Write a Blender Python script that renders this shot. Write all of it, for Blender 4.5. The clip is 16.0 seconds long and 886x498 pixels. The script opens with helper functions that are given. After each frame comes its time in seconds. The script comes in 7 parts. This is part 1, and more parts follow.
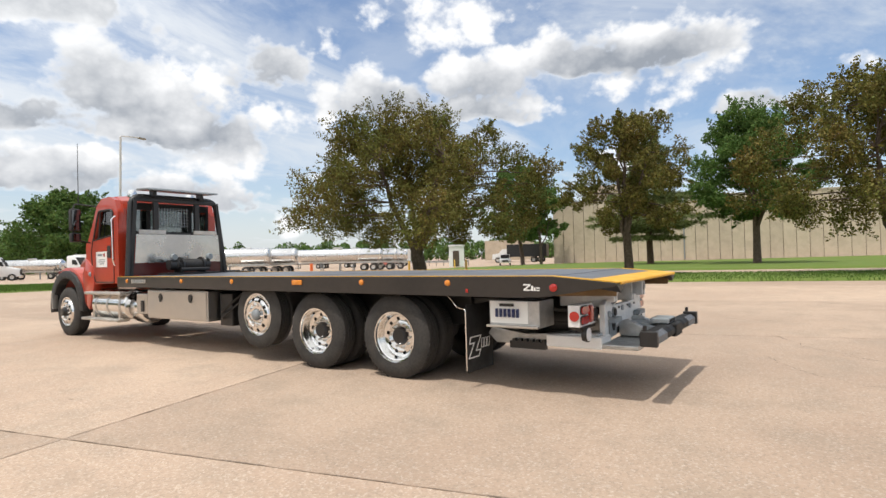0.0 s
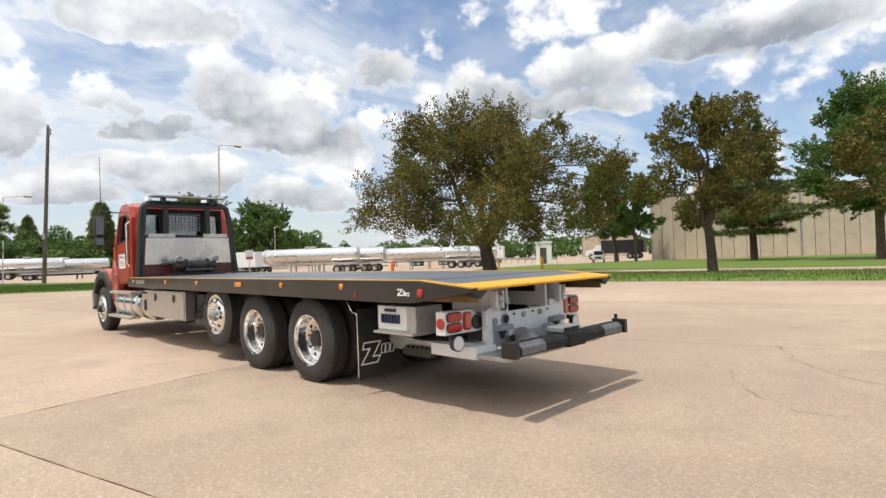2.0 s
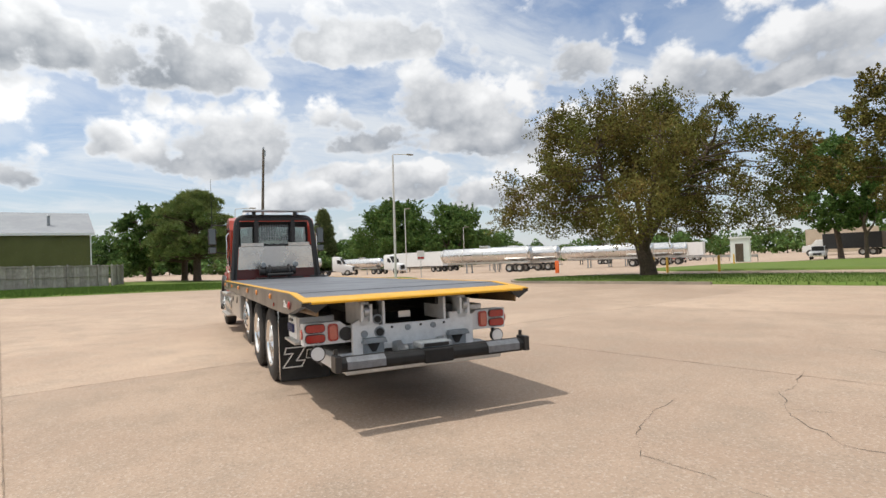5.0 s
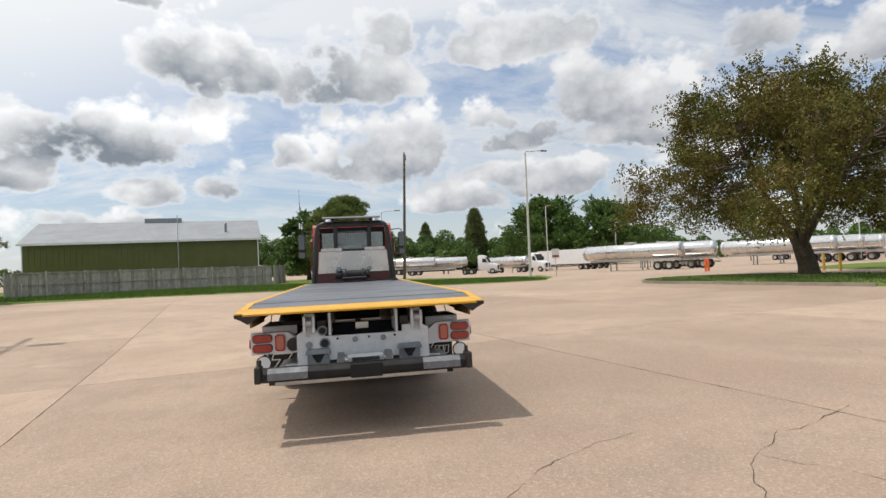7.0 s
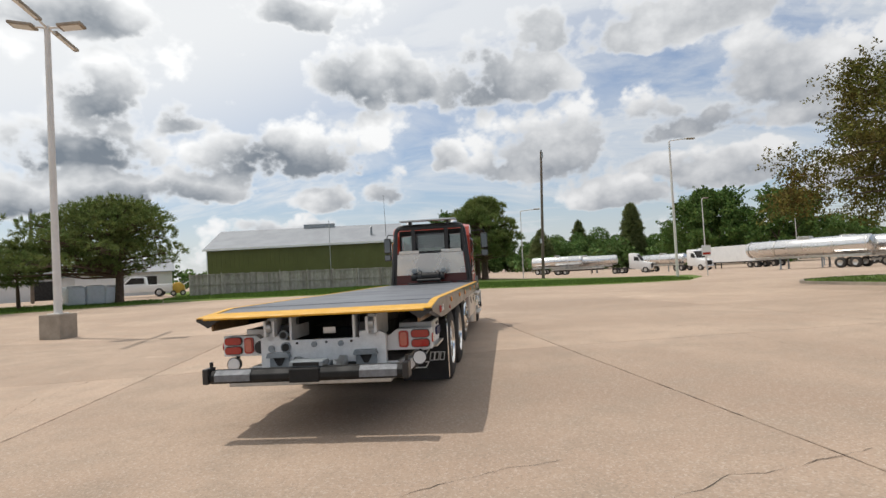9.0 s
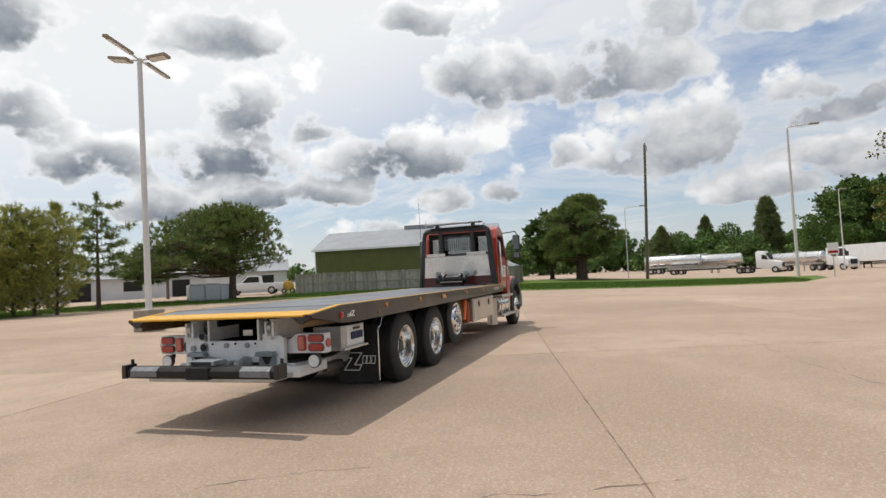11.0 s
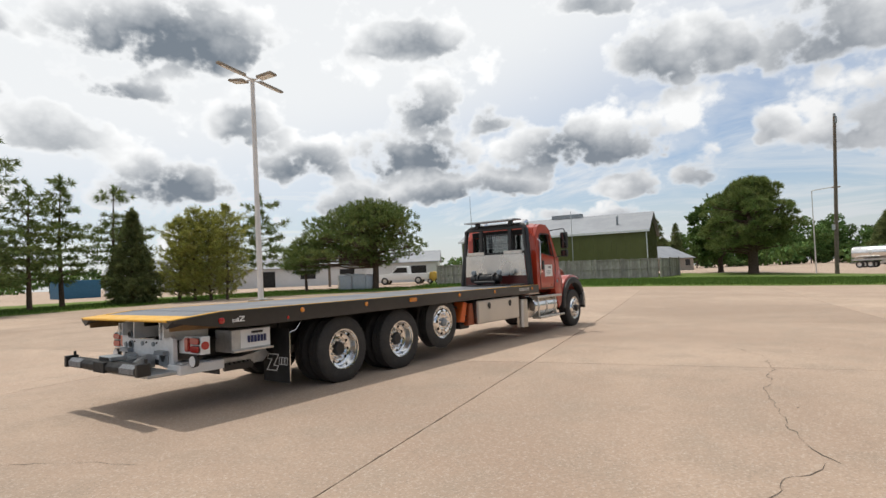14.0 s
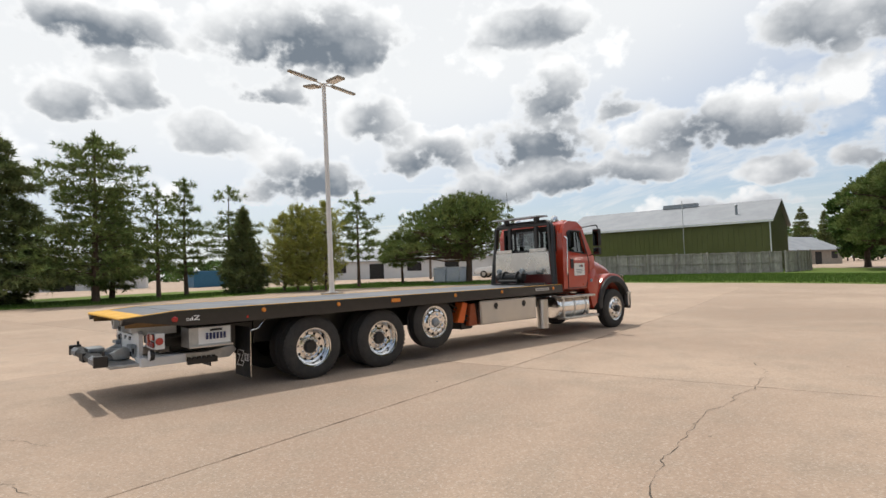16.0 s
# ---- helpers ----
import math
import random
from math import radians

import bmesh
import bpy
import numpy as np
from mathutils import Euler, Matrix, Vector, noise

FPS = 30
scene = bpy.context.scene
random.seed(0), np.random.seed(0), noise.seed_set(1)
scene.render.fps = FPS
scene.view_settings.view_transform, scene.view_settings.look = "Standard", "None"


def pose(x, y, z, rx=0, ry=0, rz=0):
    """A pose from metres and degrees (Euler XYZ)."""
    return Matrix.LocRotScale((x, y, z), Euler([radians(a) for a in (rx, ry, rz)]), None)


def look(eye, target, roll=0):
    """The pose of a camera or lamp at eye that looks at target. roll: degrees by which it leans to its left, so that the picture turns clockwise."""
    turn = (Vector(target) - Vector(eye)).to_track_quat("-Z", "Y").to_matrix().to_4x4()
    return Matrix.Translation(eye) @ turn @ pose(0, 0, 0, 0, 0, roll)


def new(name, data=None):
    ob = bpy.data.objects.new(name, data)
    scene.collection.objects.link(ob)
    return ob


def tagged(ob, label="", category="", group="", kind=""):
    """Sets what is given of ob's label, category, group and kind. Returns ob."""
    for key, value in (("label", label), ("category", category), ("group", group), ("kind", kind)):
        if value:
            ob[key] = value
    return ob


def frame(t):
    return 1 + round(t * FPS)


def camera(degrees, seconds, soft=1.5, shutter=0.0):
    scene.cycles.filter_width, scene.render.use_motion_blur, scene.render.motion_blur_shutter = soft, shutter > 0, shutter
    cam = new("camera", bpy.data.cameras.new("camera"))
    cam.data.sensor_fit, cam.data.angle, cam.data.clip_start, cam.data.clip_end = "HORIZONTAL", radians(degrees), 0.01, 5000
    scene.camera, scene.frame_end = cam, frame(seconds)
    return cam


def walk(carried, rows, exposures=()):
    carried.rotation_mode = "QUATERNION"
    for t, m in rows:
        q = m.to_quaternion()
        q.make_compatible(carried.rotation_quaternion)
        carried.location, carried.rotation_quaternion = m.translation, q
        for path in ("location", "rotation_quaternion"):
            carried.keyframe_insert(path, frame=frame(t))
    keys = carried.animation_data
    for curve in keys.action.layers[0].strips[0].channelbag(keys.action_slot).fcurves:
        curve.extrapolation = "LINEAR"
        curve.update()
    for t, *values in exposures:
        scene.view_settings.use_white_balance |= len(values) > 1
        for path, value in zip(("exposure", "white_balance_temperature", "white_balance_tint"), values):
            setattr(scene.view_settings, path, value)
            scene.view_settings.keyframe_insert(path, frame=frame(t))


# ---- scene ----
cam = camera(76.4, 16.0)
PATH = [
    (0, (-1.902, 6.499, 1.484), (-0.78, 4.844, 1.509), -1.5),
    (0.5, (-2.325, 6.05, 1.5), (-1.13, 4.446, 1.518), -1.7),
    (1, (-2.756, 5.644, 1.502), (-1.491, 4.095, 1.519), -1.7),
    (1.5, (-3.111, 5.272, 1.48), (-1.785, 3.776, 1.502), -1.8),
    (2, (-3.532, 4.841, 1.48), (-2.127, 3.418, 1.505), -1.9),
    (2.5, (-3.898, 4.436, 1.493), (-2.418, 3.091, 1.517), -1.9),
    (3, (-4.242, 4.008, 1.486), (-2.688, 2.75, 1.516), -1.9),
    (3.5, (-4.553, 3.562, 1.477), (-2.931, 2.393, 1.512), -2.0),
    (6, (-5.833, 1.236, 1.554), (-3.933, 0.614, 1.603), -2.7),
    (6.5, (-5.886, 0.663, 1.558), (-3.949, 0.168, 1.612), -2.9),
    (7, (-5.932, 0.119, 1.573), (-3.96, -0.212, 1.63), -2.8),
    (7.5, (-5.902, -0.372, 1.548), (-3.91, -0.544, 1.617), -2.9),
    (8, (-5.827, -0.896, 1.538), (-3.829, -0.906, 1.613), -2.8),
    (8.5, (-5.82, -1.473, 1.541), (-3.825, -1.358, 1.621), -3.0),
    (9, (-5.781, -1.971, 1.531), (-3.794, -1.753, 1.614), -3.2),
    (11.5, (-5.23, -5.068, 1.503), (-3.369, -4.342, 1.602), -2.8),
    (12, (-4.991, -5.678, 1.538), (-3.169, -4.859, 1.631), -2.6),
    (12.5, (-4.697, -6.145, 1.546), (-2.915, -5.241, 1.637), -2.6),
    (13, (-4.396, -6.69, 1.556), (-2.671, -5.68, 1.647), -2.6),
    (13.5, (-3.982, -7.14, 1.573), (-2.317, -6.036, 1.665), -2.5),
    (14, (-3.668, -7.655, 1.592), (-2.059, -6.472, 1.684), -2.4),
    (14.5, (-3.231, -8.112, 1.621), (-1.687, -6.843, 1.706), -2.2),
    (15, (-2.853, -8.546, 1.632), (-1.374, -7.202, 1.715), -2.1),
    (15.5, (-2.404, -9.0, 1.656), (-1.01, -7.568, 1.738), -2.1),
    (16, (-1.956, -9.504, 1.677), (-0.64, -7.999, 1.754), -2.0),
]
EXPOSURES = [(0, 0.0), (2.0, 0.0), (3.5, -0.06), (6.0, -0.22), (7.0, -0.28), (9.0, -0.36), (11.5, -0.36), (14.0, -0.34), (16.0, -0.32)]
walk(cam, [(t, look(eye, target, roll)) for t, eye, target, roll in PATH], EXPOSURES)

# ---- sky, sun ----
SUN_AZ, SUN_EL = 78.0, 69.5
scene.view_settings.exposure = 0.0


class Nodes:
    """Short hand for building a node tree."""

    def __init__(self, tree):
        self.tree = tree
        tree.nodes.clear()

    def add(self, kind, **props):
        n = self.tree.nodes.new(kind)
        for k, v in props.items():
            if k == "operation":
                n.operation = v
            elif k == "blend_type":
                n.blend_type = v
            elif k == "data_type":
                n.data_type = v
            elif k == "noise_dimensions":
                n.noise_dimensions = v
            elif k == "feature":
                n.feature = v
        return n

    def link(self, a, b):
        self.tree.links.new(a, b)

    def put(self, sock, v):
        if isinstance(v, bpy.types.NodeSocket):
            self.link(v, sock)
        elif v is not None:
            sock.default_value = v

    def math(self, op, a, b=None, c=None, clamp=False):
        n = self.add("ShaderNodeMath", operation=op)
        n.use_clamp = clamp
        self.put(n.inputs[0], a), self.put(n.inputs[1], b), self.put(n.inputs[2], c)
        return n.outputs[0]

    def vec(self, op, a, b=None):
        n = self.add("ShaderNodeVectorMath", operation=op)
        self.put(n.inputs[0], a), self.put(n.inputs[1], b)
        return n.outputs["Value"] if op in ("DOT_PRODUCT", "LENGTH") else n.outputs[0]

    def noise(self, vector, scale, detail=4.0, rough=0.55, dist=0.0):
        n = self.add("ShaderNodeTexNoise")
        self.put(n.inputs["Vector"], vector)
        n.inputs["Scale"].default_value, n.inputs["Detail"].default_value = scale, detail
        n.inputs["Roughness"].default_value, n.inputs["Distortion"].default_value = rough, dist
        return n.outputs["Fac"]

    def ramp(self, v, lo, hi, a=0.0, b=1.0, smooth=True):
        n = self.add("ShaderNodeMapRange")
        n.interpolation_type = "SMOOTHSTEP" if smooth else "LINEAR"
        for i, x in enumerate((v, lo, hi, a, b)):
            self.put(n.inputs[i], x)
        return n.outputs[0]

    def mix(self, fac, a, b):
        n = self.add("ShaderNodeMix", data_type="RGBA")
        self.put(n.inputs[0], fac), self.put(n.inputs[6], a), self.put(n.inputs[7], b)
        return n.outputs[2]


def rgb(r, g, b):
    return (r, g, b, 1.0)


# cumulus clouds: azimuth, elevation, half width, half height in degrees (azimuth 0 is along the truck), and thickness
CLOUDS_RIGHT = [
    (-5.5, 11.4, 5.3, 3.0, 1.0), (-26.7, 15.3, 5.9, 3.0, 0.8), (-18.0, 12.9, 5.7, 2.3, 0.9), (-31.1, 12.7, 6.9, 2.4, 1.1), (-39.1, 18.3, 3.3, 2.5, 0.7),
    (-59.8, 17.1, 5.9, 2.1, 0.7), (-51.0, 16.2, 5.7, 2.2, 0.9), (-58.2, 14.7, 6.5, 1.8, 1.1), (-74.2, 18.8, 8.0, 2.3, 1.5), (-2.5, 18.4, 3.6, 1.9, 0.6),
    (-17.0, 21.7, 10.0, 2.5, 0.35), (-18.8, 8.1, 4.2, 1.4, 0.8), (-24.6, 7.7, 2.5, 1.3, 0.7), (-32.0, 6.4, 5.4, 1.7, 0.7), (-14.7, 8.9, 2.4, 1.0, 0.7),
    (-16.5, 13.6, 5.5, 1.7, 0.6), (-85.7, 13.0, 2.9, 1.2, 0.6)]
CLOUDS_AHEAD = [
    (21.6, 12.4, 5.8, 2.5, 1.7), (14.1, 19.7, 3.3, 2.6, 1.2), (9.4, 19.6, 2.2, 2.8, 1.2), (0.7, 18.9, 6.6, 2.7, 1.1), (2.3, 21.4, 2.8, 2.0, 0.7),
    (5.6, 11.4, 1.2, 1.5, 0.6), (-5.2, 23.0, 3.5, 2.0, 0.4), (-21.8, 22.1, 6.5, 2.4, 0.35), (17.8, 8.1, 2.3, 1.3, 0.8), (11.3, 8.7, 2.2, 1.4, 0.8),
    (0.6, 9.8, 2.8, 1.2, 0.6), (-11.3, 6.7, 4.0, 1.3, 0.8), (-22.1, 7.7, 4.3, 1.5, 0.7), (22.0, 5.5, 3.9, 0.7, 0.6), (19.9, 25.4, 3.8, 1.3, 1.0)]
CLOUDS_LEFT = [
    (38.7, 12.7, 5.2, 2.4, 1.8), (36.9, 17.0, 2.9, 2.4, 1.4), (30.6, 15.4, 1.6, 1.2, 0.9), (35.6, 8.8, 6.2, 1.4, 1.4), (50.6, 11.6, 3.8, 1.9, 1.5),
    (61.6, 23.0, 7.4, 3.0, 2.0), (38.9, 23.7, 4.2, 2.3, 1.3), (61.8, 9.5, 5.0, 2.4, 1.9), (80.5, 21.6, 5.1, 2.1, 1.9), (66.0, 18.2, 3.2, 1.6, 1.3),
    (77.5, 17.0, 2.6, 1.9, 1.3), (71.5, 13.3, 3.0, 2.0, 0.7), (55.9, 15.3, 2.4, 2.6, 1.2), (82.1, 15.5, 2.0, 1.3, 1.1), (44.0, 8.3, 3.6, 1.6, 1.4), (28.9, 9.4, 3.1, 1.4, 1.2)]

world = bpy.data.worlds.new("sky")
scene.world = world
world.use_nodes = True
N = Nodes(world.node_tree)
geo = N.add("ShaderNodeTexCoord").outputs["Generated"]
sky = N.add("ShaderNodeTexSky")
sky.sky_type, sky.sun_disc = "NISHITA", False
sky.sun_elevation, sky.sun_rotation = radians(SUN_EL), radians(90 - SUN_AZ)
sky.air_density, sky.dust_density, sky.ozone_density = 1.0, 1.2, 1.2
sep = N.add("ShaderNodeSeparateXYZ")
N.link(geo, sep.inputs[0])
az = N.math("MULTIPLY", N.math("ARCTAN2", sep.outputs[1], sep.outputs[0]), 180 / math.pi)
el = N.math("MULTIPLY", N.math("ARCSINE", sep.outputs[2]), 180 / math.pi)


def billow(vector, scale, detail):
    """Rounded heaps: the inverse of a fractal cell distance."""
    n = N.add("ShaderNodeTexVoronoi", feature="SMOOTH_F1")
    N.put(n.inputs["Vector"], vector)
    n.inputs["Scale"].default_value, n.inputs["Detail"].default_value = scale, detail
    n.inputs["Roughness"].default_value, n.inputs["Lacunarity"].default_value = 0.5, 2.2
    n.inputs["Smoothness"].default_value = 0.25
    return N.math("SUBTRACT", 0.5, n.outputs["Distance"])


def cloud_field():
    """How deep a direction lies inside the clouds, how much cloud lies over it, and the heaps on the outline."""
    pos = N.vec("MULTIPLY", geo, (1.0, 1.0, 1.25))
    wob = N.noise(pos, 7.0, 4.0, 0.55)
    wob2 = N.noise(N.vec("ADD", pos, (3.1, 1.7, 0.4)), 8.0, 4.0, 0.55)
    cmb = N.add("ShaderNodeCombineXYZ")
    N.link(N.math("ADD", az, N.math("MULTIPLY", N.math("SUBTRACT", wob, 0.5), 8.0)), cmb.inputs[0])
    N.link(N.math("ADD", el, N.math("MULTIPLY", N.math("SUBTRACT", wob2, 0.5), 4.5)), cmb.inputs[1])
    fld = lid = None
    for a, e, w, h, k in CLOUDS_RIGHT + CLOUDS_AHEAD + CLOUDS_LEFT:
        trim = 0.80 if a < -8.0 else 0.70
        q = N.vec("MULTIPLY", N.vec("SUBTRACT", cmb.outputs[0], (a, e, 0)), (trim / w, trim / h, 0))
        f = N.math("SUBTRACT", 1.0, N.vec("DOT_PRODUCT", q, q))
        rise = N.vec("DOT_PRODUCT", q, (0, 1, 0))
        # the base is flatter than the top
        f = N.math("MULTIPLY_ADD", N.math("MINIMUM", N.math("ADD", rise, 0.50), 0.0), 2.0, f)
        g = N.math("MULTIPLY", N.math("MULTIPLY_ADD", rise, -1.25, N.math("SUBTRACT", f, 0.25)), k)
        fld = f if fld is None else N.math("SMOOTH_MAX", fld, f, 0.35)
        lid = g if lid is None else N.math("SMOOTH_MAX", lid, g, 0.35)
    others = N.math("MULTIPLY", N.math("SUBTRACT", N.noise(N.vec("ADD", pos, (0.7, 5.1, 2.2)), 5.0, 3.0, 0.5), 0.62), 6.0)
    fld = N.math("MAXIMUM", fld, others)
    heap = N.math("ADD", N.math("MULTIPLY", billow(pos, 11.0, 3.0), 1.7), N.math("MULTIPLY", N.math("SUBTRACT", N.noise(pos, 28.0, 7.0, 0.60), 0.5), 1.7))
    return fld, lid, heap


smooth, above, puff = cloud_field()
here = N.math("ADD", smooth, N.math("ADD", puff, 0.62))
dens = N.ramp(here, -0.40, 0.40)
# thin high streaks
up = N.math("ADD", N.math("MAXIMUM", sep.outputs[2], 0.0), 0.10)
inv = N.math("DIVIDE", 1.0, up)
cinv = N.add("ShaderNodeCombineXYZ")
for i in range(3):
    N.link(inv, cinv.inputs[i])
plane = N.vec("MULTIPLY", N.vec("MULTIPLY", geo, (1.0, 0.55, 0)), cinv.outputs[0])
veil = N.ramp(N.noise(plane, 0.9, 8.0, 0.62, 0.8), 0.40, 0.68)
SUN_VEC = (math.cos(radians(SUN_AZ)) * math.cos(radians(SUN_EL)), math.sin(radians(SUN_AZ)) * math.cos(radians(SUN_EL)), math.sin(radians(SUN_EL)))
toward = N.vec("DOT_PRODUCT", geo, SUN_VEC)
sunside, glare = N.ramp(toward, 0.02, 0.60), N.ramp(toward, 0.24, 0.60)
low = N.ramp(sep.outputs[2], 0.0, 0.20, 1.0, 0.0)
# thin white vapour hangs about the heaps
mist = N.ramp(N.math("MULTIPLY_ADD", N.math("SUBTRACT", N.noise(N.vec("MULTIPLY", geo, (1.0, 1.0, 1.9)), 9.0, 6.0, 0.62, 0.5), 0.5), 5.0, smooth), -2.2, 1.0)
whiten = N.math("MAXIMUM", N.math("MULTIPLY", veil, 0.80), N.math("MULTIPLY", glare, 0.90))
whiten = N.math("MAXIMUM", N.math("ADD", whiten, 0.06), N.math("MULTIPLY", low, 0.70))
whiten = N.math("MAXIMUM", whiten, N.math("MULTIPLY", mist, N.math("MULTIPLY_ADD", sunside, 0.40, 0.30)))
clear = N.vec("MULTIPLY", sky.outputs[0], (0.134, 0.142, 0.151))
base = N.mix(whiten, clear, N.mix(sunside, rgb(0.82, 0.86, 0.90), rgb(1.14, 1.16, 1.17)))
# the tops are lit, the heaps shade what lies under them; towards the sun the thick parts stand against the light
cover = N.math("SUBTRACT", N.math("MAXIMUM", above, -1.5), N.math("MULTIPLY", puff, 0.75))
shadow = N.ramp(cover, N.math("MULTIPLY_ADD", sunside, -0.75, -0.05), N.math("MULTIPLY_ADD", sunside, 0.30, 1.95), 0.0, 1.0, False)
shadow = N.math("MULTIPLY", shadow, N.ramp(here, -0.35, N.math("MULTIPLY_ADD", sunside, 0.35, 0.35)))
bright = N.mix(sunside, rgb(1.02, 1.025, 1.035), rgb(1.34, 1.35, 1.35))
grey = N.mix(sunside, rgb(0.36, 0.395, 0.45), rgb(0.25, 0.295, 0.35))
cloud = N.mix(shadow, bright, grey)
out = N.mix(dens, base, cloud)
below = N.ramp(sep.outputs[2], -0.03, 0.0)
out = N.mix(below, rgb(0.25, 0.24, 0.22), out)
bg = N.add("ShaderNodeBackground")
N.link(out, bg.inputs[0])
bg.inputs[1].default_value = 1.0
wo = N.add("ShaderNodeOutputWorld")
N.link(bg.outputs[0], wo.inputs[0])

sun = bpy.data.lights.new("sun", "SUN")
sun.energy, sun.angle, sun.color = 3.2, radians(0.9), (1.0, 0.94, 0.86)
sun_ob = new("sun", sun)
sun_dir = Vector(SUN_VEC)
sun_ob.matrix_world = look(sun_dir * 60, (0, 0, 0))

# ---- materials ----
def material(name, color, rough=0.6, metal=0.0, vary=0.25, scale=6.0, color2=None, bump=0.0, bump_scale=60.0, random_obj=0.0, random_isl=0.0,
             coat=0.0, spec=0.5, stain=0.0, stain_scale=0.7, rough_vary=0.15, coords="Object", trans=0.0):
    """A surface with colour variation at two scales, stains, varying gloss and fine relief."""
    m = bpy.data.materials.new(name)
    m.use_nodes = True
    n = Nodes(m.node_tree)
    co = n.add("ShaderNodeTexCoord").outputs[coords]
    if random_obj:
        info = n.add("ShaderNodeObjectInfo")
        cm = n.add("ShaderNodeCombineXYZ")
        for i in range(3):
            n.link(n.math("MULTIPLY", info.outputs["Random"], 37.0 + i), cm.inputs[i])
        co = n.vec("ADD", co, cm.outputs[0])
    c2 = color2 or tuple(c * (1 - vary) for c in color)
    a = n.noise(co, scale, 6.0, 0.6)
    b = n.noise(co, scale * 9.0, 3.0, 0.6)
    f = n.math("ADD", n.math("MULTIPLY", a, 0.65), n.math("MULTIPLY", b, 0.35))
    col = n.mix(n.ramp(f, 0.35, 0.65), rgb(*color), rgb(*c2))
    if stain:
        s = n.ramp(n.noise(co, stain_scale, 7.0, 0.65, 0.4), 0.48, 0.72)
        col = n.mix(n.math("MULTIPLY", s, stain), col, rgb(*(c * 0.55 for c in color)))
    for amount, source in ((random_obj, "obj"), (random_isl, "isl")):
        if amount:
            r = n.add("ShaderNodeObjectInfo").outputs["Random"] if source == "obj" else n.add("ShaderNodeNewGeometry").outputs["Random Per Island"]
            hs = n.add("ShaderNodeHueSaturation")
            n.put(hs.inputs["Value"], n.ramp(r, 0, 1, 1 - amount, 1 + amount, False))
            n.put(hs.inputs["Hue"], n.ramp(n.math("FRACT", n.math("MULTIPLY", r, 7.3)), 0, 1, 0.5 - amount * 0.05, 0.5 + amount * 0.05, False))
            n.put(hs.inputs["Color"], col)
            col = hs.outputs[0]
    p = n.add("ShaderNodeBsdfPrincipled")
    n.put(p.inputs["Base Color"], col)
    p.inputs["Metallic"].default_value = metal
    p.inputs["Specular IOR Level"].default_value = spec
    n.put(p.inputs["Roughness"], n.ramp(a, 0.3, 0.7, max(0.02, rough - rough_vary * rough), min(1, rough + rough_vary * rough)))
    if coat:
        p.inputs["Coat Weight"].default_value, p.inputs["Coat Roughness"].default_value = coat, 0.06
    if bump:
        bn = n.add("ShaderNodeBump")
        bn.inputs["Strength"].default_value, bn.inputs["Distance"].default_value = bump, 0.01
        n.put(bn.inputs["Height"], n.noise(co, bump_scale, 4.0, 0.6))
        n.put(p.inputs["Normal"], bn.outputs[0])
    sh = p.outputs[0]
    if trans:
        t = n.add("ShaderNodeBsdfTranslucent")
        n.put(t.inputs[0], col)
        mx = n.add("ShaderNodeMixShader")
        mx.inputs[0].default_value = trans
        n.link(sh, mx.inputs[1]), n.link(t.outputs[0], mx.inputs[2])
        sh = mx.outputs[0]
    o = n.add("ShaderNodeOutputMaterial")
    n.link(sh, o.inputs[0])
    return m


def glass(name, tint=(0.75, 0.82, 0.8), rough=0.02, dark=0.35, shine=0.06):
    m = bpy.data.materials.new(name)
    m.use_nodes = True
    n = Nodes(m.node_tree)
    g = n.add("ShaderNodeBsdfGlossy")
    g.inputs["Roughness"].default_value = rough
    t = n.add("ShaderNodeBsdfTransparent")
    t.inputs[0].default_value = rgb(*(c * dark for c in tint))
    fr = n.add("ShaderNodeFresnel")
    fr.inputs[0].default_value = 1.5
    mx = n.add("ShaderNodeMixShader")
    n.link(n.math("ADD", fr.outputs[0], shine), mx.inputs[0])
    n.link(t.outputs[0], mx.inputs[1]), n.link(g.outputs[0], mx.inputs[2])
    o = n.add("ShaderNodeOutputMaterial")
    n.link(mx.outputs[0], o.inputs[0])
    return m


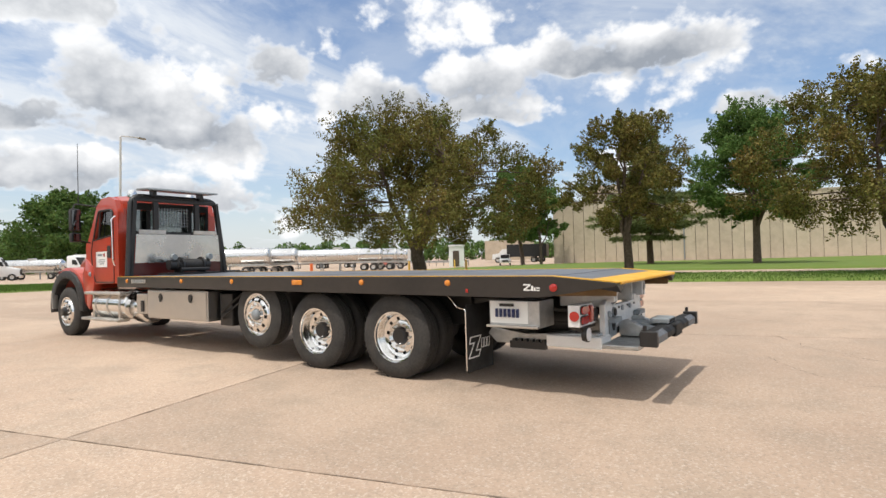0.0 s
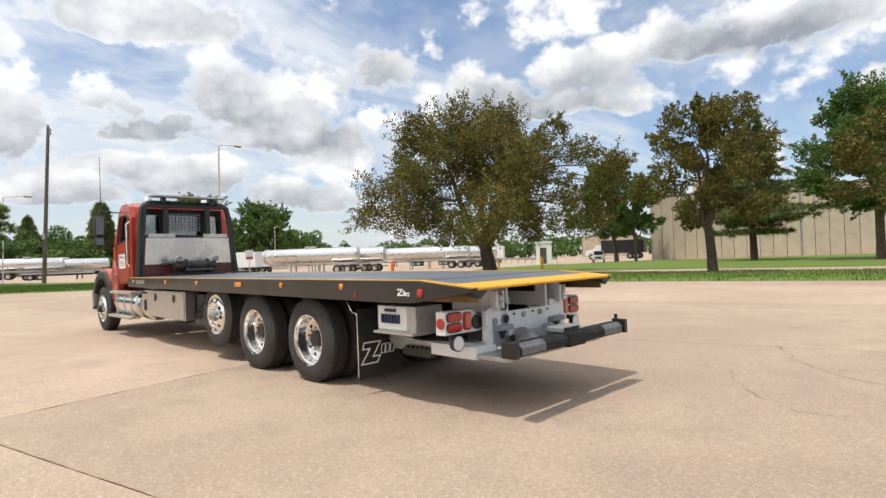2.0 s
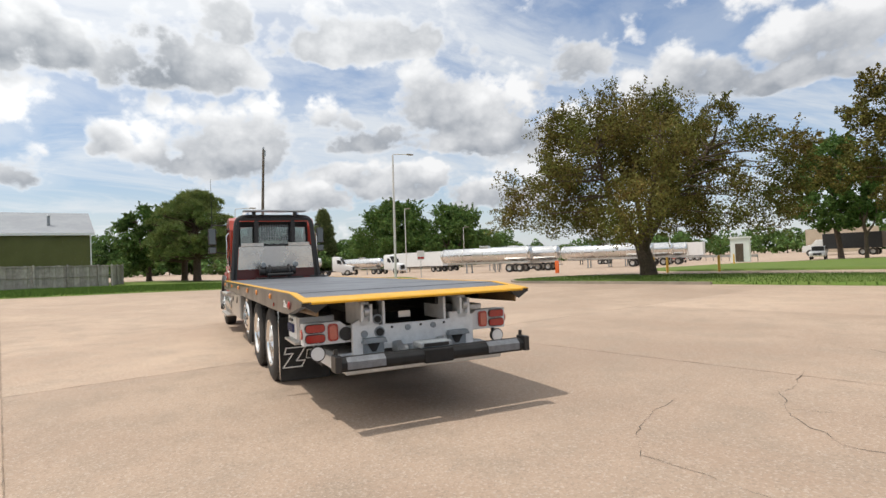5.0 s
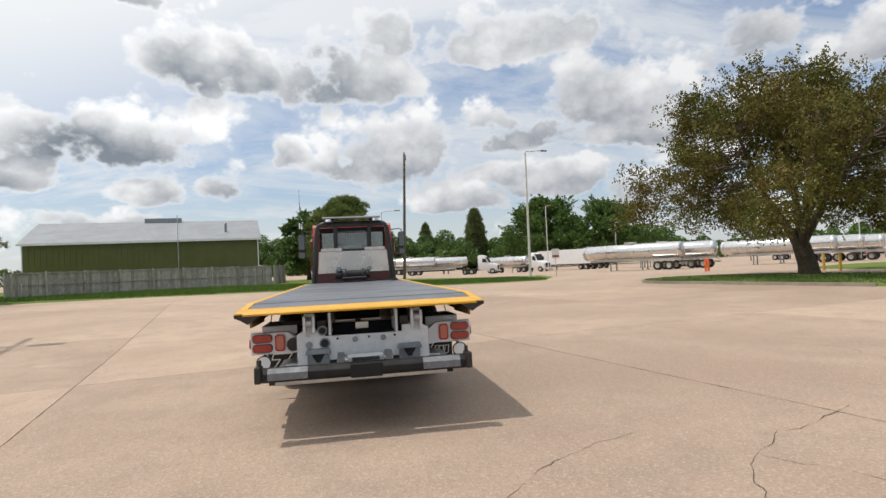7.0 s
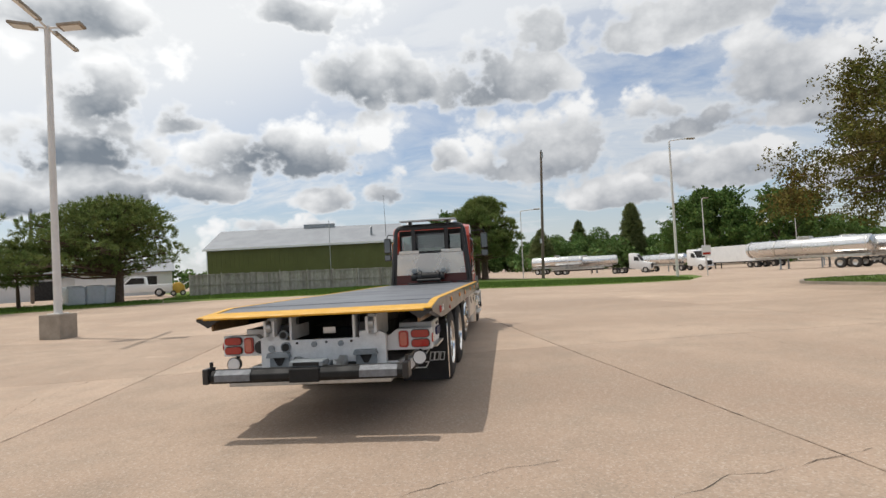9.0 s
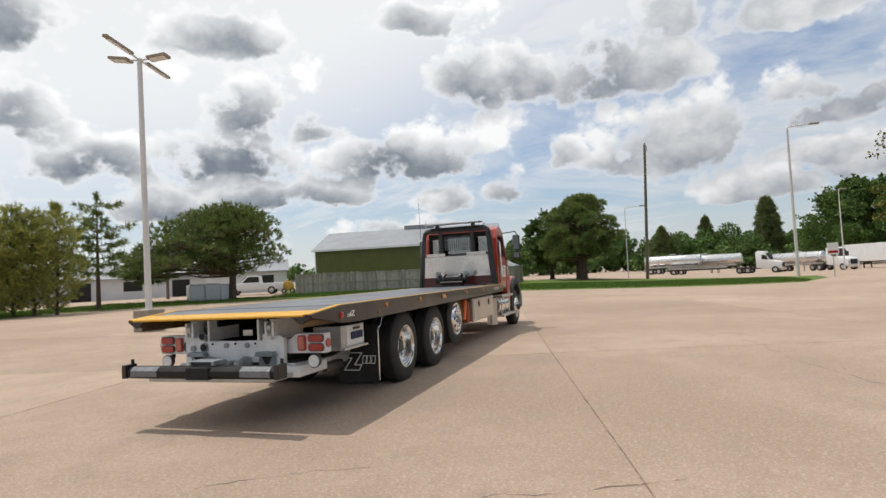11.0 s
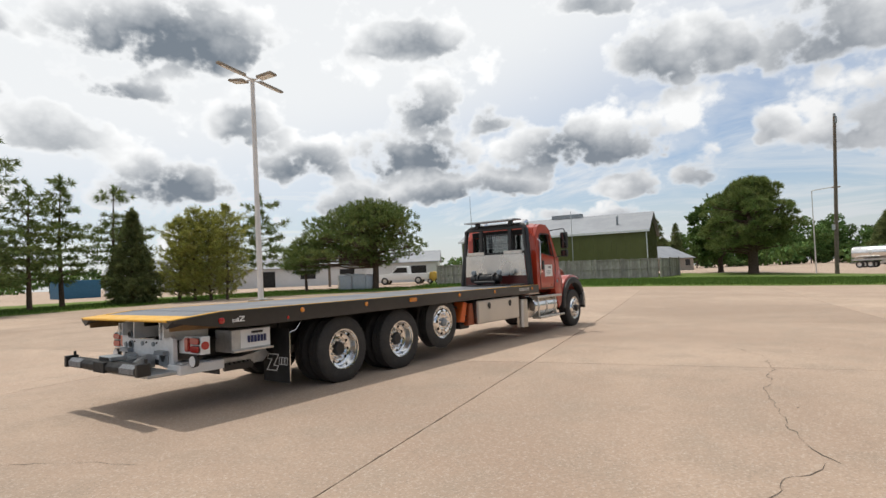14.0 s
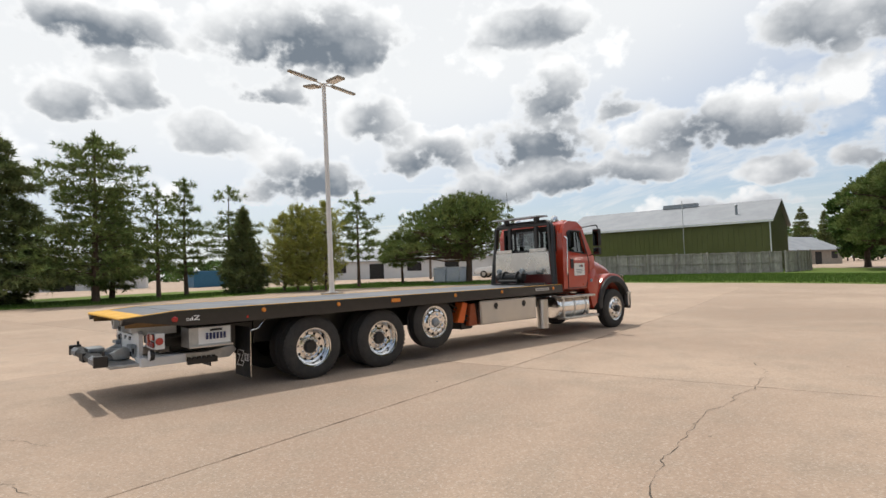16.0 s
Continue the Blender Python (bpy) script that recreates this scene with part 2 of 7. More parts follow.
def concrete_ground():
    """Weathered, faintly pink concrete with exposed gravel, stains and hairline crazing."""
    m = bpy.data.materials.new("concrete_paving")
    m.use_nodes = True
    n = Nodes(m.node_tree)
    co = n.add("ShaderNodeTexCoord").outputs["Object"]
    big = n.noise(co, 0.16, 6.0, 0.6, 0.5)
    mid = n.noise(co, 1.3, 6.0, 0.65)
    fine = n.noise(co, 28.0, 4.0, 0.7)
    stones = n.add("ShaderNodeTexVoronoi")
    n.put(stones.inputs["Vector"], co)
    stones.inputs["Scale"].default_value = 62.0
    col = n.mix(n.ramp(big, 0.35, 0.66), rgb(0.450, 0.336, 0.252), rgb(0.352, 0.256, 0.190))
    col = n.mix(n.math("MULTIPLY", n.ramp(mid, 0.42, 0.70), 0.70), col, rgb(0.325, 0.255, 0.195))
    col = n.mix(n.math("MULTIPLY", n.ramp(fine, 0.5, 0.72), 0.5), col, rgb(0.58, 0.48, 0.38))
    sp = n.add("ShaderNodeSeparateColor")
    n.link(stones.outputs["Color"], sp.inputs[0])
    col = n.mix(n.math("MULTIPLY", n.ramp(sp.outputs[0], 0.72, 0.9), 0.38), col, rgb(0.24, 0.19, 0.15))
    col = n.mix(n.math("MULTIPLY", n.ramp(sp.outputs[1], 0.8, 0.95), 0.26), col, rgb(0.66, 0.58, 0.5))
    spots = n.ramp(n.noise(n.vec("ADD", co, (7, 3, 0)), 0.75, 8.0, 0.7), 0.62, 0.75)
    col = n.mix(n.math("MULTIPLY", spots, 0.5), col, rgb(0.22, 0.18, 0.15))
    info = n.add("ShaderNodeObjectInfo").outputs["Random"]
    hs = n.add("ShaderNodeHueSaturation")
    n.put(hs.inputs["Value"], n.ramp(info, 0, 1, 0.90, 1.09, False))
    n.put(hs.inputs["Color"], col)
    p = n.add("ShaderNodeBsdfPrincipled")
    n.put(p.inputs["Base Color"], hs.outputs[0])
    p.inputs["Roughness"].default_value = 0.88
    p.inputs["Specular IOR Level"].default_value = 0.25
    b = n.add("ShaderNodeBump")
    b.inputs["Strength"].default_value, b.inputs["Distance"].default_value = 0.45, 0.008
    n.put(b.inputs["Height"], n.math("ADD", n.math("MULTIPLY", fine, 0.7), n.math("MULTIPLY", stones.outputs["Distance"], 0.6)))
    n.put(p.inputs["Normal"], b.outputs[0])
    o = n.add("ShaderNodeOutputMaterial")
    n.link(p.outputs[0], o.inputs[0])
    return m


M = {
    "concrete": concrete_ground(),
    "crack": material("crack_dirt", (0.10, 0.08, 0.06), 0.95, vary=0.4, scale=20),
    "jointdirt": material("joint_dirt", (0.16, 0.12, 0.09), 0.95, vary=0.5, scale=5, color2=(0.34, 0.255, 0.185)),
    "grass": material("lawn", (0.105, 0.17, 0.032), 0.9, vary=0.35, scale=1.2, color2=(0.15, 0.185, 0.055), bump=0.7, bump_scale=40, stain=0.25, stain_scale=0.25, spec=0.1),
    "blade": material("grass_blades", (0.12, 0.20, 0.04), 0.8, vary=0.3, random_isl=0.35, spec=0.2, trans=0.25),
    "soil": material("soil", (0.16, 0.115, 0.075), 0.95, vary=0.4, scale=3, bump=0.5, bump_scale=30),
    "red": material("red_paint", (0.46, 0.045, 0.018), 0.32, vary=0.12, scale=2.0, coat=0.7, spec=0.5),
    "black": material("black_paint", (0.018, 0.017, 0.017), 0.42, vary=0.3, scale=4, stain=0.3, coat=0.15),
    "blackrail": material("black_rail_paint", (0.03, 0.025, 0.022), 0.38, vary=0.3, scale=1.6, coat=0.3, stain=0.3),
    "plastic": material("black_plastic", (0.03, 0.03, 0.03), 0.6, vary=0.3, scale=8, bump=0.15, bump_scale=120),
    "rubber": material("tyre_rubber", (0.024, 0.023, 0.022), 0.82, vary=0.3, scale=5, color2=(0.055, 0.05, 0.045), bump=0.25, bump_scale=90),
    "flap": material("flap_rubber", (0.018, 0.018, 0.018), 0.7, vary=0.3, scale=5, stain=0.2),
    "chrome": material("polished_aluminium", (0.86, 0.85, 0.83), 0.13, 1.0, vary=0.08, scale=7, rough_vary=0.4),
    "alu": material("brushed_aluminium", (0.62, 0.60, 0.57), 0.36, 1.0, vary=0.035, scale=3, rough_vary=0.2),
    "panelalu": material("mill_aluminium_sheet", (0.60, 0.585, 0.56), 0.27, 1.0, vary=0.10, scale=2.2, rough_vary=0.35, stain=0.15, stain_scale=1.5),
    "brownsteel": material("brown_steel", (0.25, 0.155, 0.07), 0.42, 0.35, vary=0.35, scale=4, stain=0.4, stain_scale=3),
    "gripalu": material("worn_grip_aluminium", (0.21, 0.22, 0.235), 0.5, 0.6, vary=0.25, scale=14, bump=0.7, bump_scale=110),
    "tread": material("tread_plate", (0.70, 0.67, 0.62), 0.42, 1.0, vary=0.2, scale=5, bump=0.8, bump_scale=70),
    "maroon": material("dark_red_panel", (0.085, 0.010, 0.008), 0.4, vary=0.2, scale=3, coat=0.3),
    "mirror": material("mirror_glass", (0.13, 0.135, 0.14), 0.06, 1.0, vary=0.05, scale=3),
    "blackmatt": material("worn_black_paint", (0.014, 0.014, 0.014), 0.62, vary=0.3, scale=6, stain=0.2, spec=0.3),
    "galvlight": material("pale_galvanised_steel", (0.80, 0.81, 0.81), 0.5, 0.2, vary=0.14, scale=9, stain=0.25, stain_scale=3.0, bump=0.08, bump_scale=60),
    "galv": material("galvanised_steel", (0.56, 0.57, 0.57), 0.42, 0.75, vary=0.22, scale=9, stain=0.35, stain_scale=3.0, bump=0.08, bump_scale=60),
    "castgrey": material("grey_paint_steel", (0.30, 0.33, 0.35), 0.5, 0.2, vary=0.3, scale=6, stain=0.4, stain_scale=3),
    "deck": material("painted_steel_deck", (0.150, 0.158, 0.178), 0.44, 0.25, vary=0.18, scale=1.2, stain=0.25, stain_scale=1.2, bump=0.1, bump_scale=100),
    "yellow": material("yellow_paint", (0.72, 0.38, 0.02), 0.5, vary=0.15, scale=5, stain=0.2, stain_scale=4, bump=0.1, bump_scale=90),
    "amber": material("amber_lens", (0.75, 0.26, 0.03), 0.2, vary=0.15, scale=30, coat=0.6),
    "redlens": material("red_lens", (0.42, 0.018, 0.012), 0.18, vary=0.2, scale=30, coat=0.7),
    "redpale": material("pale_red_lens", (0.62, 0.16, 0.11), 0.2, vary=0.15, scale=30, coat=0.7),
    "white": material("white_paint", (0.78, 0.78, 0.77), 0.4, vary=0.06, scale=2, stain=0.12),
    "decal": material("white_decal", (0.82, 0.82, 0.80), 0.45, vary=0.04),
    "bluelabel": material("blue_label", (0.02, 0.03, 0.11), 0.4, vary=0.1),
    "orange": material("orange_plastic", (0.75, 0.14, 0.02), 0.5, vary=0.15, scale=6),
    "rackred": material("dull_red_steel", (0.34, 0.075, 0.02), 0.55, vary=0.25, scale=5, stain=0.3),
    "glass": glass("tinted_glass", dark=0.85, shine=0.16),
    "lensglass": glass("lens_glass", dark=0.9),
    "interior": material("dark_interior", (0.05, 0.05, 0.052), 0.8, vary=0.3),
    "bark": material("bark", (0.12, 0.088, 0.064), 0.95, vary=0.45, scale=7, bump=1.0, bump_scale=22),
    "barkpine": material("pine_bark", (0.13, 0.085, 0.058), 0.95, vary=0.45, scale=7, bump=1.0, bump_scale=22),
    "leaf": material("bronze_green_leaves", (0.112, 0.126, 0.029), 0.7, vary=0.3, scale=0.5, color2=(0.158, 0.124, 0.036), random_isl=0.55, spec=0.15, trans=0.20),
    "leafgreen": material("green_leaves", (0.108, 0.185, 0.045), 0.65, vary=0.3, scale=0.7, random_isl=0.45, spec=0.2, trans=0.28),
    "leafdark": material("dark_spruce_needles", (0.19, 0.225, 0.085), 0.7, vary=0.3, scale=0.9, random_isl=0.4, spec=0.25, trans=0.25),
    "needle": material("pine_needles", (0.14, 0.205, 0.058), 0.65, vary=0.3, scale=0.8, color2=(0.19, 0.22, 0.07), random_isl=0.45, spec=0.3, trans=0.28),
    "needleyel": material("yellowish_needles", (0.42, 0.43, 0.10), 0.65, vary=0.3, scale=0.9, color2=(0.33, 0.34, 0.09), random_isl=0.4, spec=0.3, trans=0.3),
    "woods": material("far_foliage", (0.125, 0.21, 0.058), 0.8, vary=0.45, scale=0.05, color2=(0.09, 0.14, 0.042), random_isl=0.45, spec=0.2, trans=0.2),
    "panel": material("precast_concrete", (0.52, 0.435, 0.33), 0.9, vary=0.14, scale=0.9, bump=0.3, bump_scale=25, random_obj=0.06, stain=0.3, stain_scale=0.5),
    "dark": material("dark_recess", (0.03, 0.028, 0.026), 0.9, vary=0.3),
    "shedgreen": material("green_steel_siding", (0.105, 0.115, 0.022), 0.5, vary=0.12, scale=0.7, stain=0.1),
    "shedroof": material("galvalume_roof", (0.27, 0.285, 0.305), 0.6, 0.1, vary=0.1, scale=0.5, stain=0.1),
    "oldwood": material("weathered_boards", (0.44, 0.40, 0.355), 0.9, vary=0.35, scale=3, bump=0.4, bump_scale=30, random_obj=0.22, stain=0.4, stain_scale=2),
    "steelpole": material("white_pole_paint", (0.70, 0.68, 0.65), 0.5, vary=0.1, scale=1, stain=0.2),
    "polewood": material("pole_wood", (0.17, 0.135, 0.105), 0.9, vary=0.35, scale=3, bump=0.6, bump_scale=25),
    "cement": material("grey_concrete", (0.36, 0.31, 0.25), 0.9, vary=0.25, scale=2.5, bump=0.4, bump_scale=30, stain=0.4),
    "tank": material("tanker_steel", (0.72, 0.715, 0.71), 0.24, 0.9, vary=0.08, scale=0.7, rough_vary=0.4),
    "wrap": material("plastic_wrap", (0.72, 0.74, 0.76), 0.3, vary=0.15, scale=5, bump=0.6, bump_scale=9, coat=0.3),
    "whitewall": material("white_siding", (0.66, 0.66, 0.645), 0.6, vary=0.08, scale=0.6, stain=0.2, stain_scale=0.4),
    "blue": material("blue_paint", (0.03, 0.14, 0.25), 0.5, vary=0.15),
    "bollard": material("bollard_yellow", (0.66, 0.40, 0.06), 0.6, vary=0.2, scale=5),
}

# ---- shapes ----
def part(name, bm, mat, parent=None, label="", smooth=False):
    """Links a bmesh as one mesh object under a thing or a part."""
    me = bpy.data.meshes.new(name)
    bm.to_mesh(me)
    bm.free()
    me.materials.append(M[mat])
    if smooth:
        for p in me.polygons:
            p.use_smooth = True
        me.set_sharp_from_angle(angle=radians(38))
    ob = new(name, me)
    if parent is not None:
        ob.parent = parent
    if label:
        ob["label"] = label
    return ob


def thing(name, label, category, group="", kind="", at=None):
    ob = new(name)
    ob.empty_display_size = 0.2
    if at is not None:
        ob.matrix_world = at
    return tagged(ob, label, category, group, kind)


def box(bm, x0, x1, y0, y1, z0, z1, bev=0.0, seg=2, m=None):
    r = bmesh.ops.create_cube(bm, size=1.0)
    vs = r["verts"]
    t = Matrix.Translation(((x0 + x1) / 2, (y0 + y1) / 2, (z0 + z1) / 2)) @ Matrix.Diagonal((x1 - x0, y1 - y0, z1 - z0, 1))
    bmesh.ops.transform(bm, matrix=t, verts=vs)
    if bev:
        es = list({e for v in vs for e in v.link_edges})
        vs = bmesh.ops.bevel(bm, geom=es, offset=bev, segments=seg, affect="EDGES", profile=0.5)["verts"]
        vs = list({v for v in vs} | set())
    if m is not None:
        bmesh.ops.transform(bm, matrix=m, verts=vs if not bev else list({v for f in [f for v in vs for f in v.link_faces] for v in f.verts}))
    return bm


def obox(bm, m, sx, sy, sz, bev=0.0, seg=2):
    """A box of that size, centred on the pose m."""
    b = bmesh.new()
    box(b, -sx / 2, sx / 2, -sy / 2, sy / 2, -sz / 2, sz / 2, bev, seg)
    b.transform(m)
    add(bm, b)


def add(bm, b):
    me = bpy.data.meshes.new("tmp")
    b.to_mesh(me)
    b.free()
    bm.from_mesh(me)
    bpy.data.meshes.remove(me)


def frame_to(p0, p1):
    d = Vector(p1) - Vector(p0)
    return Matrix.Translation(p0) @ d.to_track_quat("Z", "Y").to_matrix().to_4x4(), d.length


def cyl(bm, p0, p1, r0, r1=None, seg=16, caps=True):
    m, ln = frame_to(p0, p1)
    r1 = r0 if r1 is None else r1
    a = [bm.verts.new(m @ Vector((r0 * math.cos(2 * math.pi * i / seg), r0 * math.sin(2 * math.pi * i / seg), 0))) for i in range(seg)]
    b = [bm.verts.new(m @ Vector((r1 * math.cos(2 * math.pi * i / seg), r1 * math.sin(2 * math.pi * i / seg), ln))) for i in range(seg)]
    for i in range(seg):
        j = (i + 1) % seg
        bm.faces.new((a[i], a[j], b[j], b[i]))
    if caps:
        bm.faces.new(a[::-1]), bm.faces.new(b)
    return bm


def tube(bm, pts, r, seg=10, closed_ends=True, radii=None):
    """A round bar along a path of points."""
    pts = [Vector(p) for p in pts]
    rings = []
    side = None
    for i, p in enumerate(pts):
        d = (pts[min(i + 1, len(pts) - 1)] - pts[max(i - 1, 0)]).normalized()
        if side is None:
            side = d.orthogonal().normalized()
        side = (side - d * side.dot(d)).normalized()
        up = d.cross(side)
        rr = radii[i] if radii else r
        rings.append([bm.verts.new(p + rr * (math.cos(2 * math.pi * k / seg) * side + math.sin(2 * math.pi * k / seg) * up)) for k in range(seg)])
    for a, b in zip(rings, rings[1:]):
        for k in range(seg):
            j = (k + 1) % seg
            bm.faces.new((a[k], a[j], b[j], b[k]))
    if closed_ends:
        bm.faces.new(rings[0][::-1]), bm.faces.new(rings[-1])
    return bm


def rounded(pts, r, n=5):
    """The path with its inner corners rounded."""
    pts = [Vector(p) for p in pts]
    out = [pts[0]]
    for a, b, c in zip(pts, pts[1:], pts[2:]):
        u, v = (a - b), (c - b)
        k = min(r, u.length * 0.45, v.length * 0.45)
        p, q = b + u.normalized() * k, b + v.normalized() * k
        for i in range(n + 1):
            t = i / n
            out.append(p * (1 - t) ** 2 + b * 2 * t * (1 - t) + q * t ** 2)
    return out + [pts[-1]]


def lathe(bm, prof, seg=48, axis="y", at=(0, 0, 0), gaps=None):
    """Turns a profile of (radius, along) round an axis. gaps: {strip: (count, share)} leaves holes in that strip."""
    rings = []
    for r, h in prof:
        ring = []
        for i in range(seg):
            a = 2 * math.pi * i / seg
            c, s = r * math.cos(a), r * math.sin(a)
            v = {"y": (c, h, s), "x": (h, c, s), "z": (c, s, h)}[axis]
            ring.append(bm.verts.new(Vector(v) + Vector(at)))
        rings.append(ring)
    for k, (a, b) in enumerate(zip(rings, rings[1:])):
        for i in range(seg):
            if gaps and k in gaps:
                count, share = gaps[k]
                if ((i + 0.5) * count / seg) % 1.0 < share:
                    continue
            j = (i + 1) % seg
            bm.faces.new((a[i], a[j], b[j], b[i]))
    return bm


def prism(bm, poly, axis, lo, hi, bev=0.0):
    """A flat outline pushed out along an axis. poly: pairs in the two other axes, in their order."""
    def v(p, h):
        return {"x": (h, p[0], p[1]), "y": (p[0], h, p[1]), "z": (p[0], p[1], h)}[axis]
    b = bmesh.new()
    lo_v, hi_v = [b.verts.new(v(p, lo)) for p in poly], [b.verts.new(v(p, hi)) for p in poly]
    n = len(poly)
    b.faces.new(lo_v), b.faces.new(hi_v[::-1])
    for i in range(n):
        j = (i + 1) % n
        b.faces.new((lo_v[j], lo_v[i], hi_v[i], hi_v[j]))
    bmesh.ops.recalc_face_normals(b, faces=b.faces)
    if bev:
        bmesh.ops.bevel(b, geom=[e for e in b.edges], offset=bev, segments=2, affect="EDGES", profile=0.5)
    add(bm, b)
    return bm


def loft(bm, sections, caps=True):
    """Skins closed outlines with the same number of points."""
    rings = [[bm.verts.new(p) for p in s] for s in sections]
    n = len(rings[0])
    fs = []
    for a, b in zip(rings, rings[1:]):
        for i in range(n):
            j = (i + 1) % n
            fs.append(bm.faces.new((a[i], a[j], b[j], b[i])))
    if caps:
        fs += [bm.faces.new(rings[0][::-1]), bm.faces.new(rings[-1])]
    bmesh.ops.recalc_face_normals(bm, faces=fs)
    return bm


def disc(bm, c, r, axis="x", thick=0.01, seg=20):
    d = {"x": (1, 0, 0), "y": (0, 1, 0), "z": (0, 0, 1)}[axis]
    c = Vector(c)
    return cyl(bm, c, c + Vector(d) * thick, r, seg=seg)


def mesh_np(name, verts, faces, mat, parent=None, smooth=False):
    """A mesh from arrays of vertices and of equal faces."""
    verts, faces = np.asarray(verts, dtype=np.float32), np.asarray(faces, dtype=np.int32)
    me = bpy.data.meshes.new(name)
    k = faces.shape[1]
    me.vertices.add(len(verts)), me.loops.add(faces.size), me.polygons.add(len(faces))
    me.vertices.foreach_set("co", verts.ravel())
    me.loops.foreach_set("vertex_index", faces.ravel())
    me.polygons.foreach_set("loop_start", np.arange(0, faces.size, k, dtype=np.int32))
    me.polygons.foreach_set("use_smooth", np.full(len(faces), smooth))
    me.update(calc_edges=True)
    me.materials.append(M[mat])
    ob = new(name, me)
    if parent is not None:
        ob.parent = parent
    return ob

from mathutils.geometry import delaunay_2d_cdt

# ---- ground ----
LOT = radians(13.0)
UX, UY = math.cos(LOT), math.sin(LOT)


def gz(x, y):
    """The lot is flat round the truck, rises gently ahead and to its left and falls towards the far row of trailers."""
    rise = np.minimum(0.9, 0.02 * np.maximum(0.0, 0.5 * x + 0.87 * y - 8.0)) * np.clip((y + 18.0) / 18.0, 0.0, 1.0)
    return rise - np.minimum(0.6, 0.010 * np.maximum(0.0, 0.8 * x - 0.6 * y - 45.0))


def ground_z(x, y):
    return float(gz(x, y))


def lot(u, v):
    """From the paving's own axes to the world."""
    return u * UX - v * UY, u * UY + v * UX


# one sheet out to the horizon
ax = np.concatenate([[-2500, -900, -400], np.arange(-200, -60, 10.0), np.arange(-60, 111, 2.5), np.arange(120, 201, 10.0), [400, 900, 2500]])
gx, gy = np.meshgrid(ax, ax, indexing="ij")
n_ax = len(ax)
gv = np.stack([gx.ravel(), gy.ravel(), gz(gx, gy).ravel() - 0.012], 1)
ii = np.arange(n_ax * n_ax).reshape(n_ax, n_ax)
gf = np.stack([ii[:-1, :-1].ravel(), ii[1:, :-1].ravel(), ii[1:, 1:].ravel(), ii[:-1, 1:].ravel()], 1)
ground = mesh_np("ground", gv, gf, "concrete", smooth=True)
tagged(ground, "worn beige concrete yard reaching to the horizon", "ground", kind="structure")


def inside(poly, x, y):
    r = np.zeros(x.shape, bool)
    n = len(poly)
    for i in range(n):
        (x0, y0), (x1, y1) = poly[i], poly[(i + 1) % n]
        c = ((y0 > y) != (y1 > y)) & (x < (x1 - x0) * (y - y0) / (y1 - y0 + 1e-12) + x0)
        r ^= c
    return r


def lawn(name, poly, label, rise=0.05, step=2.0):
    """A raised sheet of turf with a rounded, uneven edge."""
    rim = []
    n = len(poly)
    for i in range(n):
        a, b = Vector((*poly[i], 0)), Vector((*poly[(i + 1) % n], 0))
        k = max(1, int((b - a).length / 0.8))
        for j in range(k):
            p = a.lerp(b, j / k)
            w = 0.10 * noise.noise(p * 0.9) + 0.06 * noise.noise(p * 4)
            rim.append(Vector((p.x + w, p.y + w)))
    m = len(rim)
    area = sum(rim[i].x * rim[(i + 1) % m].y - rim[(i + 1) % m].x * rim[i].y for i in range(m))
    side = 1.0 if area > 0 else -1.0
    inner = []
    for i in range(m):
        d = (rim[(i + 1) % m] - rim[i - 1]).normalized()
        inner.append(rim[i] + Vector((-d.y, d.x)) * 0.16 * side)
    xs, ys = [p.x for p in rim], [p.y for p in rim]
    px, py = np.meshgrid(np.arange(min(xs), max(xs), step), np.arange(min(ys), max(ys), step))
    px, py = px.ravel() + 0.31, py.ravel() + 0.17
    keep = inside([tuple(p) for p in inner], px, py)
    for p in inner:
        keep &= (px - p.x) ** 2 + (py - p.y) ** 2 > 0.5
    pts = rim + inner + [Vector(q) for q in zip(px[keep], py[keep])]
    edges = [(i, (i + 1) % m) for i in range(m)]
    v2, _, faces, orig, _, _ = delaunay_2d_cdt(pts, edges, [], 1, 1e-4)
    v = []
    for p, o in zip(v2, orig):
        r = -0.03 if o and min(o) < m else rise + 0.025 * noise.noise(Vector((p.x, p.y, 2.0)))
        v.append((p.x, p.y, ground_z(p.x, p.y) + r))
    fs = []
    for f in faces:
        a, b, c = (v2[k] for k in f[:3])
        fs.append(tuple(f) if (b - a).cross(c - a) > 0 else tuple(reversed(f)))
    ob = mesh_np(name, np.array(v), np.array(fs), "grass", smooth=True)
    return tagged(ob, label, "lawn", kind="structure")


LAWN_FRONT = [(36.3, -15), (36, -6.3), (35.3, 4.5), (33.5, 14), (30.5, 21.5), (34.5, 24), (40, 26), (58, 40), (66, 20), (60, -8), (52, -20), (44, -18.5)]
LAWN_LEFT = [(-40, 32.5), (-14, 31.2), (0, 29.9), (5, 28.3), (14, 28.6), (20, 28.8), (30.5, 21.5), (34.5, 24), (28, 34), (20, 38), (0, 42), (-40, 46)]
LAWN_ISLAND = [(-70, -37.5), (-20, -26.3), (0, -21.9), (12, -19.2), (20, -17.2), (23.5, -16.4), (26, -17.6), (27, -20), (26, -23.2), (23, -25.6), (18, -27.0), (0, -30.9), (-70, -46.5)]
LAWN_RIGHT = [(-80, -55.6), (0, -38.3), (26, -32.6), (31, -33.6), (35, -40), (39.5, -57.5), (36, -62), (33.5, -77.6), (0, -85.2), (-80, -103.5)]
lawn("lawn_front", LAWN_FRONT, "mown green lawn ahead of the yard with a pine and a pole")
lawn("lawn_left", LAWN_LEFT, "strip of mown grass under the row of pines")
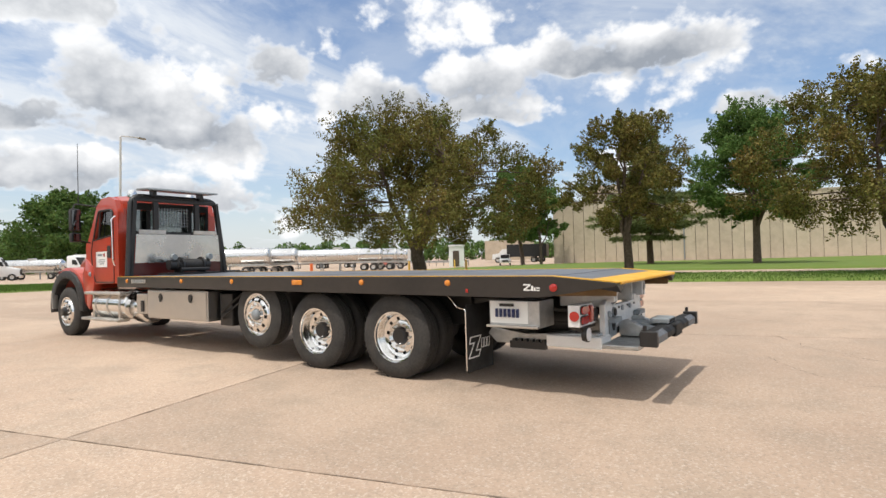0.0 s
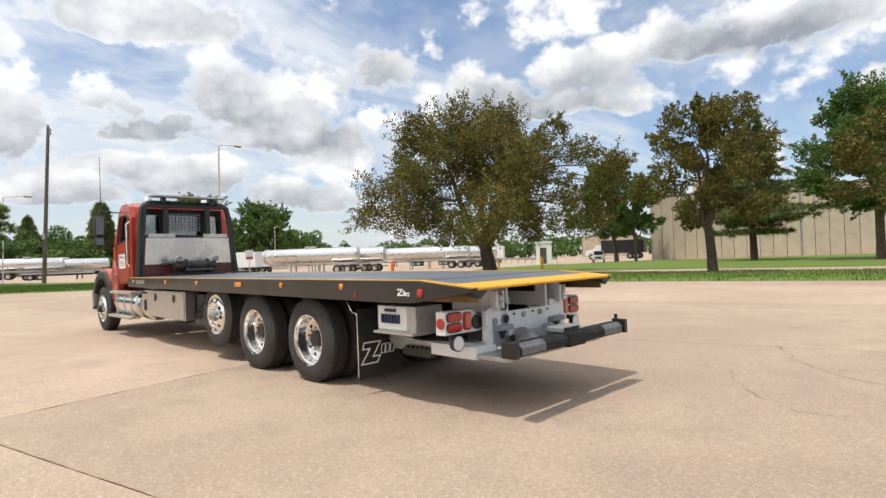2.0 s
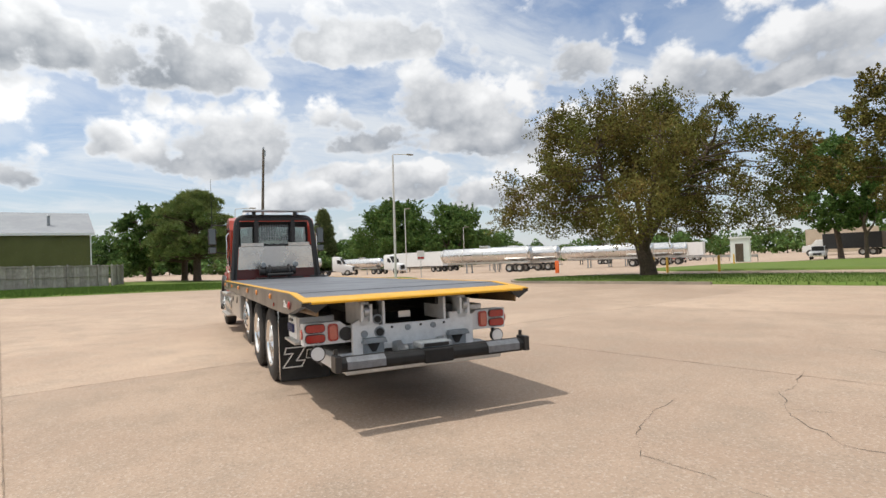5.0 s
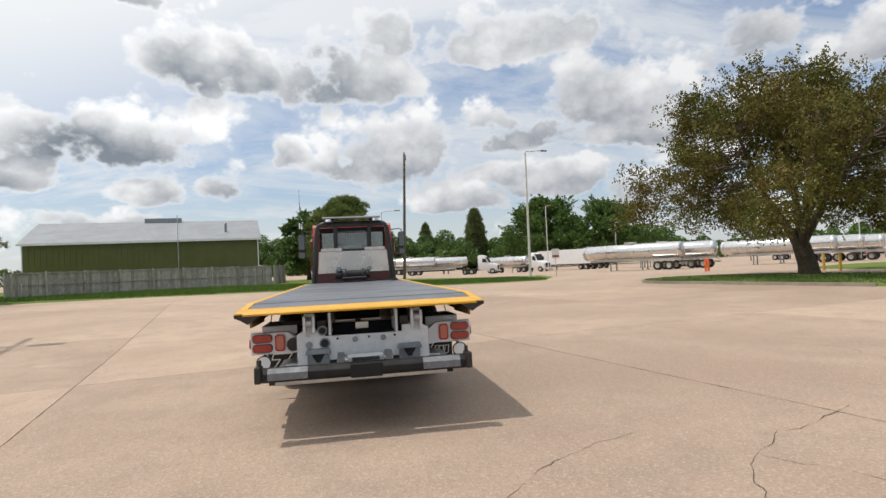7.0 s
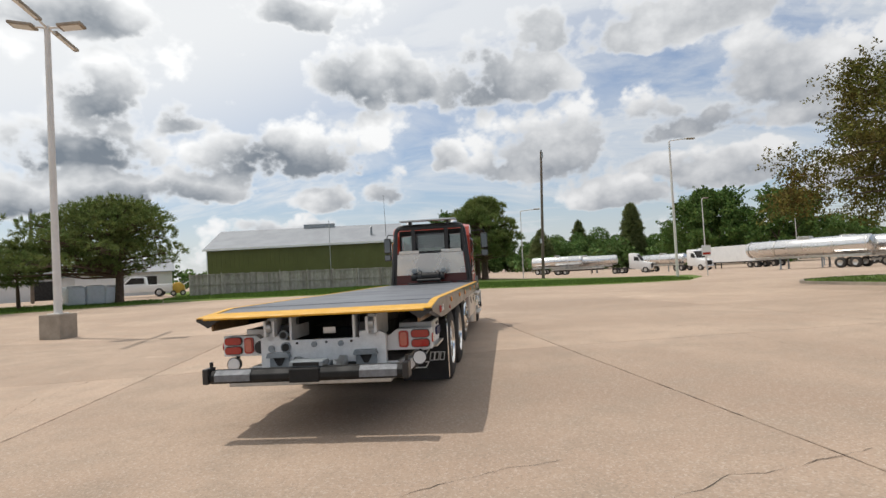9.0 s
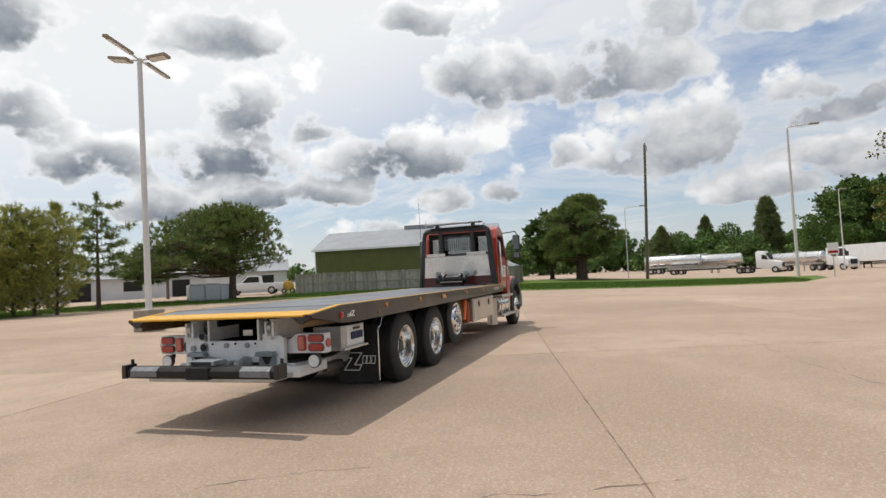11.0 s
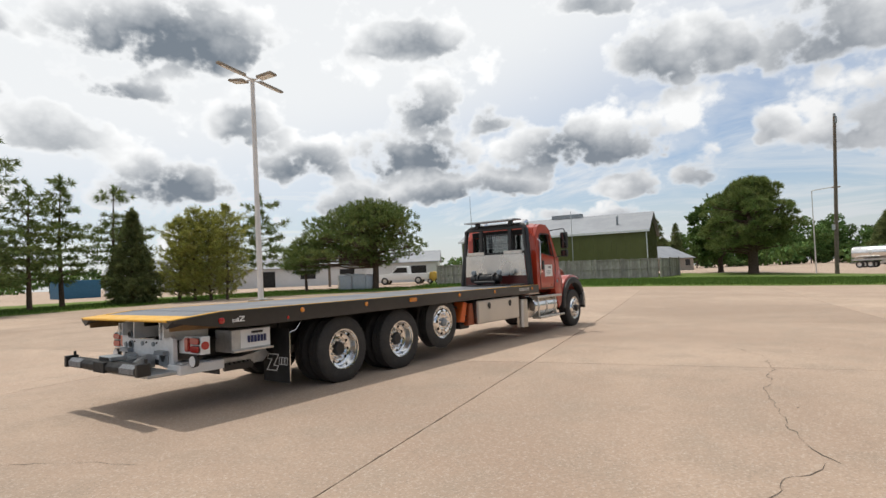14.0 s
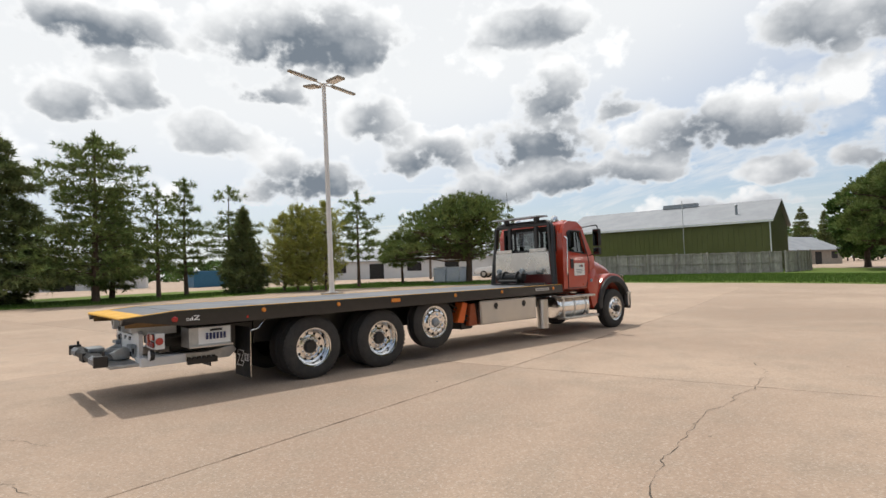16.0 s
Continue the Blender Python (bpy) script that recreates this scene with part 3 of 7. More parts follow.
lawn("lawn_island", LAWN_ISLAND, "long kerbed grass strip with ornamental trees", 0.11)
lawn("lawn_right", LAWN_RIGHT, "mown green lawn before the concrete building", 0.10, 4.0)


def blades(name, poly, box4, count, label, seed):
    """Short grass standing out of a lawn."""
    rng = np.random.default_rng(seed)
    x, y = rng.uniform(box4[0], box4[1], count), rng.uniform(box4[2], box4[3], count)
    k = inside(poly, x, y)
    x, y = x[k], y[k]
    z = gz(x, y) + 0.03
    n = len(x)
    a = rng.uniform(0, 2 * math.pi, n)
    h = rng.uniform(0.05, 0.13, n)
    w = 0.03
    p = np.stack([x, y, z], 1)
    e = np.stack([np.cos(a) * w, np.sin(a) * w, np.zeros(n)], 1)
    t = p + np.stack([rng.normal(size=n) * 0.03, rng.normal(size=n) * 0.03, h + 0.05], 1)
    v = np.stack([p - e, p + e, t], 1).reshape(-1, 3)
    tagged(mesh_np(name, v, np.arange(3 * n).reshape(-1, 3), "blade"), label, "grass", kind="stuff")


blades("grass", LAWN_ISLAND, (-22, 28, -32, -16), 60000, "short green grass of the tree strip", 1)
blades("grass", LAWN_FRONT, (33, 48, -16, 26), 50000, "short green grass at the edge of the front lawn", 2)
blades("grass", LAWN_LEFT, (-12, 34, 21, 34), 50000, "short green grass under the pines", 3)

# ---- the tow truck ----
truck = thing("tow_truck", "red rollback tow truck with a long flat grey deck", "truck")
DZ = 1.255          # deck height
HW = 1.23           # half the deck's width
RX, FX = -0.29, 9.02  # rear and front of the deck


def wheel(x, y, z, style, side, r=0.515):
    """A wheel on the truck's axis y. side: 1 left, -1 right. style: 'steer', 'lift' or 'dual'."""
    w = new("wheel")
    w.parent = truck
    w.matrix_local = Matrix.Translation((x, y, z)) @ Matrix.Diagonal((1, side, 1, 1)) if side > 0 else Matrix.Translation((x, y, z)) @ pose(0, 0, 0, 0, 0, 180)
    # y runs outwards from the outer sidewall at 0
    def tyre_profile(o):
        k = 0.27
        return [(0.30, o - 0.02), (0.315, o + 0.004), (0.36, o + 0.012), (0.42, o + 0.010), (0.465, o - 0.004), (0.50, o - 0.022), (r - 0.004, o - 0.04),
                (r, o - 0.05), (r, o - 0.085), (r - 0.014, o - 0.088), (r - 0.014, o - 0.098), (r, o - 0.10), (r, o - 0.131), (r - 0.014, o - 0.134), (r - 0.014, o - 0.142),
                (r, o - 0.145), (r, o - 0.172), (r - 0.014, o - 0.175), (r - 0.014, o - 0.185), (r, o - 0.188), (r, o - k + 0.05), (r - 0.006, o - k + 0.035),
                (0.49, o - k + 0.02), (0.45, o - k), (0.36, o - k - 0.01), (0.30, o - k + 0.02)]
    bm = bmesh.new()
    lathe(bm, tyre_profile(0.0), 56)
    # shoulder lugs
    for i in range(44):
        a = 2 * math.pi * i / 44
        m = Matrix.Rotation(a, 4, "Y") @ Matrix.Translation((r - 0.002, -0.052, 0))
        obox(bm, m, 0.014, 0.05, 0.034)
    part("tyre", bm, "rubber", w, "black rubber tyre, dusty sidewall", True)
    if style == "dual":
        bm = bmesh.new()
        lathe(bm, tyre_profile(-0.33), 48)
        part("inner_tyre", bm, "rubber", w, "", True)
    bm = bmesh.new()
    seg = 60
    if style == "dual":
        # deep dished disc
        prof = [(0.318, -0.012), (0.312, 0.008), (0.296, 0.004), (0.290, -0.02), (0.278, -0.028), (0.272, -0.10), (0.262, -0.128), (0.235, -0.145), (0.196, -0.150), (0.178, -0.146), (0.160, -0.140), (0.10, -0.138)]
        lathe(bm, prof, seg, gaps={7: (10, 0.34)})
        hub_y = -0.138
    else:
        prof = [(0.318, -0.012), (0.312, 0.010), (0.296, 0.006), (0.288, -0.016), (0.276, -0.02), (0.262, 0.012), (0.250, 0.030), (0.205, 0.046), (0.180, 0.044), (0.165, 0.030), (0.150, 0.026), (0.09, 0.024)]
        lathe(bm, prof, seg, gaps={6: (10, 0.34)})
        hub_y = 0.026
    part("rim", bm, "chrome", w, "polished aluminium disc rim with ten hand holes", True)
    bm = bmesh.new()
    lathe(bm, [(0.30, -0.18), (0.24, -0.19), (0.05, -0.19)], 40)
    part("brake_drum", bm, "dark", w)
    nut = None
    for i in range(10):
        a = 2 * math.pi * (i + 0.15) / 10
        if nut is None:
            bm = bmesh.new()
            cyl(bm, (0, 0, 0), (0, 0.045, 0), 0.019, 0.016, 6)
            nut = part("wheel_nut", bm, "chrome" if style != "dual" else "alu", w)
            piece = nut
        else:
            piece = new("wheel_nut", nut.data)
            piece.parent = w
        piece.location = (0.143 * math.cos(a), hub_y - 0.01, 0.143 * math.sin(a))
    bm = bmesh.new()
    if style == "dual":
        lathe(bm, [(0.115, hub_y - 0.01), (0.112, hub_y + 0.025), (0.10, hub_y + 0.045), (0.085, hub_y + 0.06), (0.0, hub_y + 0.062)], 28)
        part("hub_cap", bm, "black", w, "black axle hub", True)
    else:
        k = 0.062 if style == "lift" else 0.0
        lathe(bm, [(0.105 - k * 0.4, hub_y - 0.005), (0.10 - k * 0.4, hub_y + 0.03), (0.082 - k * 0.4, hub_y + 0.042), (0.075 - k * 0.4, hub_y + 0.085 - k * 0.6), (0.0, hub_y + 0.09 - k * 0.6)], 28)
        part("hub_cap", bm, "castgrey" if style == "lift" else "black", w, "", True)
    return w


R = 0.515
for s in (1, -1):
    wheel(11.52, s * 1.05, R - 0.008, "steer", s)
    wheel(5.09, s * 1.13, 0.69, "lift", s, 0.46)
    wheel(3.87, s * 1.125, R - 0.008, "dual", s)
    wheel(2.50, s * 1.125, R - 0.008, "dual", s)

def pill(bm, y0, y1, z0, z1, x0, x1, r):
    """A flat plate across the truck with well rounded corners."""
    pts = []
    for cy, cz, a0 in ((y1 - r, z1 - r, 0), (y0 + r, z1 - r, 90), (y0 + r, z0 + r, 180), (y1 - r, z0 + r, 270)):
        for k in range(6):
            a = radians(a0 + 18 * k)
            pts.append((cy + r * math.cos(a), cz + r * math.sin(a)))
    prism(bm, pts, "x", x0, x1)


# chassis
for s in (1, -1):
    bm = bmesh.new()
    box(bm, 0.35, 11.9, s * 0.43 - 0.04, s * 0.43 + 0.04, 0.70, 0.96, 0.008)
    part("chassis_rail", bm, "black", truck)
    bm = bmesh.new()
    box(bm, 0.1, 8.9, s * 0.43 - 0.05, s * 0.43 + 0.05, 0.965, 1.06, 0.008)
    part("subframe_rail", bm, "black", truck)
for x, z in ((11.52, R), (5.10, 0.69), (3.87, R), (2.50, R)):
    bm = bmesh.new()
    cyl(bm, (x, -1.0, z), (x, 1.0, z), 0.07, seg=14)
    if x < 5:
        lathe(bm, [(0.0, -0.18), (0.12, -0.16), (0.19, -0.05), (0.19, 0.05), (0.12, 0.16), (0.0, 0.18)], 20, "x", (x, 0, z))
    part("axle", bm, "black", truck, "", True)
for x in (1.2, 4.5, 6.0, 8.0):
    bm = bmesh.new()
    box(bm, x - 0.06, x + 0.06, -0.40, 0.40, 0.74, 0.92, 0.01)
    part("crossmember", bm, "black", truck)
bm = bmesh.new()
tube(bm, [(5.2, 0, 0.62), (8.6, 0.0, 0.72)], 0.06)
part("drive_shaft", bm, "black", truck, "", True)
for s in (1, -1):   # dark plates over the wheels
    bm = bmesh.new()
    box(bm, 1.75, 6.2, s * 0.50 - 0.012, s * 0.50 + 0.012, 0.62, 1.0)
    part("inner_guard", bm, "black", truck)
    bm = bmesh.new()
    prism(bm, [(1.75, 1.04), (1.80, 1.055), (5.9, 1.055), (5.9, 1.045), (1.8, 1.045)], "y", s * 0.52, s * 1.18)
    part("wing_plate", bm, "black", truck)

# deck
deck = part("deck_floor", box(bmesh.new(), RX + 0.66, FX, -HW + 0.07, HW - 0.07, DZ - 0.02, DZ), "deck", truck, "smooth grey painted steel deck floor")
bm = bmesh.new()   # sloping tail plate
prism(bm, [(RX, DZ - 0.062), (RX + 0.658, DZ - 0.004), (RX + 0.658, DZ - 0.03), (RX, DZ - 0.078)], "y", -HW + 0.072, HW - 0.072)
part("tail_floor", bm, "deck", truck)
for s in (1, -1):
    a, b = sorted((s * (HW - 0.072), s * HW))
    bm = bmesh.new()
    prism(bm, [(RX + 0.01, DZ - 0.066), (RX + 0.66, DZ - 0.003), (FX, DZ - 0.003), (FX, DZ - 0.185), (RX + 1.15, DZ - 0.225), (RX + 0.75, DZ - 0.215), (RX + 0.02, DZ - 0.10)], "y", a, b, 0.004)
    part("side_rail", bm, "blackrail", truck, "black painted steel side rail")
    bm = bmesh.new()   # yellow edge strip
    prism(bm, [(RX, DZ - 0.055), (RX + 0.66, DZ + 0.003), (FX, DZ + 0.003), (FX, DZ - 0.004), (RX + 0.66, DZ - 0.004), (RX, DZ - 0.066)], "y", min(s * (HW - 0.085), s * (HW - 0.012)), max(s * (HW - 0.085), s * (HW - 0.012)))
    part("edge_strip", bm, "yellow", truck, "yellow painted edge strip")
bm = bmesh.new()   # yellow tail
prism(bm, [(RX - 0.012, DZ - 0.066), (RX, DZ - 0.055), (RX + 0.27, DZ - 0.0305), (RX + 0.27, DZ - 0.038), (RX - 0.004, DZ - 0.084)], "y", -HW + 0.086, HW - 0.086)
part("tail_lip", bm, "yellow", truck, "yellow painted tail edge")
for s in (1, -1):
    bm = bmesh.new()   # hanging corner wings
    prism(bm, [(s * HW, DZ - 0.084), (s * (HW - 0.13), DZ - 0.165), (s * (HW - 0.24), DZ - 0.084)], "x", RX + 0.006, RX + 0.40)
    for v in bm.verts:
        if v.co.x > RX + 0.3:
            v.co.z = DZ - 0.084 + 0.25 * (v.co.z - DZ + 0.084)
    part("corner_wing", bm, "black", truck)
# brown panels set in below the tail rails
for s in (1, -1):
    bm = bmesh.new()
    prism(bm, [(RX + 0.05, DZ - 0.095), (RX + 0.9, DZ - 0.09), (RX + 0.85, DZ - 0.21), (RX + 0.06, DZ - 0.20)], "y", s * 1.08 - 0.012, s * 1.08 + 0.012, 0.003)
    part("tail_side_panel", bm, "brownsteel", truck, "brown steel side panel")
for i in range(11):   # cross sills below the floor
    bm = bmesh.new()
    x = 0.75 + i * 0.8
    box(bm, x - 0.03, x + 0.03, -HW + 0.08, HW - 0.08, DZ - 0.12, DZ - 0.024, 0.004)
    part("deck_sill", bm, "black", truck)
for s in (1, -1):
    bm = bmesh.new()
    box(bm, 0.15, 8.9, s * 0.34 - 0.04, s * 0.34 + 0.04, DZ - 0.20, DZ - 0.122, 0.006)
    part("deck_runner", bm, "black", truck)
# marker lamps
for s in (1, -1):
    y = s * (HW + 0.001)
    for x in (8.66, 6.91, 5.56, 2.92, 1.62):
        bm = bmesh.new()
        lathe(bm, [(0.036, 0.0), (0.034, 0.010), (0.02, 0.018), (0.0, 0.02)], 16, "y")
        if s < 0:
            bmesh.ops.scale(bm, vec=(1, -1, 1), verts=bm.verts)
            bmesh.ops.reverse_faces(bm, faces=bm.faces)
        bm.transform(Matrix.Translation((x, y, DZ - 0.075)))
        part("marker_lamp", bm, "amber", truck, "round amber side marker lamp", True)
    bm = bmesh.new()
    box(bm, 4.0, 4.2, min(y, y + s * 0.016), max(y, y + s * 0.016), DZ - 0.115, DZ - 0.045, 0.012)
    part("turn_lamp", bm, "amber", truck, "oblong amber side lamp", True)
    bm = bmesh.new()
    box(bm, 1.35, 1.38, min(y, y + s * 0.01), max(y, y + s * 0.01), DZ - 0.18, DZ - 0.14, 0.003)
    part("reflector", bm, "redlens", truck)
    bm = bmesh.new()
    lathe(bm, [(0.042, 0.0), (0.04, 0.012), (0.02, 0.02), (0.0, 0.022)], 16, "y")
    if s < 0:
        bmesh.ops.scale(bm, vec=(1, -1, 1), verts=bm.verts)
        bmesh.ops.reverse_faces(bm, faces=bm.faces)
    bm.transform(Matrix.Translation((0.35, y, DZ - 0.118)))
    part("marker_lamp", bm, "redlens", truck, "round red side marker lamp", True)
    # maker's mark as plain white strokes
    bm = bmesh.new()
    for x0, x1, z0, z1 in ((0.60, 0.68, -0.095, -0.082), (0.60, 0.68, -0.15, -0.137), (0.57, 0.592, -0.15, -0.10), (0.545, 0.562, -0.15, -0.115), (0.50, 0.535, -0.128, -0.115), (0.50, 0.535, -0.15, -0.14)):
        obox(bm, Matrix.Translation(((x0 + x1) / 2, y + s * 0.002, DZ + (z0 + z1) / 2)), x1 - x0, 0.004, z1 - z0)
    obox(bm, Matrix.Translation((0.64, y + s * 0.002, DZ - 0.116)) @ pose(0, 0, 0, 0, 35 * s, 0), 0.075, 0.004, 0.014)
    part("maker_mark", bm, "decal", truck, "small white maker's mark")
    bm = bmesh.new()
    box(bm, 8.02, 8.50, min(y, y + s * 0.004), max(y, y + s * 0.004), DZ - 0.115, DZ - 0.05)
    part("deck_label", bm, "alu", truck, "pale lettered label plate")
    bm = bmesh.new()
    for k in range(7):
        box(bm, 8.06 + k * 0.06, 8.06 + k * 0.06 + 0.04, min(y + s * 0.004, y + s * 0.006), max(y + s * 0.004, y + s * 0.006), DZ - 0.105, DZ - 0.06)
    part("label_lettering", bm, "castgrey", truck)

# headboard with winch
def bent_frame(x_low, x_top, y_low, y_top, z0, z1, r):
    return rounded([(x_low, y_low, z0), ((x_low + x_top) / 2, (y_low + y_top) / 2, (z0 + z1) / 2), (x_top, y_top, z1), (x_top, -y_top, z1), ((x_low + x_top) / 2, -(y_low + y_top) / 2, (z0 + z1) / 2), (x_low, -y_low, z0)], 0.20)
bm = bmesh.new()
tube(bm, bent_frame(9.0, 9.12, 1.04, 0.90, DZ, 2.80, 0.2), 0.055, 12)
part("headboard_frame", bm, "black", truck, "black tubular headboard frame", True)
for s in (1, -1):
    bm = bmesh.new()
    prism(bm, [(s * 1.02, DZ), (s * 0.94, DZ), (s * 0.84, 2.72), (s * 0.90, 2.75)], "x", 9.0, 9.03)
    part("headboard_gusset", bm, "black", truck)
    bm = bmesh.new()
    box(bm, 9.05, 9.13, s * 0.44 - 0.05, s * 0.44 + 0.05, 2.02, 2.80, 0.01)
    part("headboard_post", bm, "black", truck)
for z0, z1, w in ((2.70, 2.78, 0.86), (2.02, 2.10, 0.88)):
    bm = bmesh.new()
    box(bm, 9.03, 9.10, -w, w, z0, z1, 0.015)
    part("headboard_bar", bm, "black", truck)
bm = bmesh.new()
prism(bm, [(0.915, 1.50), (0.875, 2.06), (-0.875, 2.06), (-0.915, 1.50)], "x", 8.985, 9.0, 0.003)
part("headboard_panel", bm, "panelalu", truck, "bare aluminium headboard panel")
# lower panel, a much darker red than the cab
bm = bmesh.new()
prism(bm, [(0.97, DZ + 0.015), (0.93, 1.495), (-0.93, 1.495), (-0.97, DZ + 0.015)], "x", 9.01, 9.03)
part("lower_panel", bm, "maroon", truck, "dark red lower headboard panel")
for s in (1, -1):
    bm = bmesh.new()
    prism(bm, [(s * 0.83, 2.065), (s * 0.82, 2.145), (s * 0.30, 2.145), (s * 0.30, 2.065)], "x", 8.965, 8.995, 0.003)
    part("upper_flap", bm, "tread", truck, "pale aluminium flap")
bm = bmesh.new()
prism(bm, [(8.74, 2.905), (8.76, 2.945), (9.20, 2.965), (9.22, 2.925)], "y", -0.73, 0.75, 0.010)
part("light_bar", bm, "castgrey", truck, "flat silver-grey light bar")
for y in (-0.5, 0.5):
    bm = bmesh.new()
    box(bm, 8.98, 9.12, y - 0.04, y + 0.04, 2.80, 2.915, 0.005)
    part("light_bar_foot", bm, "black", truck)
# winch
winch = new("winch")
winch.parent = truck
bm = bmesh.new()
cyl(bm, (8.62, -0.20, 1.44), (8.62, 0.20, 1.44), 0.115, seg=20)
for k in range(14):
    lathe(bm, [(0.115, -0.19 + k * 0.028), (0.124, -0.183 + k * 0.028), (0.115, -0.176 + k * 0.028)], 20, "y", (8.62, 0, 1.44))
part("drum", bm, "black", winch, "black winch drum wound with wire rope", True)
for s in (1, -1):
    bm = bmesh.new()
    lathe(bm, [(0.0, -0.02), (0.16, -0.02), (0.16, 0.02), (0.0, 0.02)], 20, "y", (8.62, s * 0.22, 1.44))
    box(bm, 8.50, 8.76, s * 0.25 - 0.02, s * 0.25 + 0.02, DZ + 0.03, 1.50, 0.008)
    part("side_plate", bm, "black", winch, "", True)
    bm = bmesh.new()
    cyl(bm, (8.62, s * 0.27, 1.45), (8.62, s * (0.46 if s > 0 else 0.38), 1.45), 0.10, seg=16)
    lathe(bm, [(0.10, 0.0), (0.12, 0.02), (0.10, 0.04)], 16, "y", (8.62, s * 0.30, 1.45))
    part("gear_case", bm, "black", winch, "", True)
for s in (1, -1):
    bm = bmesh.new()
    lathe(bm, [(0.0, -0.04), (0.055, -0.04), (0.07, 0.0), (0.065, 0.035), (0.0, 0.04)], 18, "x", (8.56, s * 0.38, 1.60))
    part("work_lamp", bm, "castgrey", winch, "", True)
bm = bmesh.new()
box(bm, 8.45, 8.85, -0.55, 0.55, DZ + 0.008, DZ + 0.04, 0.006)
cyl(bm, (8.47, -0.3, 1.36), (8.47, 0.3, 1.36), 0.035, seg=14)
part("winch_base", bm, "black", winch)
bm = bmesh.new()
box(bm, 8.52, 8.60, -1.08, -0.72, DZ + 0.012, DZ + 0.05, 0.006)
box(bm, 8.0, 8.5, -1.06, -0.90, DZ + 0.012, DZ + 0.035, 0.006)
part("chain_tray", bm, "black", truck)

# cab
cab = new("cab")
cab.parent = truck
CY = 1.04
lower = [(9.36, 1.12), (9.34, 1.6), (9.34, 1.97), (10.58, 1.97), (10.66, 1.90), (10.66, 1.16), (10.30, 1.10)]
roof = [(9.34, 2.55), (9.42, 2.76), (9.62, 2.86), (9.95, 2.845), (10.20, 2.70), (10.15, 2.66), (9.93, 2.79), (9.63, 2.80), (9.46, 2.71), (9.40, 2.55)]


def cab_section(outline, y, dx, dz=0.0):
    return [(9.95 + (x - 9.95) * dx, y, z + dz) for x, z in outline]


bm = bmesh.new()
loft(bm, [cab_section(lower, y, k) for y, k in ((-CY + 0.11, 0.99), (-0.55, 1.0), (0.0, 1.0), (0.55, 1.0), (CY - 0.11, 0.99))])
part("cab_body", bm, "red", cab, "red painted cab", True)
bm = bmesh.new()
loft(bm, [cab_section(roof, y, 1.0, dz) for y, dz in ((-CY + 0.11, -0.035), (-0.55, 0.0), (0.0, 0.012), (0.55, 0.0), (CY - 0.11, -0.035))])
part("cab_roof", bm, "red", cab, "red painted cab roof", True)
bm = bmesh.new()
for y0, y1, z0, z1 in ((-0.93, 0.93, 1.97, 2.10), (-0.93, -0.82, 2.10, 2.58), (0.82, 0.93, 2.10, 2.58)):
    box(bm, 9.342, 9.40, y0, y1, z0, z1, 0.006)
part("cab_back", bm, "red", cab)
bm = bmesh.new()
box(bm, 9.36, 10.56, -0.92, 0.92, 1.972, 1.985)
prism(bm, [(10.22, 1.985), (10.26, 2.10), (10.48, 2.08), (10.55, 1.985)], "y", -0.90, 0.90, 0.01)
part("dashboard", bm, "interior", cab, "dark dashboard and trim")
for y in (0.48, -0.48):
    bm = bmesh.new()
    prism(bm, [(9.56, 1.985), (9.50, 2.34), (9.58, 2.37), (9.70, 1.985)], "y", y - 0.25, y + 0.25, 0.03)
    box(bm, 9.50, 9.60, y - 0.13, y + 0.13, 2.36, 2.54, 0.03)
    part("seat_back", bm, "interior", cab, "dark seat back with headrest", True)
bm = bmesh.new()
lathe(bm, [(0.21, -0.014), (0.235, 0.0), (0.21, 0.014), (0.205, 0.0), (0.21, -0.014)], 28, "x", (0, 0, 0))
bm.transform(Matrix.Translation((10.12, 0.48, 2.06)) @ pose(0, 0, 0, 0, -28, 0))
part("steering_wheel", bm, "interior", cab, "", True)


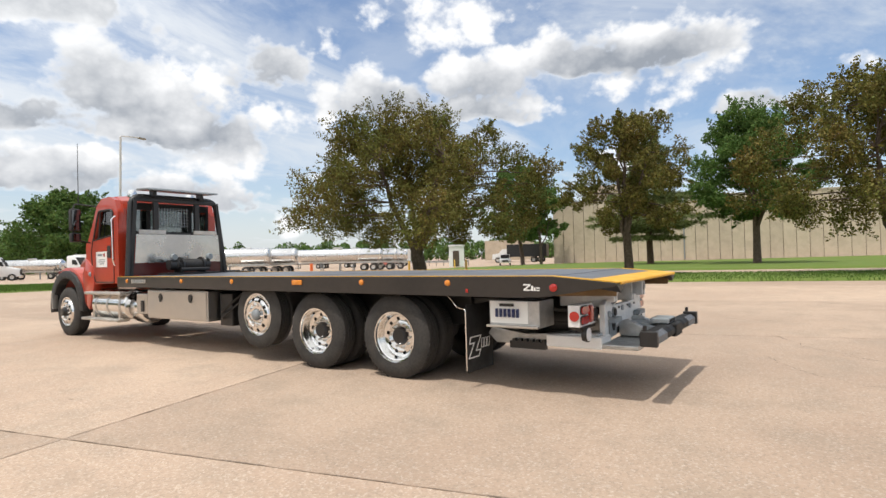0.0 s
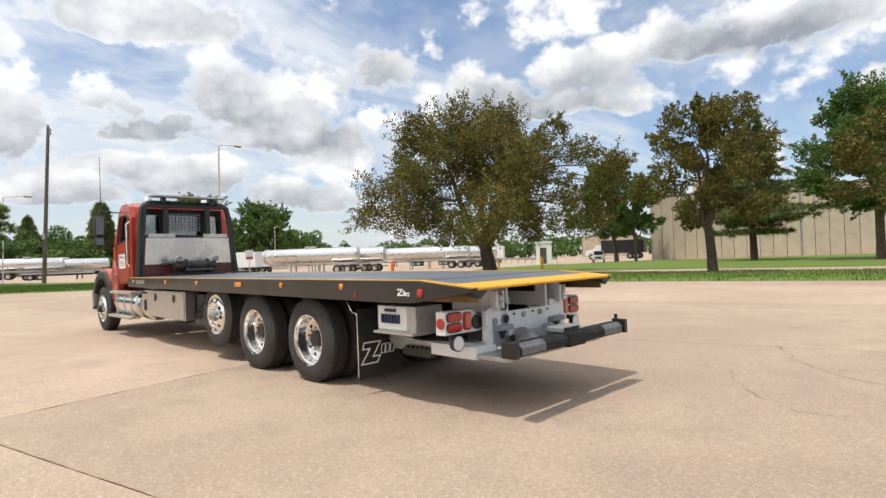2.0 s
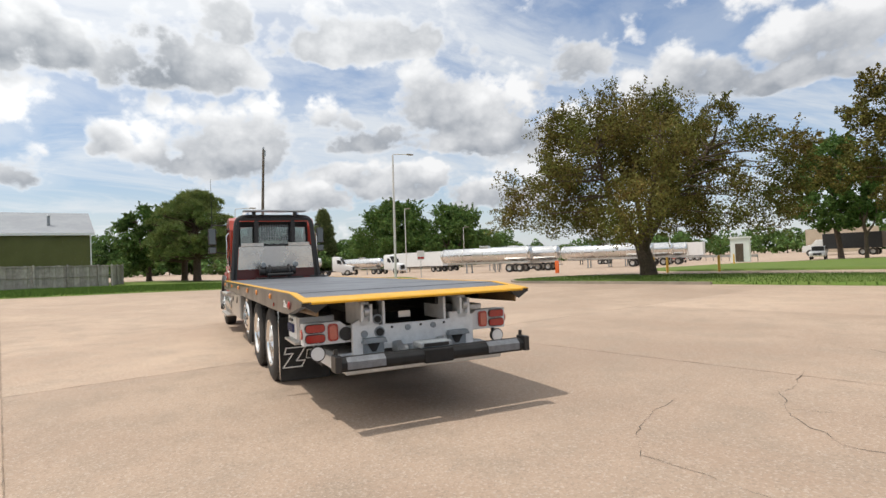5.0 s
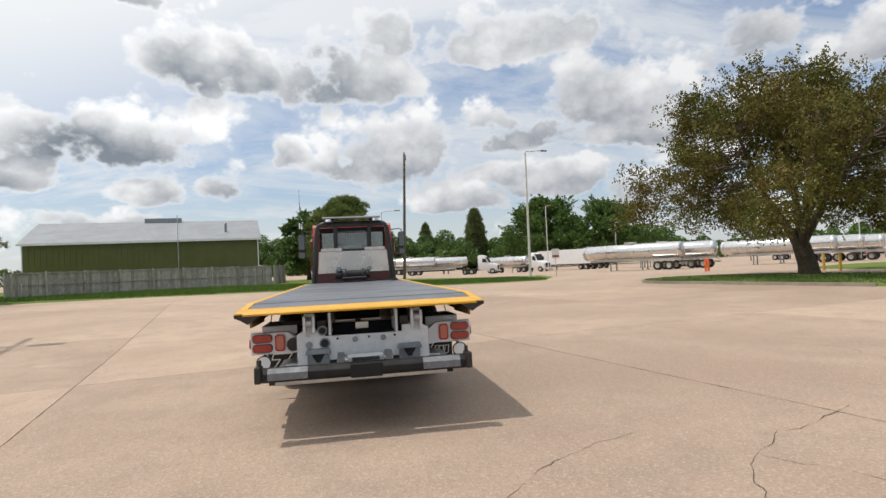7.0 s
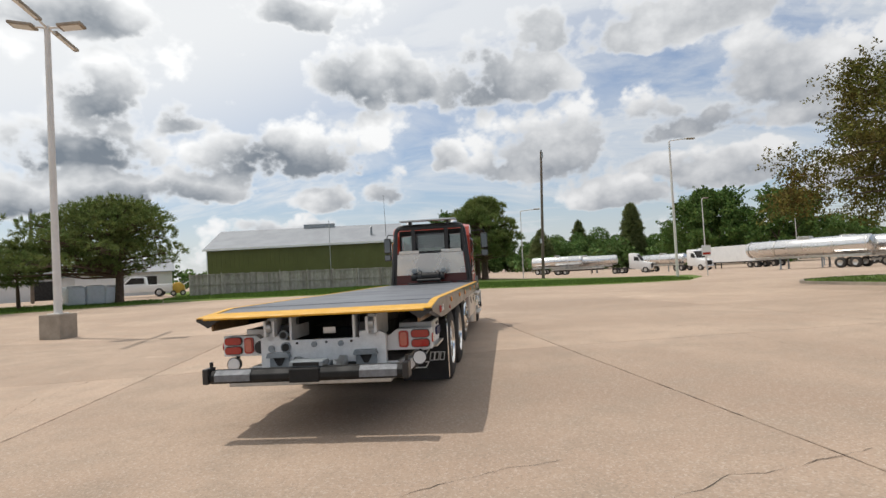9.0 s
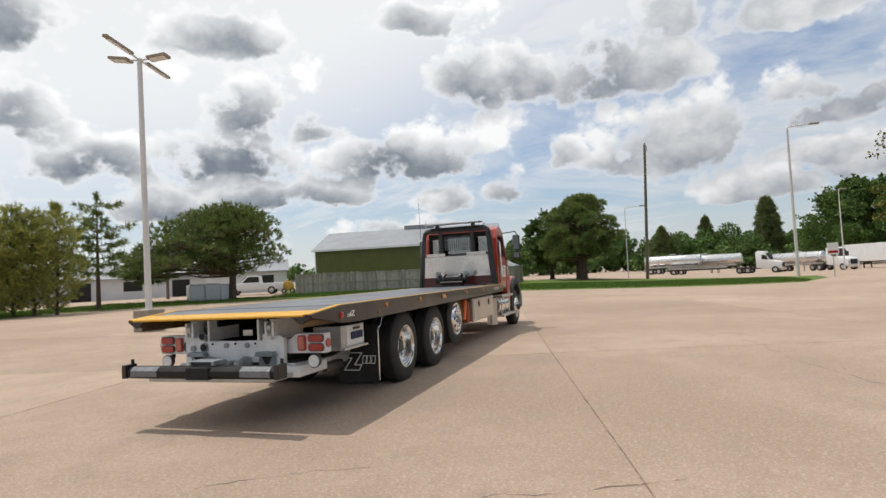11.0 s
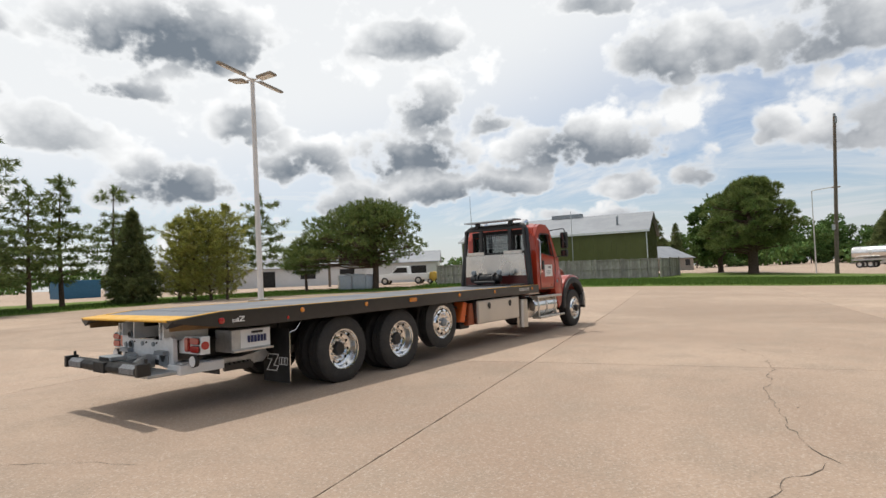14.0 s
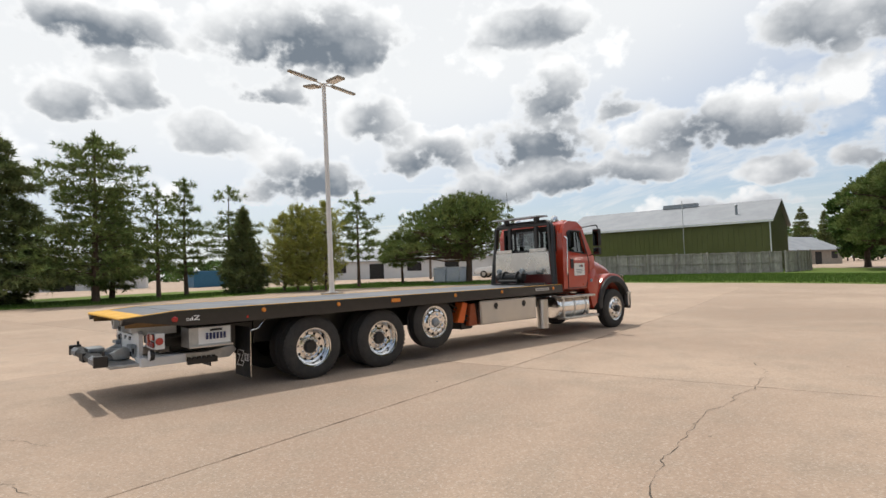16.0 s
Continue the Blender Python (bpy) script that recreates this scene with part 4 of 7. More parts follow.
def cab_side(s):
    """One side of the cab: the pressed wall with its door, window and handle."""
    y_out, y_in = s * CY, s * (CY - 0.11)
    bm = bmesh.new()
    pil = [[(9.34, 1.12), (9.345, 2.5), (9.45, 2.74), (9.63, 2.81), (9.63, 2.56), (9.52, 2.52), (9.50, 2.05), (9.50, 1.12)],
           [(9.63, 2.81), (9.95, 2.80), (10.17, 2.67), (10.10, 2.55), (9.63, 2.56)],
           [(10.17, 2.67), (10.38, 2.28), (10.56, 1.99), (10.34, 1.97), (10.10, 2.55)],
           [(9.50, 1.12), (9.50, 2.05), (9.80, 2.03), (10.34, 1.97), (10.56, 1.99), (10.66, 1.90), (10.66, 1.50), (10.45, 1.35), (10.35, 1.10)]]
    for p in pil:
        prism(bm, p, "y", min(y_out, y_in), max(y_out, y_in))
    part("cab_side", bm, "red", cab)
    door = new("door")
    door.parent = truck
    bm = bmesh.new()
    o = s * (CY + 0.006)
    prism(bm, [(9.53, 1.16), (9.53, 2.04), (9.80, 2.02), (10.33, 1.955), (10.38, 1.75), (10.36, 1.42), (10.25, 1.16)], "y", min(s * CY, o), max(s * CY, o), 0.004)
    part("door_skin", bm, "red", door, "red door panel")
    bm = bmesh.new()
    tube(bm, rounded([(9.515, o, 1.14), (9.515, o, 2.53), (9.63, o, 2.575), (10.10, o, 2.565), (10.36, o, 1.96), (10.42, o, 1.72), (10.38, o, 1.40), (10.27, o, 1.14), (9.515, o, 1.14)], 0.05), 0.009, 6)
    part("door_seal", bm, "plastic", door)
    bm = bmesh.new()
    prism(bm, [(9.525, 2.07), (9.535, 2.51), (9.64, 2.555), (10.09, 2.545), (10.32, 1.985), (9.80, 2.045)], "y", s * (CY - 0.05) - 0.004, s * (CY - 0.05) + 0.004)
    g = part("window_pane", bm, "glass", door, "tinted side window")
    g.visible_shadow = False
    bm = bmesh.new()
    tube(bm, rounded([(9.525, o, 2.06), (9.535, o, 2.515), (9.64, o, 2.56), (10.09, o, 2.55), (10.33, o, 1.975), (9.80, o, 2.035), (9.525, o, 2.06)], 0.03), 0.013, 6)
    tube(bm, [(10.10, o, 2.0), (10.02, o, 2.54)], 0.011, 6)
    part("window_trim", bm, "plastic", door)
    bm = bmesh.new()
    box(bm, 9.62, 9.74, min(o, o + s * 0.02), max(o, o + s * 0.02), 1.62, 1.86, 0.015)
    part("door_handle", bm, "plastic", door, "black door handle")
    bm = bmesh.new()
    box(bm, 9.77, 10.20, min(o, o + s * 0.006), max(o, o + s * 0.006), 1.44, 1.75, 0.012)
    part("door_sign", bm, "decal", door, "white company sign on the door")
    bm = bmesh.new()
    yy = o + s * 0.007
    for k, (x0, x1, z) in enumerate(((9.96, 10.14, 1.68), (9.85, 10.10, 1.585), (9.85, 10.12, 1.545), (9.88, 10.06, 1.505))):
        box(bm, x0, x1, min(yy, yy + s * 0.002), max(yy, yy + s * 0.002), z - (0.022 if k < 1 else 0.009), z + (0.022 if k < 1 else 0.009))
    part("sign_mark", disc(bmesh.new(), (9.88 if s > 0 else 10.08, min(yy, yy + s * 0.002), 1.68), 0.035, "y", 0.002), "redlens", door)
    part("sign_lettering", bm, "castgrey", door)
    bm = bmesh.new()
    tube(bm, rounded([(9.41, s * (CY + 0.01), 2.42), (9.44, s * (CY + 0.075), 2.36), (9.40, s * (CY + 0.075), 1.55), (9.46, s * (CY + 0.01), 1.48)], 0.06), 0.017, 8)
    part("grab_rail", bm, "chrome", truck, "polished grab rail", True)
    # mirror
    mirror = new("mirror")
    mirror.parent = truck
    bm = bmesh.new()
    tube(bm, rounded([(10.20, s * 1.02, 2.66), (10.32, s * 1.38, 2.70), (10.30, s * 1.42, 2.62), (10.30, s * 1.42, 2.0), (10.46, s * 1.05, 1.94)], 0.06), 0.014, 8)
    part("mirror_arm", bm, "plastic", mirror, "", True)
    bm = bmesh.new()
    box(bm, 10.22, 10.34, min(s * 1.30, s * 1.50), max(s * 1.30, s * 1.50), 2.16, 2.60, 0.04)
    box(bm, 10.22, 10.33, min(s * 1.30, s * 1.50), max(s * 1.30, s * 1.50), 1.94, 2.13, 0.04)
    part("mirror_housing", bm, "plastic", mirror, "", True)
    bm = bmesh.new()
    box(bm, 10.214, 10.218, min(s * 1.325, s * 1.475), max(s * 1.325, s * 1.475), 2.19, 2.57)
    box(bm, 10.214, 10.218, min(s * 1.325, s * 1.475), max(s * 1.325, s * 1.475), 1.965, 2.105)
    part("mirror_glass", bm, "mirror", mirror)


for s in (1, -1):
    cab_side(s)
# rear window with its guard
bm = bmesh.new()
for y0, y1, z0, z1 in ((-0.86, 0.86, 2.06, 2.13), (-0.86, 0.86, 2.56, 2.70), (-0.86, -0.80, 2.13, 2.56), (0.80, 0.86, 2.13, 2.56), (-0.47, -0.38, 2.13, 2.56), (0.42, 0.50, 2.13, 2.56)):
    box(bm, 9.30, 9.34, y0, y1, z0, z1, 0.01)
part("rear_window_frame", bm, "blackmatt", cab, "black rear window frame")
bm = bmesh.new()
box(bm, 9.318, 9.324, -0.80, 0.80, 2.13, 2.56, 0.0)
part("rear_pane", bm, "glass", cab, "tinted rear window").visible_shadow = False
bm = bmesh.new()
for i in range(13):
    y = -0.34 + i * 0.06
    box(bm, 9.272, 9.28, y - 0.006, y + 0.006, 2.22, 2.62)
for i in range(6):
    z = 2.25 + i * 0.066
    box(bm, 9.264, 9.272, -0.37, 0.41, z - 0.005, z + 0.005)
part("window_guard", bm, "castgrey", cab, "wire guard over the rear window")
bm = bmesh.new()
prism(bm, [(10.21, 2.66), (10.57, 2.02), (10.60, 2.04), (10.24, 2.68)], "y", -0.92, 0.92)
part("windscreen", bm, "glass", cab, "tinted windscreen")
# roof lamps and horn
for y in (-0.55, 0.0, 0.55):
    bm = bmesh.new()
    box(bm, 10.02, 10.14, y - 0.05, y + 0.05, 2.84, 2.885, 0.015)
    part("roof_lamp", bm, "amber", cab, "amber cab roof lamp")
for y, r in ((-0.62, 0.09), (0.62, 0.09)):
    bm = bmesh.new()
    lathe(bm, [(r + 0.02, 2.82), (r + 0.02, 2.86), (r, 2.865), (r, 2.93), (r * 0.7, 2.975), (0.0, 2.985)], 20, "z", (9.62, y, 0))
    part("beacon", bm, "chrome", cab, "small clear beacon", True)
bm = bmesh.new()
cyl(bm, (10.12, 1.40, 2.66), (10.09, 1.41, 3.86), 0.009, 0.004, 6)
part("aerial", bm, "plastic", truck)
# bonnet
def bonnet_sec(x, w, z1, z0, cr=0.22):
    pts = [(x, -w, z0), (x, -w, z1 - cr)]
    for i in range(1, 5):
        a = math.pi / 2 * i / 5
        pts.append((x, -w + cr * (1 - math.cos(a)), z1 - cr + cr * math.sin(a)))
    pts += [(x, -w + cr, z1), (x, 0, z1 + 0.03), (x, w - cr, z1)]
    for i in range(1, 5):
        a = math.pi / 2 * (1 - i / 5)
        pts.append((x, w - cr * (1 - math.cos(a)), z1 - cr + cr * math.sin(a)))
    pts += [(x, w, z1 - cr), (x, w, z0)]
    return pts
bm = bmesh.new()
loft(bm, [bonnet_sec(10.55, 0.90, 1.94, 1.0), bonnet_sec(11.0, 0.82, 1.87, 0.9), bonnet_sec(11.5, 0.70, 1.77, 0.85), bonnet_sec(11.95, 0.60, 1.66, 0.8), bonnet_sec(12.2, 0.54, 1.55, 0.75), bonnet_sec(12.28, 0.5, 1.42, 0.75)])
part("bonnet", bm, "red", truck, "red sloping bonnet", True)
bm = bmesh.new()
box(bm, 12.28, 12.32, -0.45, 0.45, 0.85, 1.40, 0.02)
for k in range(7):
    box(bm, 12.30, 12.34, -0.44, 0.44, 0.90 + k * 0.07, 0.925 + k * 0.07)
part("grille", bm, "chrome", truck)
bm = bmesh.new()
prism(bm, [(12.05, -1.14), (12.40, -1.02), (12.46, 0.0), (12.40, 1.02), (12.05, 1.14), (12.05, 1.02), (12.30, 0.9), (12.30, -0.9), (12.05, -1.02)], "z", 0.55, 0.92, 0.01)
part("bumper", bm, "alu", truck, "pale metal front bumper")
for s in (1, -1):
    # wing with black arch lip
    def arch(r, a0, a1, n=14, cz=0.62, k=1.0):
        return [(11.50 + k * r * math.cos(radians(a)), cz + r * math.sin(radians(a))) for a in np.linspace(a0, a1, n)]
    bm = bmesh.new()
    outer, inner = arch(0.83, 172, 8), arch(0.64, 172, 8)
    prism(bm, outer + inner[::-1], "y", min(s * 0.55, s * 1.03), max(s * 0.55, s * 1.03), 0.012)
    part("wing", bm, "red", truck, "red front wing", True)
    bm = bmesh.new()
    outer, inner = arch(0.765, 186, -12), arch(0.60, 186, -12)
    prism(bm, outer + inner[::-1], "y", min(s * 0.90, s * 1.09), max(s * 0.90, s * 1.09), 0.015)
    part("arch_lip", bm, "plastic", truck, "black plastic wheel arch lip", True)
    bm = bmesh.new()
    prism(bm, [(10.30, 1.10), (10.34, 1.45), (10.62, 1.62), (10.80, 1.30), (10.70, 0.72), (10.52, 0.58)], "y", min(s * 0.90, s * 1.06), max(s * 0.90, s * 1.06), 0.015)
    part("cowl_side", bm, "red", truck, "", True)
    bm = bmesh.new()
    box(bm, 12.00, 12.16, min(s * 0.62, s * 0.98), max(s * 0.62, s * 0.98), 1.12, 1.40, 0.05)
    part("headlamp", bm, "lensglass", truck, "clear headlamp")
    bm = bmesh.new()
    lathe(bm, [(0.045, 0.0), (0.04, 0.02), (0.0, 0.03)], 14, "y")
    bm.transform(Matrix.Translation((10.45, s * 1.06, 1.30)) @ (Matrix.Identity(4) if s > 0 else pose(0, 0, 0, 0, 0, 180)))
    part("filler_cap", bm, "castgrey", truck)
    # fuel tank with steps
    bm = bmesh.new()
    rr = 0.27
    lathe(bm, [(0.0, 8.98), (rr - 0.02, 8.985), (rr, 9.01), (rr, 10.22), (rr - 0.02, 10.24), (0.0, 10.245)], 32, "x", (0, s * 0.87, 0.70))
    part("fuel_tank", bm, "chrome", truck, "round polished aluminium fuel tank", True)
    for x in (9.15, 9.62, 10.08):
        bm = bmesh.new()
        lathe(bm, [(rr + 0.003, x - 0.03), (rr + 0.008, x - 0.028), (rr + 0.008, x + 0.028), (rr + 0.003, x + 0.03)], 32, "x", (0, s * 0.87, 0.70))
        part("tank_strap", bm, "alu", truck, "", True)
    for z, x0, x1 in ((0.94, 9.0, 10.42), (0.43, 9.12, 10.55)):
        bm = bmesh.new()
        box(bm, x0, x1, min(s * 0.96, s * 1.20), max(s * 0.96, s * 1.20), z - 0.035, z + 0.02, 0.015)
        for k in range(int((x1 - x0) / 0.07)):
            obox(bm, Matrix.Translation((x0 + 0.05 + k * 0.07, s * 1.08, z + 0.022)) @ pose(0, 0, 0, 0, 0, 45 if k % 2 else -45), 0.05, 0.012, 0.006)
        part("step", bm, "tread", truck, "aluminium tread-plate step")
    for x in (9.2, 10.2):
        bm = bmesh.new()
        box(bm, x - 0.03, x + 0.03, min(s * 1.06, s * 1.12), max(s * 1.06, s * 1.12), 0.42, 0.94, 0.005)
        part("step_hanger", bm, "alu", truck)
    # toolbox
    tb = new("toolbox")
    tb.parent = truck
    x0, x1 = 6.34, 8.14
    bm = bmesh.new()
    box(bm, x0, x1, min(s * 0.55, s * 1.13), max(s * 0.55, s * 1.13), 0.52, 1.02, 0.012)
    part("body", bm, "alu", tb, "bare aluminium underbody toolbox")
    bm = bmesh.new()
    yo = s * 1.13
    box(bm, x0 + 0.02, x1 - 0.02, min(yo, yo + s * 0.018), max(yo, yo + s * 0.018), 0.545, 1.0, 0.008)
    part("toolbox_door", bm, "alu", tb)
    for x in (x0 + 0.45, x1 - 0.45):
        bm = bmesh.new()
        disc(bm, (x, min(yo + s * 0.018, yo + s * 0.026), 0.90), 0.06, "y", 0.008, 18)
        box(bm, x - 0.035, x + 0.035, min(yo + s * 0.024, yo + s * 0.034), max(yo + s * 0.024, yo + s * 0.034), 0.82, 0.90, 0.006)
        part("latch", bm, "black", tb, "black paddle latch")
    if s > 0:
        bm = bmesh.new()
        box(bm, 8.18, 8.55, 0.75, 1.12, 0.58, 0.94, 0.01)
        part("battery_box", bm, "alu", truck, "small aluminium box")
        bm = bmesh.new()
        box(bm, 8.30, 8.38, 1.12, 1.14, 0.62, 0.82, 0.006)
        part("box_latch", bm, "black", truck)
        bm = bmesh.new()
        lathe(bm, [(0.0, 8.56), (0.25, 8.57), (0.29, 8.62), (0.29, 8.90), (0.25, 8.96), (0.0, 8.97)], 28, "x", (0, 0.78, 0.66))
        part("air_tank", bm, "chrome", truck, "", True)
    else:
        bm = bmesh.new()
        cyl(bm, (8.50, -1.02, 0.26), (8.50, -1.02, 0.92), 0.13, seg=24)
        part("exhaust_can", bm, "alu", truck, "", True)
        bm = bmesh.new()
        prism(bm, [(5.72, 0.62), (5.90, 0.60), (6.02, 1.0), (5.88, 1.03)], "y", -1.10, -0.86, 0.02)
        part("traffic_cone", bm, "orange", truck, "orange traffic cone held beside the toolbox")
        bm = bmesh.new()
        prism(bm, [(6.05, 0.52), (6.30, 0.52), (6.24, 0.98), (6.12, 0.98)], "y", -1.08, -0.96, 0.02)
        part("cone_rack", bm, "rackred", truck, "dull red steel cone rack")
    bm = bmesh.new()
    box(bm, 5.95, 6.28, min(s * 0.5, s * 0.95), max(s * 0.5, s * 0.95), 0.45, 0.98, 0.02)
    part("hydraulic_tank", bm, "black", truck)
    for z in (0.70, 0.80):
        bm = bmesh.new()
        tube(bm, rounded([(5.7, s * 0.9, z + 0.2), (5.95, s * 1.0, z), (6.1, s * 1.02, z - 0.1), (6.3, s * 0.9, z - 0.15)], 0.06), 0.016, 6)
        part("hose", bm, "rubber", truck, "", True)

# rear work box, mud flaps
for s in (1, -1):
    vb = new("control_box")
    vb.parent = truck
    bm = bmesh.new()
    box(bm, 0.57, 1.165, min(s * 0.72, s * 1.10), max(s * 0.72, s * 1.10), 0.70, 0.99, 0.008)
    part("body", bm, "galv", vb, "galvanised control box")
    bm = bmesh.new()
    yo = s * 1.10
    box(bm, 0.70, 1.15, min(yo, yo + s * 0.004), max(yo, yo + s * 0.004), 0.745, 0.98)
    part("label_plate", bm, "decal", vb, "white control label")
    bm = bmesh.new()
    for k in range(6):
        x = 0.80 + k * 0.05
        box(bm, x, x + 0.028, min(yo + s * 0.005, yo + s * 0.03), max(yo + s * 0.005, yo + s * 0.03), 0.81, 0.90, 0.004)
    part("control_levers", bm, "bluelabel", vb, "row of small blue and red levers")
    bm = bmesh.new()
    box(bm, 0.86, 1.03, min(yo + s * 0.005, yo + s * 0.02), max(yo + s * 0.005, yo + s * 0.02), 0.925, 0.955, 0.003)
    part("box_catch", bm, "black", vb)
    bm = bmesh.new()
    box(bm, 0.57, 1.18, min(yo, yo + s * 0.05), max(yo, yo + s * 0.05), 0.70, 0.725, 0.003)
    part("box_lip", bm, "alu", vb)
    flap = new("mud_flap")
    flap.parent = truck
    bm = bmesh.new()
    box(bm, 1.42, 1.435, min(s * 0.58, s * 1.17), max(s * 0.58, s * 1.17), 0.17, 0.93, 0.003)
    part("flap_sheet", bm, "flap", flap, "black rubber mud flap")
    # outlined emblem as bare white strokes
    bm = bmesh.new()
    c = s * 0.90
    xo = 1.417
    def stroke(y0, z0, y1, z1, w=0.014):
        d = math.atan2(z1 - z0, y1 - y0)
        m = Matrix.Translation((xo, (y0 + y1) / 2, (z0 + z1) / 2)) @ Matrix.Rotation(d, 4, "X")
        obox(bm, m, 0.004, math.hypot(y1 - y0, z1 - z0) + w, w)
    L = lambda a, b: (c - a, b)   # a runs to the right as seen from behind
    zig = [L(-0.20, 0.56), L(0.03, 0.56), L(-0.08, 0.40), L(0.02, 0.40), L(-0.02, 0.33), L(-0.24, 0.33), L(-0.12, 0.49), L(-0.22, 0.49), L(-0.20, 0.56)]
    for p, q in zip(zig, zig[1:]):
        stroke(*p, *q)
    for a in (0.05, 0.11, 0.18):
        q = [L(a, 0.52), L(a + 0.05, 0.52), L(a + 0.035, 0.42), L(a - 0.015, 0.42), L(a, 0.52)]
        for u, v in zip(q, q[1:]):
            stroke(*u, *v, 0.009)
    part("emblem", bm, "decal", flap, "white outlined emblem")
    bm = bmesh.new()
    tube(bm, rounded([(1.68, s * 1.14, 1.03), (1.62, s * 1.14, 0.97), (1.56, s * 1.15, 0.90), (1.43, s * 1.175, 0.885), (1.425, s * 1.175, 0.2)], 0.03), 0.007, 6)
    part("flap_bracket", bm, "chrome", truck, "", True)

# rear frame and lamps
bm = bmesh.new()
prism(bm, [(0.68, 0.56), (0.68, 0.93), (0.60, 0.97), (0.40, 0.97), (0.40, 0.90), (-0.40, 0.90), (-0.40, 0.97), (-0.60, 0.97), (-0.68, 0.93), (-0.68, 0.56), (-0.42, 0.56), (-0.40, 0.62), (-0.30, 0.65), (0.30, 0.65), (0.40, 0.62), (0.42, 0.56)], "x", 0.02, 0.08, 0.006)
part("tail_plate", bm, "galvlight", truck, "pale galvanised steel tail plate")
for y0, y1 in ((0.50, 0.60), (0.33, 0.36), (-0.36, -0.33), (-0.60, -0.50)):
    bm = bmesh.new()
    box(bm, 0.02, 0.55, y0, y1, 0.90, 1.14, 0.006)
    part("roller_bracket", bm, "galvlight", truck, "galvanised upright bracket")
    if y1 - y0 > 0.05:
        bm = bmesh.new()
        box(bm, -0.06, 0.02, y0 - 0.01, y0 + 0.02, 0.95, 1.12, 0.004)
        box(bm, -0.06, 0.02, y1 - 0.02, y1 + 0.01, 0.95, 1.12, 0.004)
        part("roller_cheek", bm, "galvlight", truck)
for y in (0.55, -0.55):
    bm = bmesh.new()
    cyl(bm, (-0.02, y - 0.028, 1.05), (-0.02, y + 0.028, 1.05), 0.06, seg=16)
    part("deck_roller", bm, "galv", truck, "", True)
for y, z, r in ((0.56, 0.82, 0.035), (0.40, 0.83, 0.055), (0.09, 0.85, 0.03), (-0.20, 0.85, 0.03), (0.42, 0.96, 0.05)):
    bm = bmesh.new()
    disc(bm, (0.002, y, z), r, "x", 0.018, 18)
    part("port_cover", bm, "castgrey", truck)
# flat dark discs on the ports; the shade inside is in their colour
for y, z, r in ((0.40, 0.83, 0.04), (0.42, 0.96, 0.035), (-0.05, 0.87, 0.012), (0.27, 0.87, 0.012), (-0.32, 0.87, 0.012)):
    bm = bmesh.new()
    disc(bm, (-0.010, y, z), r, "x", 0.012, 18)
    part("port_hole", bm, "dark", truck)
for s in (1, -1):   # oblong slots and tow pockets, flat plates coloured as dark as their shade
    bm = bmesh.new()
    pill(bm, s * 0.22 - 0.15, s * 0.22 + 0.15, 0.585, 0.655, 0.012, 0.018, 0.034)
    part("plate_slot", bm, "dark", truck)
